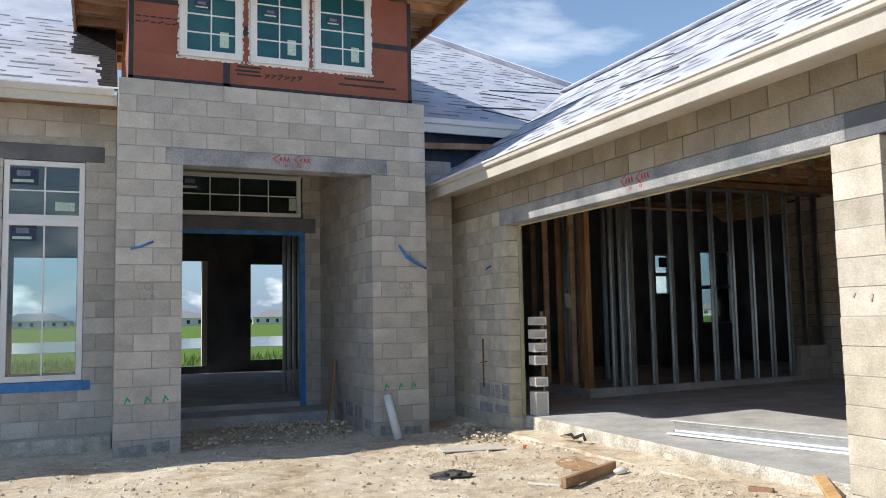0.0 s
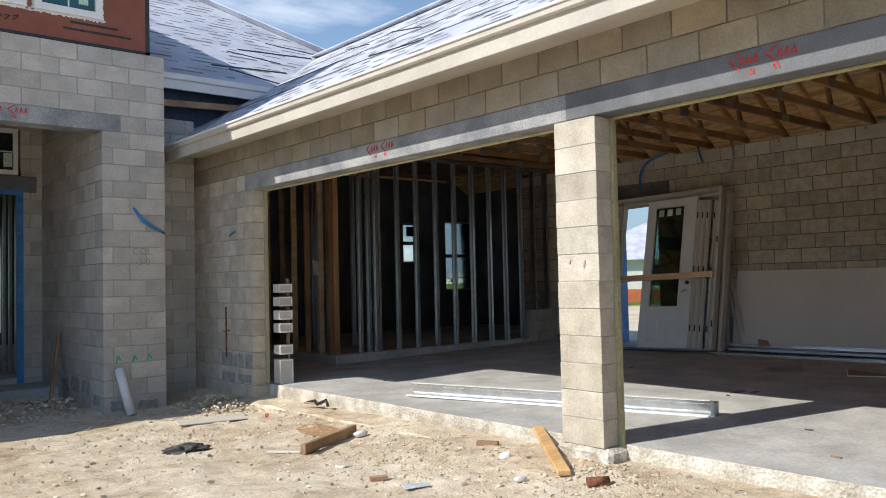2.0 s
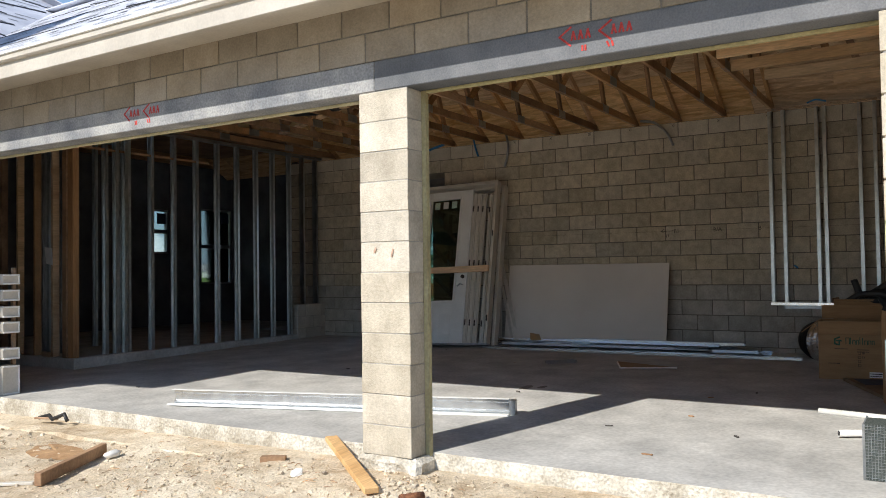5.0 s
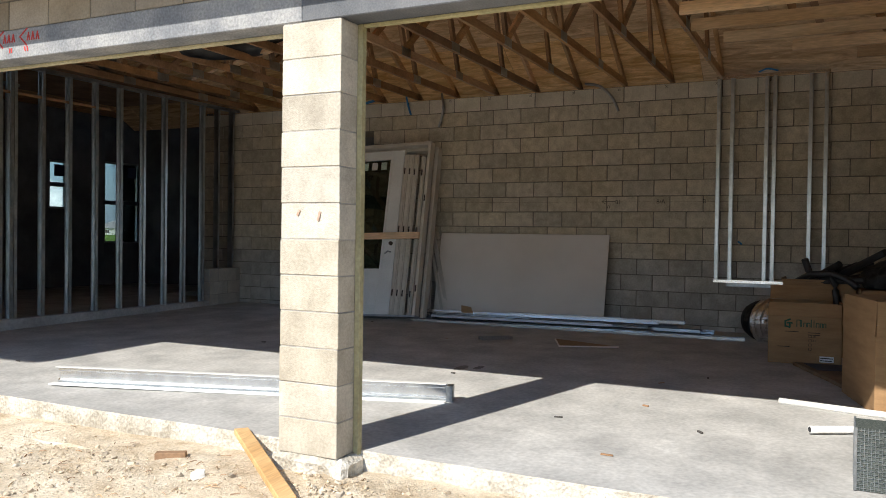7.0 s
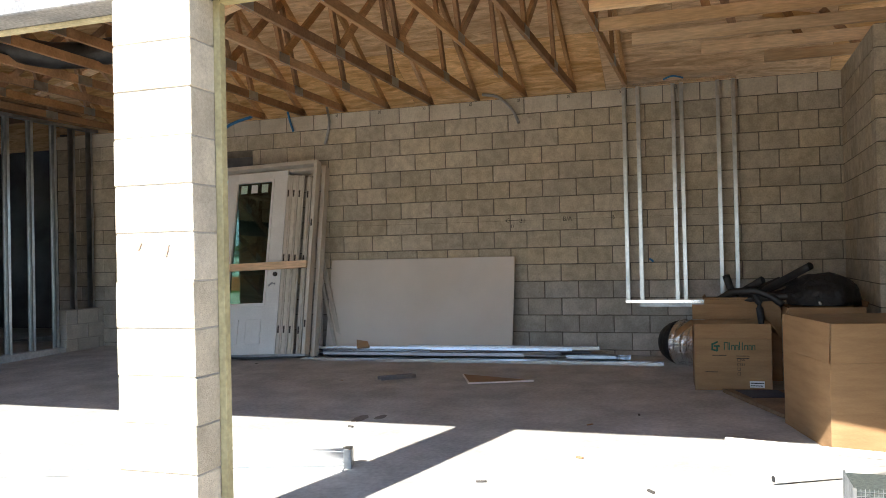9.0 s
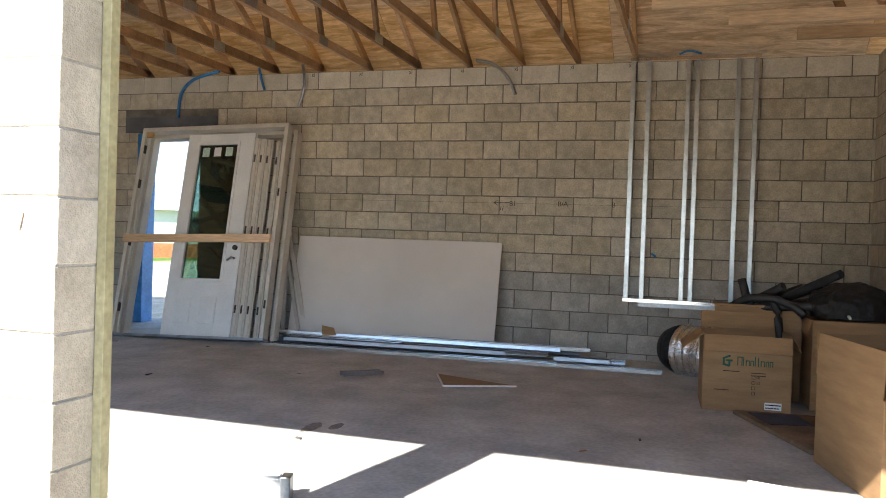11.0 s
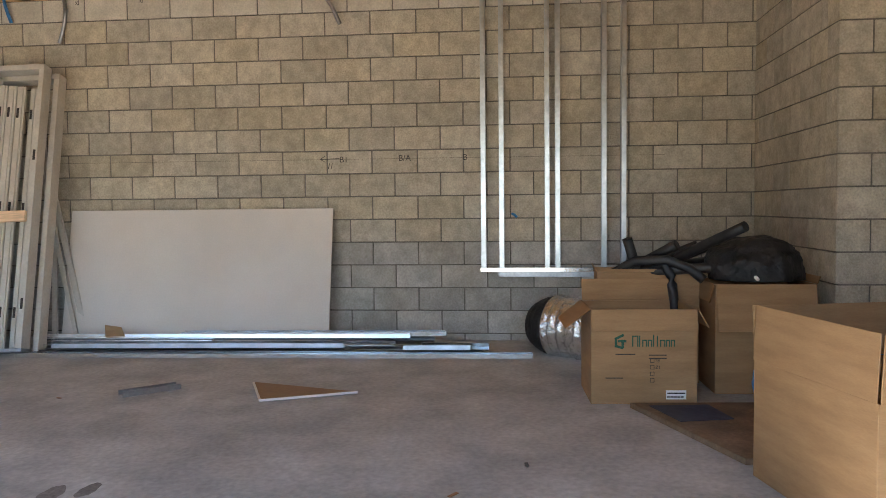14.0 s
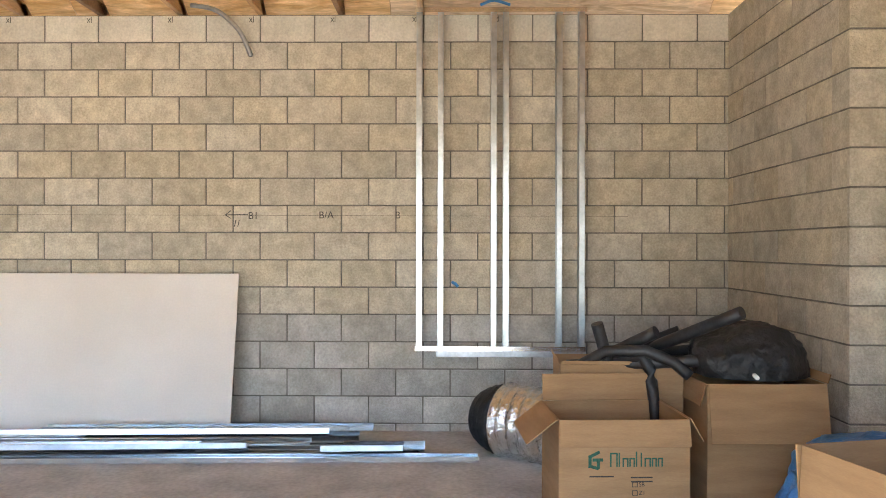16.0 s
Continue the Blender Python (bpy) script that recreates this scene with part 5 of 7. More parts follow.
def stud_pile():
    fl = slab_z(10.75)
    runs = [((10.53, 6.40), (10.655, 3.22), 0.003, STEEL, 0), ((10.60, 5.3), (10.685, 2.23), 0.0045, STEEL, 0), ((10.70, 6.42), (10.80, 3.12), 0.003, STEEL_DULL, 0), ((10.80, 6.3), (10.93, 3.0), 0.003, STEEL, 0),
            ((10.62, 6.15), (10.76, 3.75), 0.040, STEEL_DULL, 0.1), ((10.76, 6.35), (10.88, 3.35), 0.040, STEEL, 0), ((10.92, 4.4), (10.96, 2.75), 0.003, STEEL, 0), ((10.83, 4.1), (10.86, 2.62), 0.0055, STEEL_DULL, 0),
            ((10.91, 6.38), (11.05, 3.25), 0.078, STEEL, 0), ((10.97, 6.40), (11.10, 3.05), 0.040, STEEL_DULL, 0), ((10.98, 5.2), (11.08, 2.95), 0.115, STEEL, 0), ((10.86, 6.36), (10.92, 4.9), 0.078, STEEL, 0.2), ((11.03, 5.6), (11.09, 3.1), 0.003, STEEL_DULL, 0), ((10.79, 3.12), (10.80, 2.58), 0.045, STEEL, 0), ((10.70, 3.25), (10.73, 2.72), 0.045, STEEL_DULL, 0)]
    for i, (a, b, z, m, f) in enumerate(runs):
        l = (Vector(b) - Vector(a)).length
        tip = (0.0, 0.0, 0.34, 0.0, -0.3, 0.22, 0.0, 0.4, -0.25, 0.3, 0.0, 0.2, 0.0, 0.15, -0.2)[i]
        laid("steel_channel", "long bright galvanised steel channel lying in a pile on the slab", "steel stud", channel(l), m, a, b, fl + z + 0.046 * abs(math.sin(tip)), "pile of steel channels", tip)
    c = tagged(new("cardboard_scrap"), "small folded brown cardboard scrap on the steel pile", "cardboard")
    bm = sheet([(0, 0, 0), (0.16, 0.02, 0.0), (0.17, 0.0, 0.1), (0.03, 0.0, 0.08)], 0.004)
    part("piece", bm, CARD, c)
    c.matrix_basis = pose(10.90, 5.68, fl + 0.115, 0, 0, 95)
    s = laid("steel_offcut", "short bent steel channel offcut on the slab", "steel stud", channel(0.38), STEEL_DULL, (9.33, 4.89), (9.6, 4.62), slab_z(9.5) + 0.003)
    return s


stud_pile()


def wall_frame():
    root = tagged(new("wall_frame"), "hanging frame of galvanised steel studs fixed to the block wall", "stud frame")
    zb, zt = 0.865, 3.372
    st = mesh_of("stud", steel_stud(zt - zb), FRAME_STEEL)
    for y, f in ((2.667, 1), (2.51, 1), (2.12, 1), (2.03, -1), (1.64, -1), (1.475, 1)):
        o = new("stud", st)
        o.parent = root
        o.matrix_basis = Matrix.Translation((BX - 0.098, y, zb)) @ Matrix.Rotation(radians(-90), 4, "Z") if f > 0 else Matrix.Translation((BX - 0.098, y - 0.041, zb)) @ Matrix(((0, 1, 0, 0), (1, 0, 0, 0), (0, 0, 1, 0), (0, 0, 0, 1)))
    part("top_track", box(BX - 0.104, 1.42, zt, BX - 0.003, 2.675, zt + 0.004), STEEL, root)
    part("top_track_lip", box(BX - 0.106, 1.42, zt - 0.03, BX - 0.1035, 2.675, zt + 0.004), STEEL, root)
    part("bottom_track", box(BX - 0.104, 1.43, zb - 0.004, BX - 0.003, 2.675, zb), STEEL, root)
    part("bottom_track_lip", box(BX - 0.106, 1.43, zb - 0.004, BX - 0.1035, 2.675, zb + 0.03), STEEL, root)
    part("splice_plate", box(BX - 0.09, 1.6, zb - 0.05, BX - 0.05, 2.52, zb - 0.006), STEEL_DULL, root, "loose lower steel strip")


wall_frame()


def door_unit():
    z0 = slab_z(10.35) + 0.004
    skew = Matrix(((0.027, 0.2193, 1, 10.388), (-1, 0.0497, 0, 8.241), (0, 0.9746, -0.225, z0), (0, 0, 0, 1)))   # x runs across, y up the lean, z into the unit
    W, H = 1.906, 2.444

    def make(root, items):
        for name, a, mat, label in items:
            part(name, box(*a, 0.003), mat, root, label)

    r = tagged(new("door_frame"), "white-primed double door frame leaning against the wall, one leaf missing", "door frame")
    jw, jd = 0.045, 0.12
    make(r, [("jamb", (0, 0.03, 0, jw, H, jd), CREAM, ""), ("jamb", (W - jw, 0.03, 0, W, H, jd), CREAM, ""), ("head", (0, H, 0, W, H + 0.05, jd), CREAM, ""),
             ("sill", (-0.01, 0, -0.01, W + 0.01, 0.03, jd + 0.01), STEEL_DULL, "dull metal sill"), ("stop", (jw, 0.03, 0.05, jw + 0.02, H, 0.08), CREAM, ""), ("stop", (W - jw - 0.02, 0.03, 0.05, W - jw, H, 0.08), CREAM, ""),
             ("corner_block", (jw, H - 0.06, 0.02, jw + 0.09, H, 0.05), LUMBER, "timber corner block")])
    for v in (0.28, 1.05, 1.75, 2.18):
        part("hinge", box(jw, v, 0.01, jw + 0.012, v + 0.10, 0.045), DARK_INK, r, "dark hinge")
    for v in (0.35, 1.62):
        part("hinge", box(W - jw + 0.01, v, -0.004, W - jw + 0.03, v + 0.09, 0.0), DARK_INK, r, "dark hinge")
    part("brace", box(0.0, 1.08, -0.045, 1.87, 1.17, -0.006, 0.003), LUMBER, r, "raw timber brace across the frame")
    # the door leaf
    u0, u1 = 0.60, 1.468
    gx0, gx1, gz0, gz1 = u0 + 0.16, u1 - 0.21, 0.68, 2.28
    lf = bmesh.new()
    for a in ((u0, 0.04, gx0, 2.41), (gx1, 0.04, u1, 2.41), (gx0, 0.04, gx1, gz0), (gx0, gz1, gx1, 2.41)):
        add_box(lf, a[0], a[1], 0.07, a[2], a[3], 0.115)
    leaf = part("door_leaf", lf, WHITE, r, "white door leaf with a tall glazed light")
    for a in ((gx0 - 0.03, gz0 - 0.03, gx1 + 0.03, gz0), (gx0 - 0.03, gz1, gx1 + 0.03, gz1 + 0.03), (gx0 - 0.03, gz0, gx0, gz1), (gx1, gz0, gx1 + 0.03, gz1)):
        part("glazing_bead", box(a[0], a[1], 0.058, a[2], a[3], 0.0695), WHITE, leaf)
    part("pane", box(gx0, gz0, 0.085, gx1, gz1, 0.095), GLASS_DARK, leaf, "dark greenish glass")
    for u in (gx0 - 0.03, (gx0 + gx1) / 2 + 0.035):
        part("panel_mould", box(u, 0.17, 0.062, u + 0.21, 0.48, 0.0695, 0.006), WHITE, leaf, "raised lower panel")
    for i, u in enumerate((gx0 + 0.04, gx0 + 0.19, gx0 + 0.34)):
        part("sticker", box(u, gz1 - 0.14, 0.082, u + 0.09, gz1 - 0.03, 0.0845), STICK_G if i != 1 else WHITE, leaf, "pale paper label on the glass")
    hd = tube_mesh([(u1 - 0.07, 0.92, 0.068), (u1 - 0.07, 0.92, 0.01), (u1 - 0.12, 0.88, 0.005)], 0.012, 8)
    part("handle", hd, STEEL_DULL, leaf, "metal lever handle")
    part("deadbolt", tube_mesh([(u1 - 0.07, 1.04, 0.07), (u1 - 0.07, 1.04, 0.048)], 0.028, 12), DARK_INK, leaf, "dark deadbolt hole")
    r.matrix_basis = skew
    # edges of further frames stacked behind
    for k, (du, dz, wd) in enumerate(((1.48, 0.06, 0.045), (1.545, 0.08, 0.05), (1.61, 0.11, 0.05), (1.70, 0.16, 0.04))):
        f = tagged(new("door_jamb"), "pale primed door jamb with dark hinges stacked behind the leaf", "door jamb", "stacked door jambs")
        part("jamb", box(du, 0.03, dz, du + wd, 2.34, dz + 0.035, 0.003), CREAM, f)
        part("rebate", box(du + wd, 0.03, dz + 0.008, du + wd + 0.02, 2.34, dz + 0.03, 0.002), CREAM, f)
        for v in (0.3, 1.2, 2.05):
            part("hinge", box(du + 0.01, v, dz - 0.004, du + 0.03, v + 0.09, dz - 0.001), DARK_INK, f, "dark hinge")
        f.matrix_basis = skew
    r2 = tagged(new("door_frame"), "second primed door frame stacked behind the first", "door frame")
    make(r2, [("jamb", (W + 0.04 - 0.05, 0.02, 0.17, W + 0.04, H - 0.02, 0.29), CREAM, ""), ("head", (0.0, H - 0.02, 0.17, W + 0.04, H + 0.03, 0.29), CREAM, ""), ("jamb", (0.0, 0.02, 0.17, 0.05, H - 0.02, 0.29), CREAM, "")])
    r2.matrix_basis = skew @ Matrix.Translation((0.0, 0, 0.0))
    # loose trim sticks
    for a, b, w in (((11.17, 6.17, 0.246), (11.455, 6.73, 2.1), 0.055), ((11.13, 6.24, 0.246), (11.452, 6.80, 2.16), 0.04), ((11.2, 6.50, 0.246), (11.455, 6.60, 1.95), 0.05)):
        t = tagged(new("trim_board"), "pale timber trim board leaning against the block wall", "board", "leaning trim boards")
        part("board", beam(a, b, w, 0.02, up=(1, 0, 0), chamfer=0.002), CREAM, t)


door_unit()


def carton(label, w, d, h, m, flaps, tape=True, mat=None):
    """An open carton: w across the front, d deep, h high; flaps: side -> (length, angle outwards in degrees)."""
    mat = mat or CARD
    root = tagged(new("cardboard_box"), label, "box")
    t = 0.006
    for a in ((0, 0, 0, w, t, h), (0, d - t, 0, w, d, h), (0, t, 0, t, d - t, h), (w - t, t, 0, w, d - t, h)):
        part("side_panel", box(*a, 0.0015), mat, root)
    part("bottom", box(t, t, 0.002, w - t, d - t, 0.008), CARD_IN, root)
    for side, (l, ang) in flaps.items():
        b2 = box(0.004, -0.003, 0.0, (w if side in "fb" else d) - 0.004, 0.003, l, 0.0015)
        f = part("flap", b2, mat, root)
        base = {"f": Matrix.Translation((0, 0, h)), "b": Matrix.Translation((w, d, h)) @ Matrix.Rotation(math.pi, 4, "Z"),
                "l": Matrix.Translation((0, d, h)) @ Matrix.Rotation(-math.pi / 2, 4, "Z"), "r": Matrix.Translation((w, 0, h)) @ Matrix.Rotation(math.pi / 2, 4, "Z")}[side]
        f.matrix_basis = base @ Matrix.Translation((0, -0.004, 0.002)) @ Matrix.Rotation(radians(ang), 4, "X")
    if tape:
        part("tape", box(w * 0.5 - 0.03, -0.0016, 0.0, w * 0.5 + 0.03, -0.0004, 0.09), CREAM, root, "strip of packing tape")
    root.matrix_basis = m
    return root


def boxes():
    toward = Matrix(((0, 1, 0, 0), (-1, 0, 0, 0), (0, 0, 1, 0), (0, 0, 0, 1)))    # carton front faces the street
    b1 = carton("open brown filter carton with green print and loose flaps", 0.635, 0.50, 0.575, Matrix.Translation((9.33, 1.885, slab_z(9.4) + 0.003)) @ Matrix.Rotation(radians(3), 4, "Z") @ toward,
                {"f": (0.13, 166), "l": (0.19, 128), "b": (0.14, 8), "r": (0.13, 150)}, tape=False)
    F = Matrix(((1, 0, 0, 0), (0, 0, -1, 0), (0, 1, 0, 0), (0, 0, 0, 1)))
    lines = [(0.15, 0.40, 0.19, 0.42), (0.15, 0.40, 0.15, 0.355), (0.15, 0.355, 0.185, 0.345), (0.17, 0.385, 0.205, 0.385), (0.19, 0.385, 0.19, 0.35)]
    strokes(lines, 0.015, F, GREEN_INK, b1, "printed_mark", "round green maker's mark", 0.002)
    x, word = 0.25, []
    for i, (wd, h) in enumerate(((0.03, 0.06), (0.008, 0.06), (0.022, 0.035), (0.02, 0.035), (0.012, 0.065), (0.008, 0.06), (0.024, 0.035), (0.018, 0.035), (0.018, 0.035))):
        word += [(x, 0.355, x, 0.355 + h)] + ([(x + wd, 0.355, x + wd, 0.355 + h * 0.95), (x, 0.355 + h, x + wd, 0.355 + h)] if wd > 0.015 else [])
        x += wd + 0.011
    strokes(word, 0.007, F, GREEN_INK, b1, "printed_word", "green printed brand word kept as plain strokes", 0.002)
    small = [(0.15 + i * 0.013, 0.305, 0.158 + i * 0.013, 0.305) for i in range(9)] + [(0.35 + i * 0.013, 0.30 - 0.02 * j, 0.358 + i * 0.013, 0.30 - 0.02 * j) for i in range(8) for j in range(2)]
    small += [(0.09 + i * 0.013, 0.16, 0.098 + i * 0.013, 0.16) for i in range(8)]
    strokes(small, 0.006, F, DARK_INK, b1, "small_print", "small dark print", 0.002)
    sq = []
    for zz in (0.255, 0.215, 0.175, 0.135):
        sq += [(0.355, zz, 0.378, zz), (0.378, zz, 0.378, zz + 0.022), (0.378, zz + 0.022, 0.355, zz + 0.022), (0.355, zz + 0.022, 0.355, zz)]
    strokes(sq, 0.003, F, DARK_INK, b1, "tick_boxes", "printed tick boxes", 0.002)
    lettering("SB", 0.028, F @ Matrix.Translation((0.385, 0.257, 0.0025)), DARK_INK, b1)
    lettering("Z1", 0.028, F @ Matrix.Translation((0.385, 0.217, 0.0025)), DARK_INK, b1)
    part("shipping_label", box(0.45, -0.0018, 0.03, 0.57, -0.0005, 0.085), WHITE, b1, "white shipping label")
    strokes([(0.46 + 0.02 * i, 0.045, 0.47 + 0.02 * i, 0.045) for i in range(5)] + [(0.46, 0.068, 0.56, 0.068)], 0.008, F, DARK_INK, b1, "small_print", "", 0.003)
    carton("tall open brown carton full of black pipe insulation", 0.67, 0.46, 0.745, Matrix.Translation((9.93, 1.80, slab_z(10) + 0.003)) @ Matrix.Rotation(radians(-2), 4, "Z") @ toward, {"f": (0.02, 10), "l": (0.03, 20)}, tape=False)
    carton("brown carton with its front flap folded down under a black bag", 0.62, 0.50, 0.695, Matrix.Translation((9.62, 1.09, slab_z(9.7) + 0.003)) @ Matrix.Rotation(radians(2), 4, "Z") @ toward, {"f": (0.30, 170), "r": (0.05, 20), "l": (0.12, 165)}, tape=False)
    u = Vector((0.82, 0.2, 0)).normalized()
    v = Vector((0.237, -0.97, 0)).normalized()
    m = Matrix(((v.x, u.x, 0, 7.33), (v.y, u.y, 0, 1.05), (0, 0, 1, slab_z(7.6) + 0.003), (0, 0, 0, 1)))
    carton("big open brown carton with upright torn flaps on the slab", 0.80, 0.84, 0.535, m, {"f": (0.245, 4), "l": (0.245, -3), "b": (0.24, 5), "r": (0.24, 8)}, mat=CARD)


boxes()


def pipe_insulation():
    fl = 0.96
    c = Vector((10.05, 1.45, fl))
    rods = [((10.1, 1.30, 1.03), (9.66, 0.90, 1.285)), ((10.05, 1.75, 0.95), (9.80, 0.98, 1.02)), ((10.15, 1.6, 0.95), (9.9, 1.28, 1.16)), ((10.2, 1.35, 1.0), (9.95, 1.0, 1.17)), ((9.98, 1.52, 0.95), (9.93, 1.60, 1.20)),
            ((10.2, 1.2, 1.0), (9.85, 0.80, 1.10)), ((10.15, 1.5, 0.98), (10.02, 1.12, 1.15))]
    for i, (a, b) in enumerate(rods):
        root = tagged(new("foam_pipe"), "black foam pipe insulation sticking out of a carton", "foam pipe", "black foam pipes")
        bm = tube_mesh([Vector(a).lerp(Vector(b), k / 5) for k in range(6)], 0.034, 12)
        part("sleeve", bm, BLACK, root)
        d = (Vector(b) - Vector(a)).normalized()
        # Dark disc on the closed end stands for the shade inside.
        part("bore", tube_mesh([Vector(b) + d * 0.0005, Vector(b) + d * 0.0015], 0.018, 10), TAR_AND_HOLLOW, root, "dark disc for the shaded hollow end")
    for pts in ([(10.0, 1.7, 0.95), (9.92, 1.55, 1.05), (9.86, 1.35, 1.06), (9.84, 1.2, 1.0), (9.83, 1.12, 0.93)], [(10.0, 1.5, 0.97), (9.90, 1.36, 1.03), (9.87, 1.32, 0.95), (9.86, 1.30, 0.75), (9.87, 1.29, 0.60)]):
        root = tagged(new("foam_pipe"), "drooping black foam pipe insulation over a carton edge", "foam pipe", "black foam pipes")
        P = [Vector(p) for p in pts]
        fine = [P[int(k)].lerp(P[min(int(k) + 1, 4)], k % 1) for k in np.linspace(0, 4, 17)]
        part("sleeve", tube_mesh(fine, 0.032, 12), BLACK, root)


pipe_insulation()


def lump(name, label, cat, mat, centre, size, seed, amp=0.14, subdiv=4, flat=None, group=""):
    bm = bmesh.new()
    bmesh.ops.create_icosphere(bm, subdivisions=subdiv, radius=1)
    o = Vector((seed * 3.1, seed * 1.7, 0))
    for v in bm.verts:
        n = v.co.normalized()
        r = 1 + amp * noise.noise(n * 1.6 + o) + amp * 0.5 * noise.noise(n * 4.5 + o) + amp * 0.28 * abs(noise.noise(n * 11 + o))
        v.co = Vector((n.x * size[0], n.y * size[1], n.z * size[2])) * r
        if flat is not None:
            v.co.z = max(v.co.z, flat - centre[2])
    for f in bm.faces:
        f.smooth = True
    root = tagged(new(name), label, cat, group)
    part("bag" if "bag" in name else "body", bm, mat, root)
    root.location = centre
    return root


bag = lump("trash_bag", "stuffed black plastic trash bag resting on a carton", "bag", BAG, (9.93, 0.78, 1.0), (0.28, 0.31, 0.21), 3, 0.16, 5, 0.93)
part("tie", tube_mesh([(-0.24, 0.06, -0.03), (-0.30, 0.05, -0.05)], 0.012, 6), WHITE, bag, "white plastic tie")
lump("plastic_bag", "crumpled blue plastic bag between cartons", "bag", BLUE_BAG, (9.15, 0.46, 0.58), (0.33, 0.33, 0.19), 7, 0.22, 5, None, "blue plastic bags")
lump("plastic_bag", "crumpled blue plastic bag on the slab beside cartons", "bag", BLUE_BAG, (8.80, 0.93, 0.44), (0.13, 0.12, 0.22), 9, 0.3, 5, 0.215, "blue plastic bags")
lump("plastic_bag", "low crumpled blue plastic bag on the slab", "bag", BLUE_BAG, (9.2, 0.6, 0.32), (0.3, 0.34, 0.15), 12, 0.25, 4, 0.215, "blue plastic bags")


def duct():
    root = tagged(new("insulated_duct"), "coil of foil-wrapped insulated duct with a black end", "duct")
    a, b = Vector((11.0, 2.22, 0.47)), Vector((10.45, 1.45, 0.46))

    def r(s):
        return 0.235 + 0.012 * math.sin(s * 60) + 0.02 * noise.noise((s * 9, 0, 0))
    n = 40
    pts = [a.lerp(b, k / n) for k in range(n + 1)]
    part("black_liner", tube_mesh(pts[:10], lambda s: 0.12 + 0.11 * math.sqrt(min(1, s * 1.2)) + 0.008 * math.sin(s * 30), 24), BAG, root, "black ribbed liner end")
    part("foil_jacket", tube_mesh(pts[9:], r, 28), FOIL, root, "wrinkled silver foil jacket")


duct()


def floor_bits():
    z = slab_z
    b = tagged(new("floor_board"), "brown sheet of board lying on the slab by the cartons", "board")
    part("board", sheet([(9.26, 1.66, z(9.26) + 0.004), (8.27, 1.25, z(8.27) + 0.004), (8.42, 0.7, z(8.42) + 0.004), (9.32, 0.85, z(9.32) + 0.004)], 0.03), GRUBBY, b)
    s = tagged(new("blue_sheet"), "dark blue sheet lying on the floor board", "sheet")
    part("sheet", sheet([(9.18, 1.56, z(9.18) + 0.037), (8.86, 1.44, z(8.86) + 0.037), (8.93, 1.14, z(8.93) + 0.037), (9.2, 1.22, z(9.2) + 0.042)], 0.004), BLUE_DARK, s)
    c = tagged(new("drywall_scrap"), "torn triangular drywall offcut with a white edge on the slab", "drywall")
    t = sheet([(9.67, 4.11, z(9.6) + 0.02), (9.26, 3.93, z(9.3) + 0.006), (9.50, 3.37, z(9.5) + 0.006)], 0.012)
    part("piece", t, CARD_IN, c)
    part("edge", beam((9.655, 4.115, z(9.6) + 0.028), (9.255, 3.935, z(9.3) + 0.014), 0.012, 0.014), DRYWALL, c, "white gypsum edge")
    part("edge", beam((9.255, 3.93, z(9.3) + 0.014), (9.50, 3.365, z(9.5) + 0.014), 0.012, 0.014), DRYWALL, c, "white gypsum edge")
    for a, bb in (((7.45, 1.66), (7.1, 0.2)), ((6.57, 1.43), (6.95, 0.75))):
        p = tagged(new("pvc_pipe"), "white PVC pipe lying on the slab", "pipe", "white PVC pipes")
        zz = z(7) + 0.026
        part("tube", tube_mesh([(a[0], a[1], zz), (bb[0], bb[1], zz)], 0.024, 14), PVC, p)
        d = (Vector((a[0], a[1])) - Vector(bb)).normalized()
        # The pipe is capped; this dark disc paints its shaded hollow.
        part("bore", tube_mesh([(a[0] + d.x * 0.0005, a[1] + d.y * 0.0005, zz), (a[0] + d.x * 0.0015, a[1] + d.y * 0.0015, zz)], 0.018, 12), TAR_AND_HOLLOW, p, "dark disc for the shaded pipe end")
    k = tagged(new("mesh_box"), "square grey-green wire-mesh box standing on the slab near the jamb", "mesh box")
    fx, fy, fz, fw, fh = 5.50, 0.92, z(5.5) + 0.004, 0.28, 0.31
    part("core", box(fx + 0.008, fy + 0.008, fz, fx + fw - 0.008, fy + fw - 0.008, fz + fh - 0.006), GREEN_MESH, k, "grey-green filter cloth")
    bm = bmesh.new()
    for q in range(17):
        u = 0.012 + q * (fw - 0.026) / 16
        v = 0.012 + q * (fh - 0.026) / 16
        add_box(bm, fx + 0.002, fy + u, fz, fx + 0.006, fy + u + 0.002, fz + fh)
        add_box(bm, fx + u, fy + fw - 0.006, fz, fx + u + 0.002, fy + fw - 0.002, fz + fh)
        add_box(bm, fx + 0.003, fy, fz + v, fx + 0.005, fy + fw, fz + v + 0.002)
        add_box(bm, fx, fy + fw - 0.005, fz + v, fx + fw, fy + fw - 0.003, fz + v + 0.002)
    part("wire_mesh", bm, STEEL_DULL, k, "fine grey wire grid")
    for px, py in ((0, 0), (fw - 0.012, 0), (0, fw - 0.012), (fw - 0.012, fw - 0.012)):
        part("corner_post", box(fx + px, fy + py, fz, fx + px + 0.012, fy + py + 0.012, fz + fh + 0.002), STEEL_DULL, k)
    w = tagged(new("steel_strip"), "steel strip standing against the near garage jamb", "steel stud")
    part("strip", box(4.975, 1.024, z(5), 5.03, 1.046, 0.98, 0.002), STUD_STEEL, w)
    # a steel header channel across the front of the slab
    root = tagged(new("steel_header"), "long white galvanised header channel lying across the slab", "steel channel")
    bm = bmesh.new()
    L = 3.15
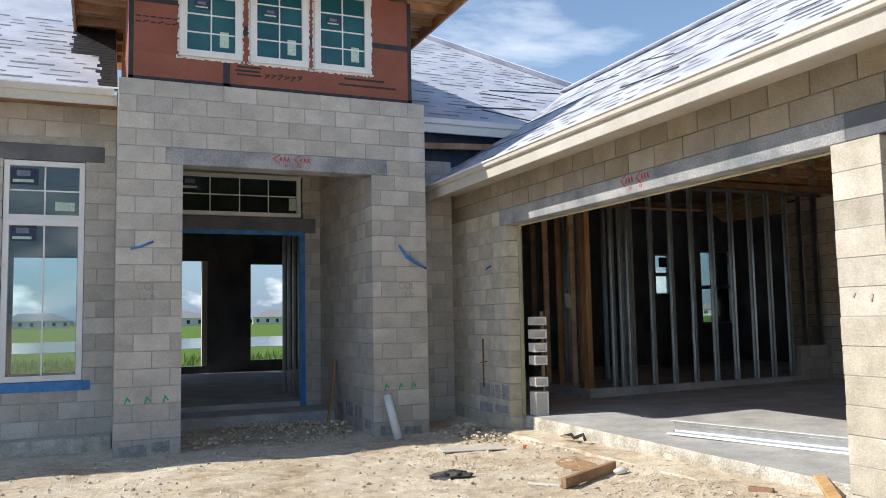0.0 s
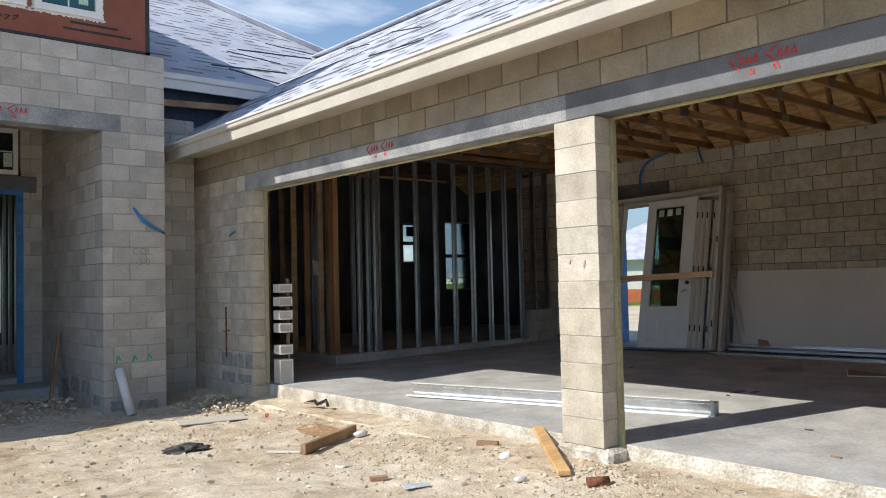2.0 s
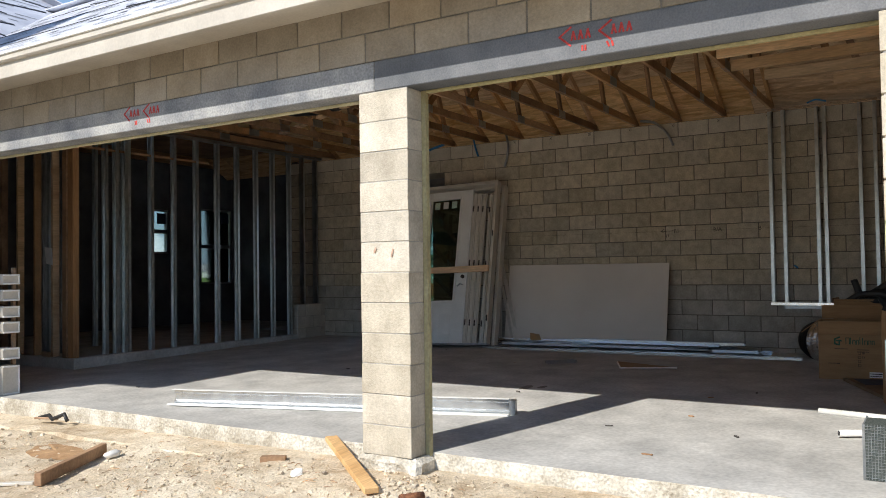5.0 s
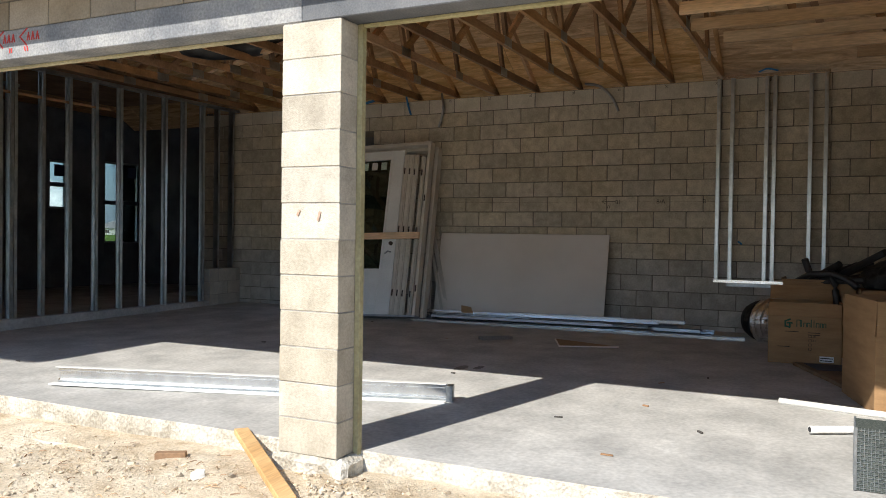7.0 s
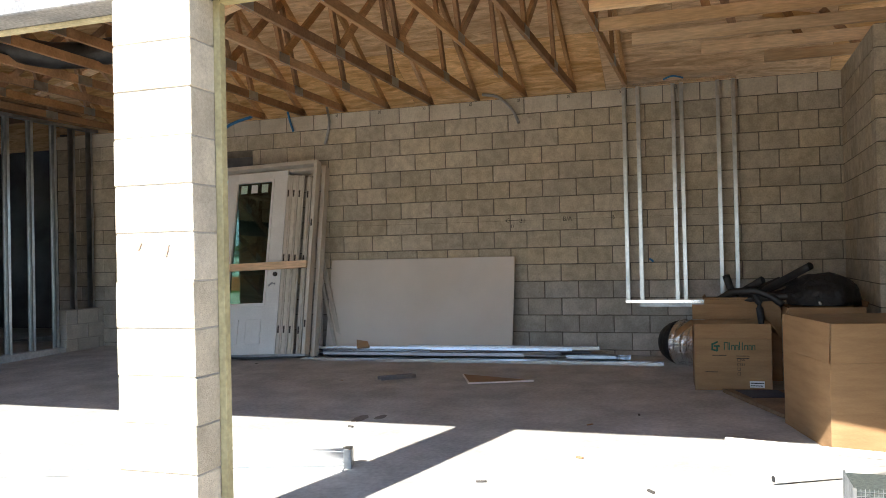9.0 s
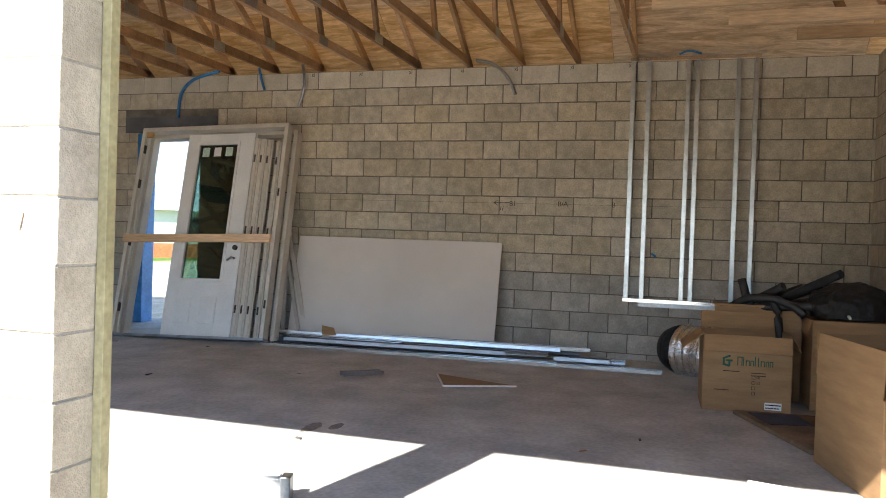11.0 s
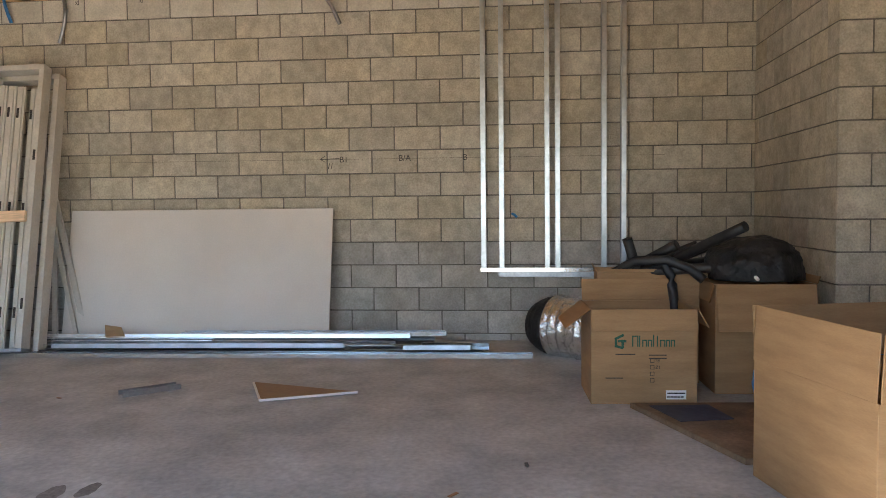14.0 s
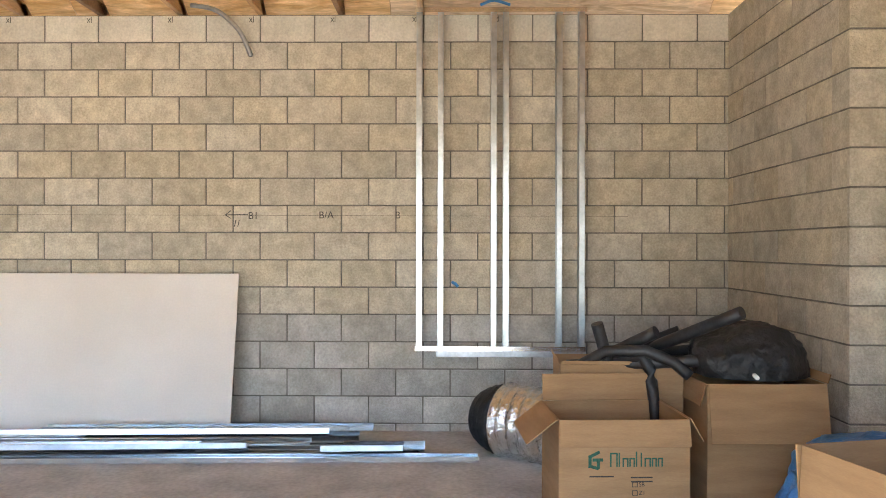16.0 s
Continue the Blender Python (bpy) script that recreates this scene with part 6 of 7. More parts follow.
    prof = [(0.0, 0.0), (0.09, 0.0), (0.09, 0.004), (0.004 + 0.05, 0.006), (0.054, 0.030), (0.035, 0.04), (0.035, 0.098), (0.05, 0.105), (0.05, 0.128), (0.085, 0.130), (0.085, 0.134), (0.046, 0.134), (0.046, 0.108), (0.031, 0.1), (0.031, 0.038), (0.05, 0.028), (0.05, 0.004), (0, 0.004)]
    n = len(prof)
    va = [bm.verts.new((0, -p[0] + 0.09, p[1])) for p in prof]
    vb = [bm.verts.new((L, -p[0] + 0.09, p[1])) for p in prof]
    for i in range(n):
        bm.faces.new((va[i], va[(i + 1) % n], vb[(i + 1) % n], vb[i]))
    bm.faces.new(va)
    bm.faces.new(list(reversed(vb)))
    bmesh.ops.recalc_face_normals(bm, faces=bm.faces)
    part("channel", bm, STEEL, root)
    part("top_flange", box(0, -0.008, 0.1345, L, 0.05, 0.139), WHITE, root, "white top edge")
    part("bottom_flange", box(-0.02, -0.055, 0.002, L, 0.0, 0.016), WHITE, root, "white bottom edge")
    part("end_cap", box(L, 0.0, 0.0, L + 0.05, 0.09, 0.125, 0.004), STEEL_DULL, root, "grey end bracket")
    a, bb = Vector((5.42, 6.86)), Vector((6.33, 3.84))
    d = bb - a
    root.matrix_basis = Matrix.Translation((a.x, a.y, z(5.6) + 0.006)) @ Matrix.Rotation(math.atan2(d.y, d.x), 4, "Z")
    # stains on the slab
    st = bpy.data.objects["floor"]
    for cx, cy, rx, ry, sd in ((7.66, 4.34, 0.13, 0.05, 1), (7.74, 4.2, 0.09, 0.04, 4)):
        bm = bmesh.new()
        vs = [bm.verts.new((cx + rx * math.cos(t) * (1 + 0.3 * noise.noise((math.cos(t) * 2, math.sin(t) * 2, sd))), cy + ry * math.sin(t) * (1 + 0.4 * noise.noise((math.cos(t) * 2, math.sin(t) * 2, sd + 5))), 0)) for t in (2 * math.pi * k / 28 for k in range(28))]
        for v in vs:
            v.co.z = z(v.co.x) + 0.0015
        bm.faces.new(vs)
        part("stain", bm, STAIN, st, "dark damp stain")
    rng = random.Random(21)
    for i in range(15):
        x, y = rng.uniform(5.4, 10.2), rng.uniform(1.8, 8.6)
        c = tagged(new("chip"), "small dark chip of debris on the slab", "debris", "debris on the slab")
        part("piece", box(-rng.uniform(0.01, 0.04), -0.008, 0, rng.uniform(0.01, 0.04), 0.008, rng.uniform(0.004, 0.012), 0.001), (PENCIL, LUMBER_DARK, PENCIL)[i % 3], c)
        c.matrix_basis = pose(x, y, z(x) + 0.002, 0, 0, rng.uniform(0, 180))


GRUBBY = surface("grubby_board", (0.15, 0.10, 0.06), (0.27, 0.185, 0.115), scale=4, fine=50, rough=0.85, bump=0.2, grain=0.15)
STAIN = surface("damp_stain", (0.16, 0.145, 0.13), (0.25, 0.23, 0.21), scale=6, fine=50, rough=0.8, bump=0.1)
floor_bits()


def wires():
    def run(name, label, pts, r, mat):
        P = [Vector(p) for p in pts]
        fine = []
        for k in range(len(P) - 1):
            p0, p1, p2, p3 = P[max(k - 1, 0)], P[k], P[k + 1], P[min(k + 2, len(P) - 1)]
            for j in range(8):
                t = j / 8
                fine.append(0.5 * ((2 * p1) + (p2 - p0) * t + (2 * p0 - 5 * p1 + 4 * p2 - p3) * t * t + (3 * p1 - p0 - 3 * p2 + p3) * t ** 3))
        fine.append(P[-1])
        root = tagged(new(name), label, "conduit")
        part("tube", tube_mesh(fine, r, 8), mat, root)
    x = BX - 0.03
    run("blue_conduit", "curved blue flexible conduit hanging from the roof framing", [(x, 7.6, 3.40), (x - 0.02, 7.95, 3.30), (x - 0.03, 8.12, 3.12), (x - 0.03, 8.15, 2.83)], 0.02, BLUE)
    run("blue_conduit", "short blue flexible conduit over the block wall", [(x, 7.05, 3.42), (x - 0.03, 7.0, 3.28), (x - 0.02, 6.96, 3.15)], 0.015, BLUE)
    run("grey_conduit", "grey flexible conduit drooping over the block wall", [(x, 6.47, 3.44), (x - 0.04, 6.42, 3.25), (x - 0.03, 6.45, 3.08), (x - 0.02, 6.5, 2.95)], 0.018, STEEL_DULL)
    run("grey_conduit", "grey flexible conduit curving down the block wall", [(x, 4.35, 3.42), (x - 0.03, 4.15, 3.37), (x - 0.05, 3.98, 3.22), (x - 0.04, 3.89, 3.03)], 0.018, STEEL_DULL)
    run("blue_conduit", "blue conduit end above the hanging stud frame", [(x - 0.05, 2.2, 3.40), (x - 0.06, 2.1, 3.43), (x - 0.05, 1.98, 3.40)], 0.011, BLUE)
    run("blue_tie", "small blue plastic tie on the block wall", [(BX - 0.002, 2.40, 1.36), (BX - 0.03, 2.38, 1.35), (BX - 0.04, 2.36, 1.33)], 0.012, BLUE)


wires()


FAINT = surface("faint_chalk", (0.29, 0.272, 0.242), (0.36, 0.336, 0.30), scale=20, fine=80, rough=0.95, bump=0.03)


def wall_notes():
    W = FACE_W
    for txt, y, z in (("B1", 3.93, 1.83), ("B/A", 3.40, 1.835), ("B", 2.83, 1.835)):
        lettering(txt, 0.075, Matrix.Translation((BX - 0.003, y, z)) @ W, PENCIL, back)
    strokes([(0, 0, 0.17, 0.005), (0, 0, 0.04, 0.03), (0, 0, 0.04, -0.025), (0.08, -0.04, 0.07, -0.085), (0.105, -0.04, 0.095, -0.085)], 0.006, Matrix.Translation((BX - 0.003, 4.10, 1.86)) @ W, PENCIL, back, "pencil_mark", "hand-drawn arrow and strokes")
    strokes([(0, 0, 5.5, -0.01)], 0.002, Matrix.Translation((BX - 0.003, 6.6, 1.862)) @ W, PENCIL, back, "pencil_mark", "thin level line", 0.003)
    tick = []
    for k in range(8):
        tick += [(0.61 * k, 0, 0.61 * k, 0.04), (0.61 * k - 0.03, 0.0, 0.61 * k - 0.01, 0.03), (0.61 * k - 0.01, 0.0, 0.61 * k - 0.03, 0.03)]
    strokes(tick, 0.005, Matrix.Translation((BX - 0.003, 6.33, 3.30)) @ W, PENCIL, back, "pencil_mark", "truss marks along the wall top")
    S = FACE_S
    por = bpy.data.objects["wall_portal"]
    for x in (0.36, 3.62):
        lettering("COL", 0.12, Matrix.Translation((x, PY - 0.003, 1.79)) @ S, FAINT, por)
        lettering("13-0", 0.11, Matrix.Translation((x + 0.02, PY - 0.003, 1.66)) @ S, FAINT, por)
    for x in (0.26, 0.48, 0.68, 3.42, 3.62, 3.8):
        strokes([(0, 0, 0.02, 0.07), (0.02, 0.07, 0.05, 0.03)], 0.02, Matrix.Translation((x, PY - 0.003, 0.47)) @ S, GREEN_SPRAY, por, "spray_mark", "green spray dots")

    rng = random.Random(17)

    def smear(w, h, m, parent):
        pts = []
        for q in range(28):
            f = q / 28 * 4
            k, u = int(f), f % 1
            x, y = ((u * w, 0), (w, u * h), (w - u * w, h), (0, h - u * h))[k]
            pts.append((x + rng.uniform(-0.012, 0.012), y + rng.uniform(-0.012, 0.012)))
        bm = bmesh.new()
        low = [bm.verts.new(m @ Vector((x, y, 0.001))) for x, y in pts]
        top = [bm.verts.new(m @ Vector((x, y, 0.0035))) for x, y in pts]
        bm.faces.new(top)
        for q in range(28):
            bm.faces.new((low[q], low[(q + 1) % 28], top[(q + 1) % 28], top[q]))
        part("damp_patch", bm, DAMP, parent, "dark damp mortar smear")
    W = Matrix(((0, 0, -1, 0), (-1, 0, 0, 0), (0, 1, 0, 0), (0, 0, 0, 1)))
    zc = Z_COL + COURSE
    for y, z, w, h in ((10.06, zc, 0.30, 0.17), (9.72, zc + 0.01, 0.10, 0.15), (9.58, zc, 0.13, 0.17), (9.39, zc, 0.17, 0.18), (10.05, zc - COURSE, 0.36, 0.12), (9.6, zc - COURSE + 0.02, 0.36, 0.1)):
        smear(w, h, Matrix.Translation((FX, y, z)) @ W, front)
    for x, z, w, h in ((0.2, -0.14, 0.3, 0.13), (0.55, -0.1, 0.2, 0.12), (3.36, -0.12, 0.2, 0.13), (3.68, -0.12, 0.25, 0.1)):
        smear(w, h, Matrix.Translation((x, PY, z)) @ S, por)
    for y, z, w, h in ((10.95, 0.06, 0.3, 0.16), (11.4, 0.04, 0.34, 0.19), (11.85, 0.02, 0.3, 0.16), (10.5, -0.05, 0.25, 0.12)):
        smear(w, h, Matrix.Translation((3.269, y, z)) @ W, por)


DAMP = surface("damp_mortar", (0.23, 0.225, 0.215), (0.38, 0.37, 0.345), scale=9, fine=70, rough=0.9, bump=0.4)
wall_notes()


# ---- outside clutter ----
def gz(x, y):
    return ground_height(x, y)


def shard(rng, n, a, b, c):
    """Angular broken piece: the hull of a few points in an ellipsoid."""
    bm = bmesh.new()
    for i in range(n):
        v = Vector((rng.gauss(0, 1), rng.gauss(0, 1), rng.gauss(0, 1))).normalized() * rng.uniform(0.7, 1.0)
        bm.verts.new((v.x * a, v.y * b, v.z * c))
    r = bmesh.ops.convex_hull(bm, input=bm.verts)
    bmesh.ops.delete(bm, geom=[g for g in set(r["geom_interior"]) | set(r["geom_unused"]) if isinstance(g, bmesh.types.BMVert)], context="VERTS")
    return bm


def clutter():
    def stick(name, label, cat, a, b, w, h, mat, lift=0.0, up=(0, 0, 1)):
        root = tagged(new(name), label, cat)
        part("board", beam(a, b, w, h, up=up, chamfer=0.004), mat, root)
    stick("timber_plank", "yellow timber plank propped from the ground on the slab edge", "plank", (4.27, 3.70, gz(4.27, 3.7) + 0.03), (4.98, 4.60, 0.15), 0.09, 0.038, LUMBER)
    stick("timber_beam", "weathered brown timber offcut lying on the sand", "plank", (3.60, 6.0, gz(3.6, 6) + 0.05), (4.42, 6.45, gz(4.42, 6.45) + 0.035), 0.05, 0.085, LUMBER_DARK)
    stick("timber_offcut", "short brown timber offcut on the rubble", "plank", (4.62, 4.95, 0.03), (4.72, 4.80, 0.03), 0.06, 0.05, LUMBER_DARK)
    stick("yellow_strip", "pale yellow strip lying on the sand", "strip", (3.46, 6.36, gz(3.46, 6.36) + 0.012), (3.64, 6.10, gz(3.64, 6.1) + 0.012), 0.05, 0.02, CREAM)
    stick("flat_board", "pale flat board half sunk in the dirt", "board", (3.5, 8.45, gz(3.5, 8.45) + 0.012), (4.2, 8.28, gz(4.2, 8.28) + 0.016), 0.30, 0.014, CREAM)
    stick("metal_offcut", "small blue-grey metal offcut on the sand", "metal", (3.45, 4.42, gz(3.45, 4.4) + 0.012), (3.62, 4.36, gz(3.6, 4.4) + 0.014), 0.10, 0.008, PALE_SHEET)
    stick("leaning_board", "dark board leaning inside the entry", "board", (2.95, 11.2, -0.1), (3.24, 11.9, 0.75), 0.14, 0.03, LUMBER_DARK, up=(1, 0, 0))
    p = tagged(new("pvc_offcut"), "white PVC offcut leaning against the portal", "pipe")
    part("tube", tube_mesh([(3.49, 9.78, gz(3.5, 9.8)), (3.43, 10.03, 0.40)], 0.055, 16), PVC, p)
    g = tagged(new("brown_can"), "rusty brown can lying in the dirt by the column", "can")
    part("can", tube_mesh([(4.22, 3.46, gz(4.2, 3.46) + 0.045), (4.34, 3.38, gz(4.3, 3.4) + 0.03)], 0.03, 14), RUST, g)
    lump("black_plastic", "crumpled dusty black plastic on the sand", "plastic", DUSTY, (3.03, 7.03, gz(3.03, 7.03) + 0.005), (0.17, 0.10, 0.045), 5, 0.75, 4)
    lump("water_bottle", "crushed clear plastic bottle on the dirt", "bottle", PVC, (4.35, 6.25, gz(4.35, 6.25) + 0.03), (0.07, 0.04, 0.03), 15, 0.2, 3)
    lump("water_bottle", "crushed clear plastic bottle on the sand", "bottle", PVC, (4.05, 3.9, gz(4.05, 3.9) + 0.02), (0.055, 0.025, 0.02), 16, 0.2, 3)
    rb = tagged(new("rebar"), "rusty rebar dowel fixed upright to the block wall", "rebar")
    part("rod", tube_mesh([(FX - 0.012, 9.91, 0.45), (FX - 0.012, 9.91, 1.10)], 0.010, 8), RUST, rb)
    part("tie", tube_mesh([(FX - 0.014, 9.99, 0.78), (FX - 0.014, 9.80, 0.80)], 0.008, 8), RUST, rb)
    for pts in ([(0.30, PY - 0.006, 2.27), (0.42, PY - 0.012, 2.30), (0.55, PY - 0.006, 2.36)], [(3.64, PY - 0.006, 2.37), (3.72, PY - 0.03, 2.25), (3.86, PY - 0.04, 2.14), (4.03, PY - 0.006, 2.06)], [(3.66, PY - 0.006, 2.34), (3.74, PY - 0.03, 2.2), (3.92, PY - 0.03, 2.10)]):
        s = tagged(new("blue_strap"), "blue plastic strap stuck out of the block joints", "strap", "blue straps")
        part("strap", tube_mesh(pts, 0.014, 8), BLUE, s)
    s = tagged(new("blue_strap"), "blue plastic strap end on the garage wall", "strap", "blue straps")
    part("strap", tube_mesh([(FX - 0.004, 9.78, 2.03), (FX - 0.02, 9.70, 2.05), (FX - 0.006, 9.62, 2.07)], 0.012, 8), BLUE, s)
    for i, (x, y, s) in enumerate(((3.77, 4.17, 0.06), (3.9, 3.95, 0.05), (4.5, 3.55, 0.06), (4.35, 3.85, 0.045), (2.8, 3.7, 0.05), (4.55, 5.3, 0.05), (3.3, 5.1, 0.045), (2.6, 5.6, 0.05))):
        rk = tagged(new("rock"), "pale angular lump of broken concrete on the sand", "rock", "lumps of broken concrete")
        part("body", shard(random.Random(i + 30), 16, s * 0.8, s * 0.55, s * 0.35), STONE, rk)
        rk.location = (x, y, gz(x, y) + s * 0.1)


clutter()


def rubble():
    rng = random.Random(8)
    base = []
    for s in range(6):
        bm = shard(rng, 12, 1.0, rng.uniform(0.5, 0.9), rng.uniform(0.35, 0.6))
        bm.verts.index_update()
        base.append(([v.co.copy() for v in bm.verts], [tuple(v.index for v in f.verts) for f in bm.faces]))
        bm.free()
    V, F = [], []

    def put(x, y, r, z=None):
        vs, fs = base[rng.randrange(6)]
        a = rng.uniform(0, 6.28)
        ca, sa = math.cos(a), math.sin(a)
        zz = gz(x, y) if z is None else z
        n = len(V)
        V.extend((x + r * (v.x * ca - v.y * sa), y + r * (v.x * sa + v.y * ca), zz + r * (v.z + 0.25)) for v in vs)
        F.extend(tuple(n + i for i in f) for f in fs)
    for i in range(10000):
        x, y = rng.uniform(-1.5, 4.85), rng.uniform(1.2, 10.0)
        dense = 0.35 + 0.65 * max(0, noise.noise((x * 0.8, y * 0.8, 2.0))) + 0.5 * max(0, (x - 3.0) / 2)
        if rng.random() < dense:
            put(x, y, rng.choice((0.005, 0.006, 0.007, 0.009, 0.011, 0.014, 0.02, 0.028)) * rng.uniform(0.7, 1.2))
    for cx, cy, sx, sy, n, r in ((4.35, 9.6, 0.35, 0.4, 220, 0.035), (4.3, 8.9, 0.3, 0.25, 120, 0.03), (2.2, 11.2, 0.9, 0.7, 420, 0.035), (3.0, 11.0, 0.25, 0.6, 140, 0.04), (1.2, 10.5, 0.25, 0.3, 60, 0.04), (4.5, 3.6, 0.2, 0.35, 160, 0.018), (4.45, 5.4, 0.2, 1.1, 260, 0.014), (2.4, 10.3, 0.8, 0.2, 100, 0.025), (3.9, 5.2, 0.5, 0.9, 700, 0.011), (3.4, 7.6, 0.5, 0.7, 500, 0.012), (4.1, 3.2, 0.5, 0.5, 400, 0.012), (4.2, 9.0, 0.4, 0.5, 400, 0.016)):
        for k in range(n):
            x, y = rng.gauss(cx, sx * 0.6), rng.gauss(cy, sy * 0.6)
            if y > 10.1 and not 0.95 < x < 3.2:
                continue
            h = 0.12 * math.exp(-((x - cx) / sx) ** 2 - ((y - cy) / sy) ** 2) if r > 0.026 else 0.0
            put(x, min(y, 11.95), r * rng.uniform(0.3, 1.3), gz(x, y) + h * rng.random())
    me = bpy.data.meshes.new("rubble")
    me.from_pydata(V, [], F)
    me.materials.append(STONE)
    ob = new("rubble", me)
    tagged(ob, "scattered grey and tan rubble and pebbles on the sand", "rubble", kind="stuff")


rubble()


def splinters():
    rng = random.Random(21)
    V, F = [], []
    for i in range(300):
        near = rng.random() < 0.55
        x, y = (rng.gauss(4.3, 0.35), rng.gauss(5.0, 1.5)) if near else (rng.uniform(0.5, 4.6), rng.uniform(2.0, 9.0))
        if x > 4.92:
            continue
        l, w = rng.uniform(0.02, 0.075), rng.uniform(0.0015, 0.004)
        a = rng.uniform(0, 3.14)
        ux, uy = math.cos(a), math.sin(a)
        n = len(V)
        bow = rng.uniform(0, 0.012)
        for k in range(4):
            u = (k / 3 - 0.5) * l
            z = gz(x + ux * u, y + uy * u) + 0.003 + bow * (1 - (2 * k / 3 - 1) ** 2)
            if x > 4.6:
                z = max(z, 0.03)
            px, py = x + ux * u, y + uy * u
            V += [(px - uy * w, py + ux * w, z), (px + uy * w, py - ux * w, z), (px, py, z + 0.004)]
        for k in range(3):
            o = n + 3 * k
            F += [(o, o + 3, o + 5, o + 2), (o + 1, o + 2, o + 5, o + 4), (o, o + 1, o + 4, o + 3)]
        F += [(n, n + 2, n + 1), (n + 9, n + 10, n + 11)]
    me = bpy.data.meshes.new("wood_splinters")
    me.from_pydata(V, [], F)
    me.materials.append(SPLINTER)
    tagged(new("wood_splinters", me), "small brown wood splinters and twigs scattered on the sand", "splinters", kind="stuff")


SPLINTER = surface("splinter_wood", (0.26, 0.14, 0.07), (0.58, 0.42, 0.26), scale=8, fine=50, rough=0.85, bump=0.2, vary=0.45, grain=0.15)
splinters()


def stains_and_scraps():
    rng = random.Random(4)
    g = tagged(new("sand_stain"), "patch of rust-orange sand beside the timber offcut", "stain")
    bm = bmesh.new()
    ring = []
    for k in range(40):
        a = k / 40 * 6.2832
        r = 1 + 0.25 * noise.noise((math.cos(a) * 1.5, math.sin(a) * 1.5, 3))
        x, y = 4.28 + 0.17 * r * math.cos(a), 6.85 + 0.30 * r * math.sin(a)
        ring.append(bm.verts.new((x, y, gz(x, y) + 0.006)))
    mid = bm.verts.new((4.28, 6.85, gz(4.28, 6.85) + 0.012))
    for k in range(40):
        bm.faces.new((ring[k], ring[(k + 1) % 40], mid))
    part("stain", bm, RUST_SAND, g)
    d = tagged(new("metal_scrap"), "dark twisted scrap lying on the slab ledge", "scrap")
    part("scrap", tube_mesh([(4.80, 7.95, 0.045), (4.83, 7.84, 0.075), (4.80, 7.74, 0.05), (4.84, 7.62, 0.10), (4.82, 7.55, 0.05)], 0.018, 7), BLACK, d)
    part("sliver", tube_mesh([(4.78, 7.98, 0.045), (4.84, 7.72, 0.05)], 0.012, 6), LUMBER_DARK, d, "brown wooden sliver")
    c = tagged(new("curved_strip"), "white curved plastic strip on the sand", "strip")
    part("strip", tube_mesh([(2.55 + 0.05 * k, 3.55 - 0.03 * k, gz(2.55 + 0.05 * k, 3.55 - 0.03 * k) + 0.012 + 0.003 * k * (8 - k)) for k in range(9)], 0.010, 8), PVC, c)
    w = tagged(new("paper_scrap"), "torn white paper scrap on the sand", "paper")
    part("sheet", shard(rng, 12, 0.10, 0.05, 0.012), WHITE, w)
    w.location = (3.55, 5.35, gz(3.55, 5.35) + 0.012)
    w = tagged(new("paper_scrap"), "crumpled white scrap by the timber plank", "paper")
    part("sheet", shard(rng, 14, 0.08, 0.05, 0.03), WHITE, w)
    w.location = (4.45, 4.45, gz(4.45, 4.45) + 0.02)
    o = tagged(new("orange_cap"), "small orange plastic cap on the dirt", "cap")
    part("cap", shard(rng, 16, 0.035, 0.03, 0.03), ORANGE, o)
    o.location = (4.35, 8.05, gz(4.35, 8.05) + 0.02)
    b = tagged(new("timber_offcut"), "small brown timber chip on the sand", "plank")
    part("board", beam((3.4, 4.75, gz(3.4, 4.75) + 0.02), (3.52, 4.70, gz(3.5, 4.7) + 0.025), 0.05, 0.03, chamfer=0.003), LUMBER_DARK, b)


ORANGE = surface("orange_plastic", (0.55, 0.11, 0.03), (0.65, 0.15, 0.04), scale=8, rough=0.5, bump=0.1)
stains_and_scraps()


# ---- distance ----
def far_house(x, y, w, d, turn, roofmat=None, hgt=3.0):
    root = tagged(new("far_house"), "distant pale single-storey house with a grey hipped roof", "house", "distant houses")
    part("wall", box(-w / 2, -d / 2, 0, w / 2, d / 2, hgt), STUCCO, root)
    bm = bmesh.new()
    e, rr = 0.6, hgt + d * 0.26
    v = [bm.verts.new(c) for c in ((-w / 2 - e, -d / 2 - e, hgt), (w / 2 + e, -d / 2 - e, hgt), (w / 2 + e, d / 2 + e, hgt), (-w / 2 - e, d / 2 + e, hgt), (-w / 2 + d / 2, 0, rr), (w / 2 - d / 2, 0, rr))]
    for f in ((0, 1, 5, 4), (1, 2, 5), (2, 3, 4, 5), (3, 0, 4), (3, 2, 1, 0)):
        bm.faces.new([v[i] for i in f])
    part("roof", bm, roofmat or ROOF_TILE, root, "grey hipped roof")
    n = max(2, int(w / 4))
    for k in range(n):
        xx = -w / 2 + (k + 0.5) * w / n
        win = part("window", box(xx - 0.6, -d / 2 - 0.05, 0.9, xx + 0.6, -d / 2 - 0.01, 2.3), DARK_INK, root, "dark window")
        part("window", box(-w / 2 - 0.05, -1.0, 0.9, -w / 2 - 0.01, 1.0, 2.3), DARK_INK, root, "dark window") if k == 0 else None
    root.matrix_basis = pose(x, y, -0.15, 0, 0, turn)


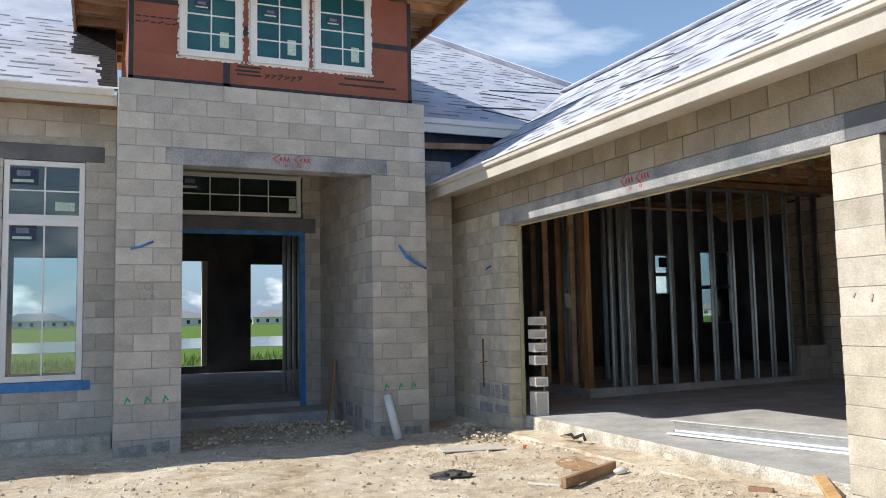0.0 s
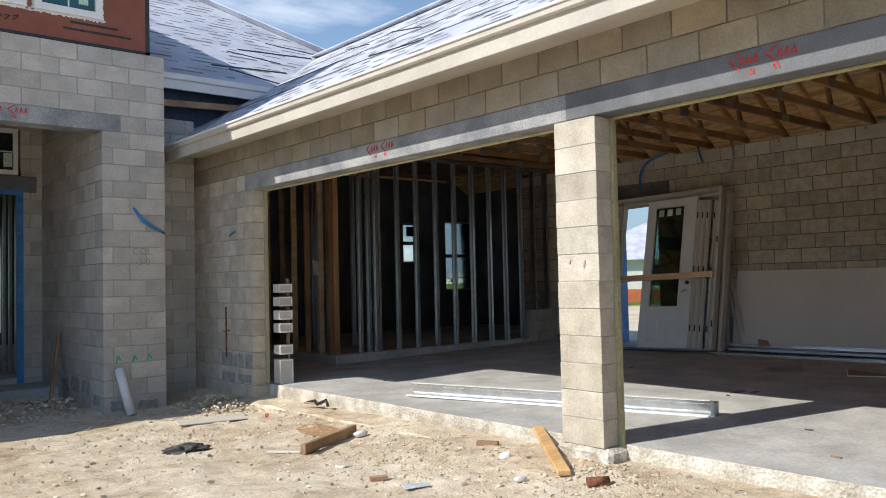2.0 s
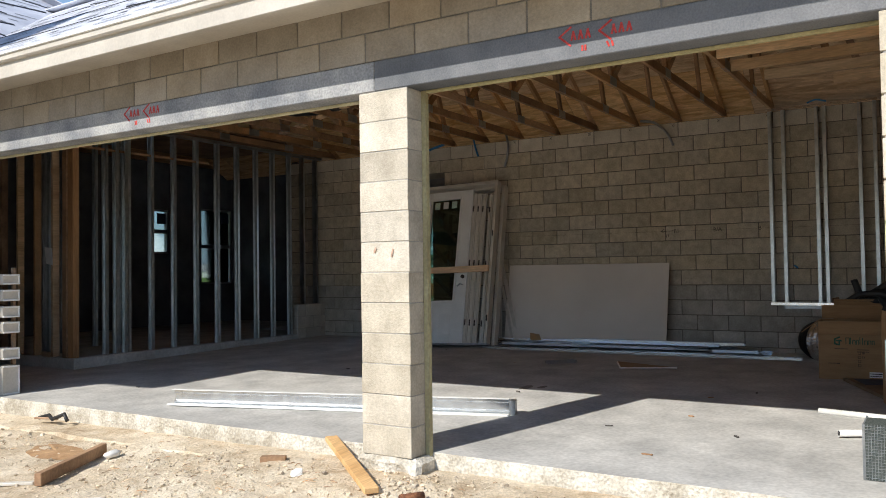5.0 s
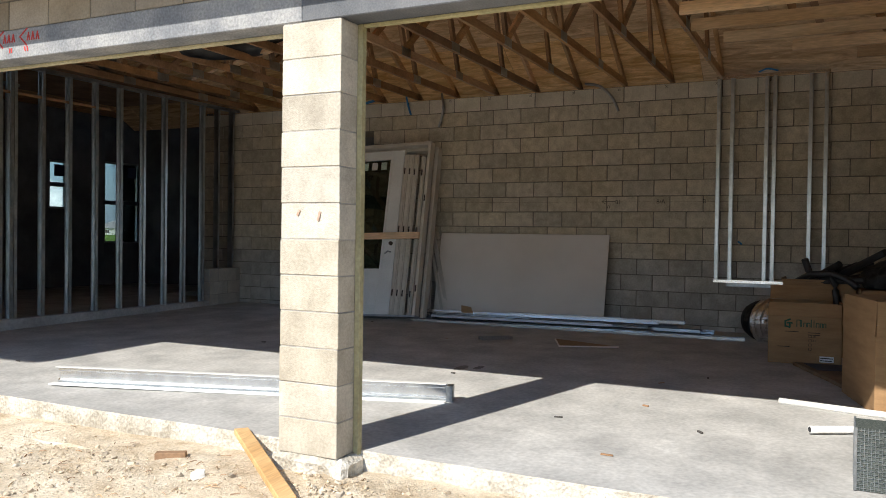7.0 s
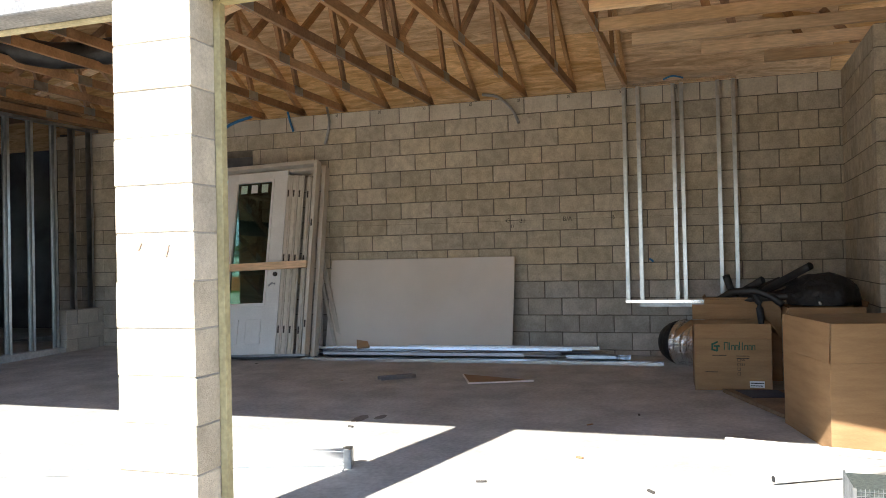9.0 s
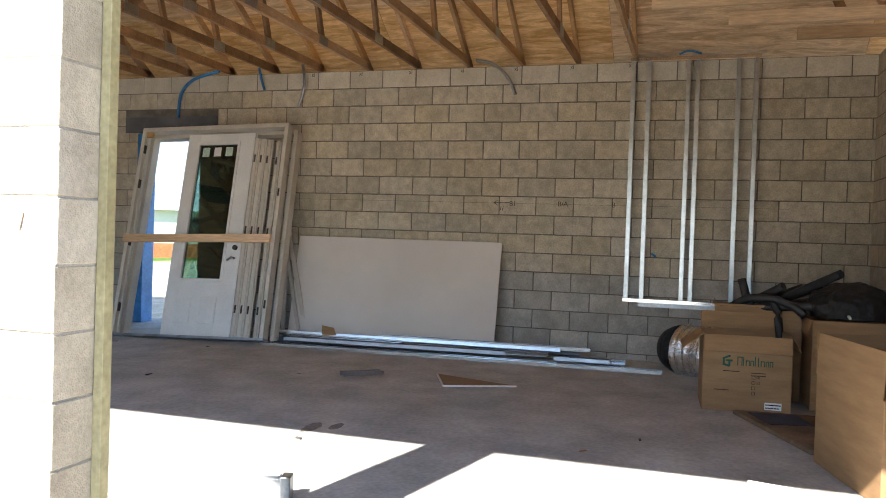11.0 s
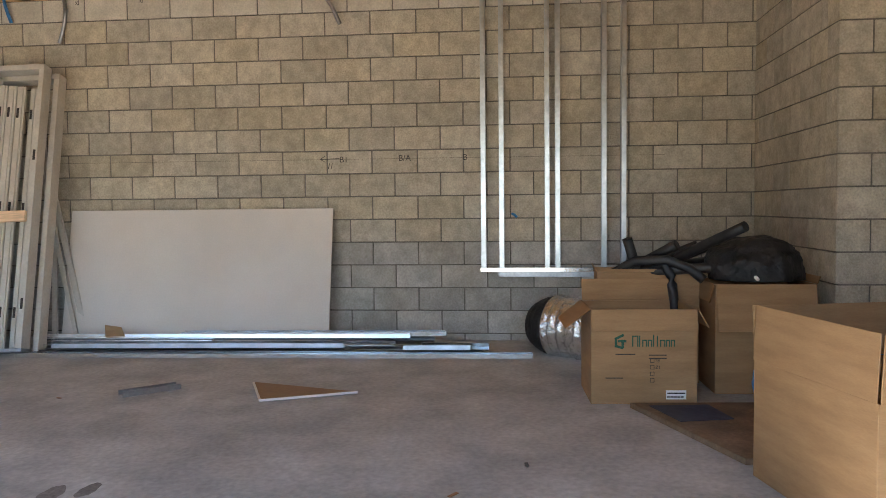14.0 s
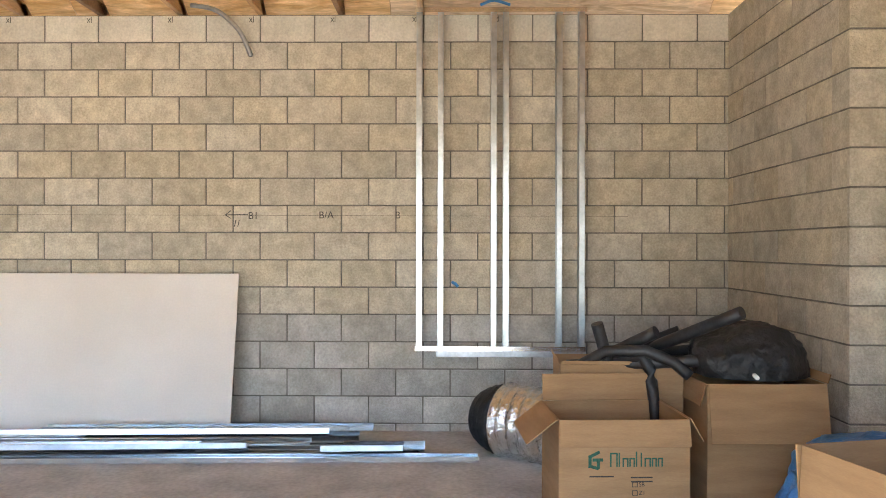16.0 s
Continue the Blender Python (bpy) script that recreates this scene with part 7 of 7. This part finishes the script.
for hx, hy, w, d, turn in ((24, 330, 26, 12, 5), (70, 350, 20, 12, -8), (-24, 360, 24, 12, 10), (46, 420, 22, 12, 0), (268, 300, 22, 14, 20), (-80, 330, 24, 12, 0), (330, 330, 18, 12, 35), (92, 340, 22, 12, 4)):
    far_house(hx, hy, w, d, turn)
far_house(52, 36.5, 12, 11, -52, FELT, 2.7)


def far_stuff():
    tagged(part("pond", box(-120, 48, -0.14, 140, 78, -0.10), WATER), "calm grey pond behind the house", "water", kind="structure")
    rng = random.Random(4)
    V, F = [], []
    for i in range(7000):
        x, y = rng.uniform(-6, 10), 21.6 + rng.random() ** 2 * 14
        h = rng.uniform(0.12, 0.42)
        a = rng.uniform(0, 6.28)
        dx, dy = math.cos(a) * 0.02, math.sin(a) * 0.02
        lx, ly = rng.uniform(-0.12, 0.12), rng.uniform(-0.12, 0.12)
        n = len(V)
        z = gz(x, y) - 0.02
        V += [(x - dx, y - dy, z), (x + dx, y + dy, z), (x + lx, y + ly, z + h)]
        F.append((n, n + 1, n + 2))
    me = bpy.data.meshes.new("grass")
    me.from_pydata(V, [], F)
    me.materials.append(GRASS)
    tagged(new("grass", me), "rough tall grass behind the house", "grass", kind="stuff")
    # far tree line
    V, F = [], []
    for i in range(9000):
        x = rng.uniform(-330, 330)
        y = 560 + rng.uniform(-6, 6)
        top = 3.5 + 3.0 * noise.noise((x * 0.05, 0, 0)) + 2.0 * noise.noise((x * 0.21, 3, 0))
        z = rng.random() * max(1.2, top)
        s = rng.uniform(0.5, 1.3)
        n = len(V)
        V += [(x + rng.uniform(-s, s), y, z + rng.uniform(-s, s)) for k in range(3)]
        F.append((n, n + 1, n + 2))
    for i in range(3500):
        y = rng.uniform(-60, 420)
        x = 520 + rng.uniform(-6, 6)
        top = 3.5 + 3.0 * noise.noise((y * 0.05, 9, 0)) + 2.0 * noise.noise((y * 0.21, 3, 0))
        z = rng.random() * max(1.2, top)
        s = rng.uniform(0.5, 1.3)
        n = len(V)
        V += [(x, y + rng.uniform(-s, s), z + rng.uniform(-s, s)) for k in range(3)]
        F.append((n, n + 1, n + 2))
    me = bpy.data.meshes.new("far_trees")
    me.from_pydata(V, [], F)
    me.materials.append(LEAF)
    tagged(new("far_trees", me), "low distant line of trees", "trees", kind="stuff")
    f = tagged(new("site_fence"), "orange plastic site fence beyond the rear doorway", "fence")
    part("netting", sheet([(34, 27.5, 0.0), (40, 23, 0.0), (40, 23, 0.7), (34, 27.5, 0.7)], 0.02), ORANGE, f)
    m = tagged(new("doorway_membrane"), "blue sealing membrane round the rear doorway", "trim", kind="structure")
    part("strip", box(BX - 0.012, 8.66, 0.2, BX + 0.2, 8.775, 2.64), BLUE, m)


ORANGE = surface("orange_netting", (0.55, 0.14, 0.05), (0.65, 0.2, 0.08), scale=6, fine=30, rough=0.7, bump=0.1)
far_stuff()

lay_blocks()
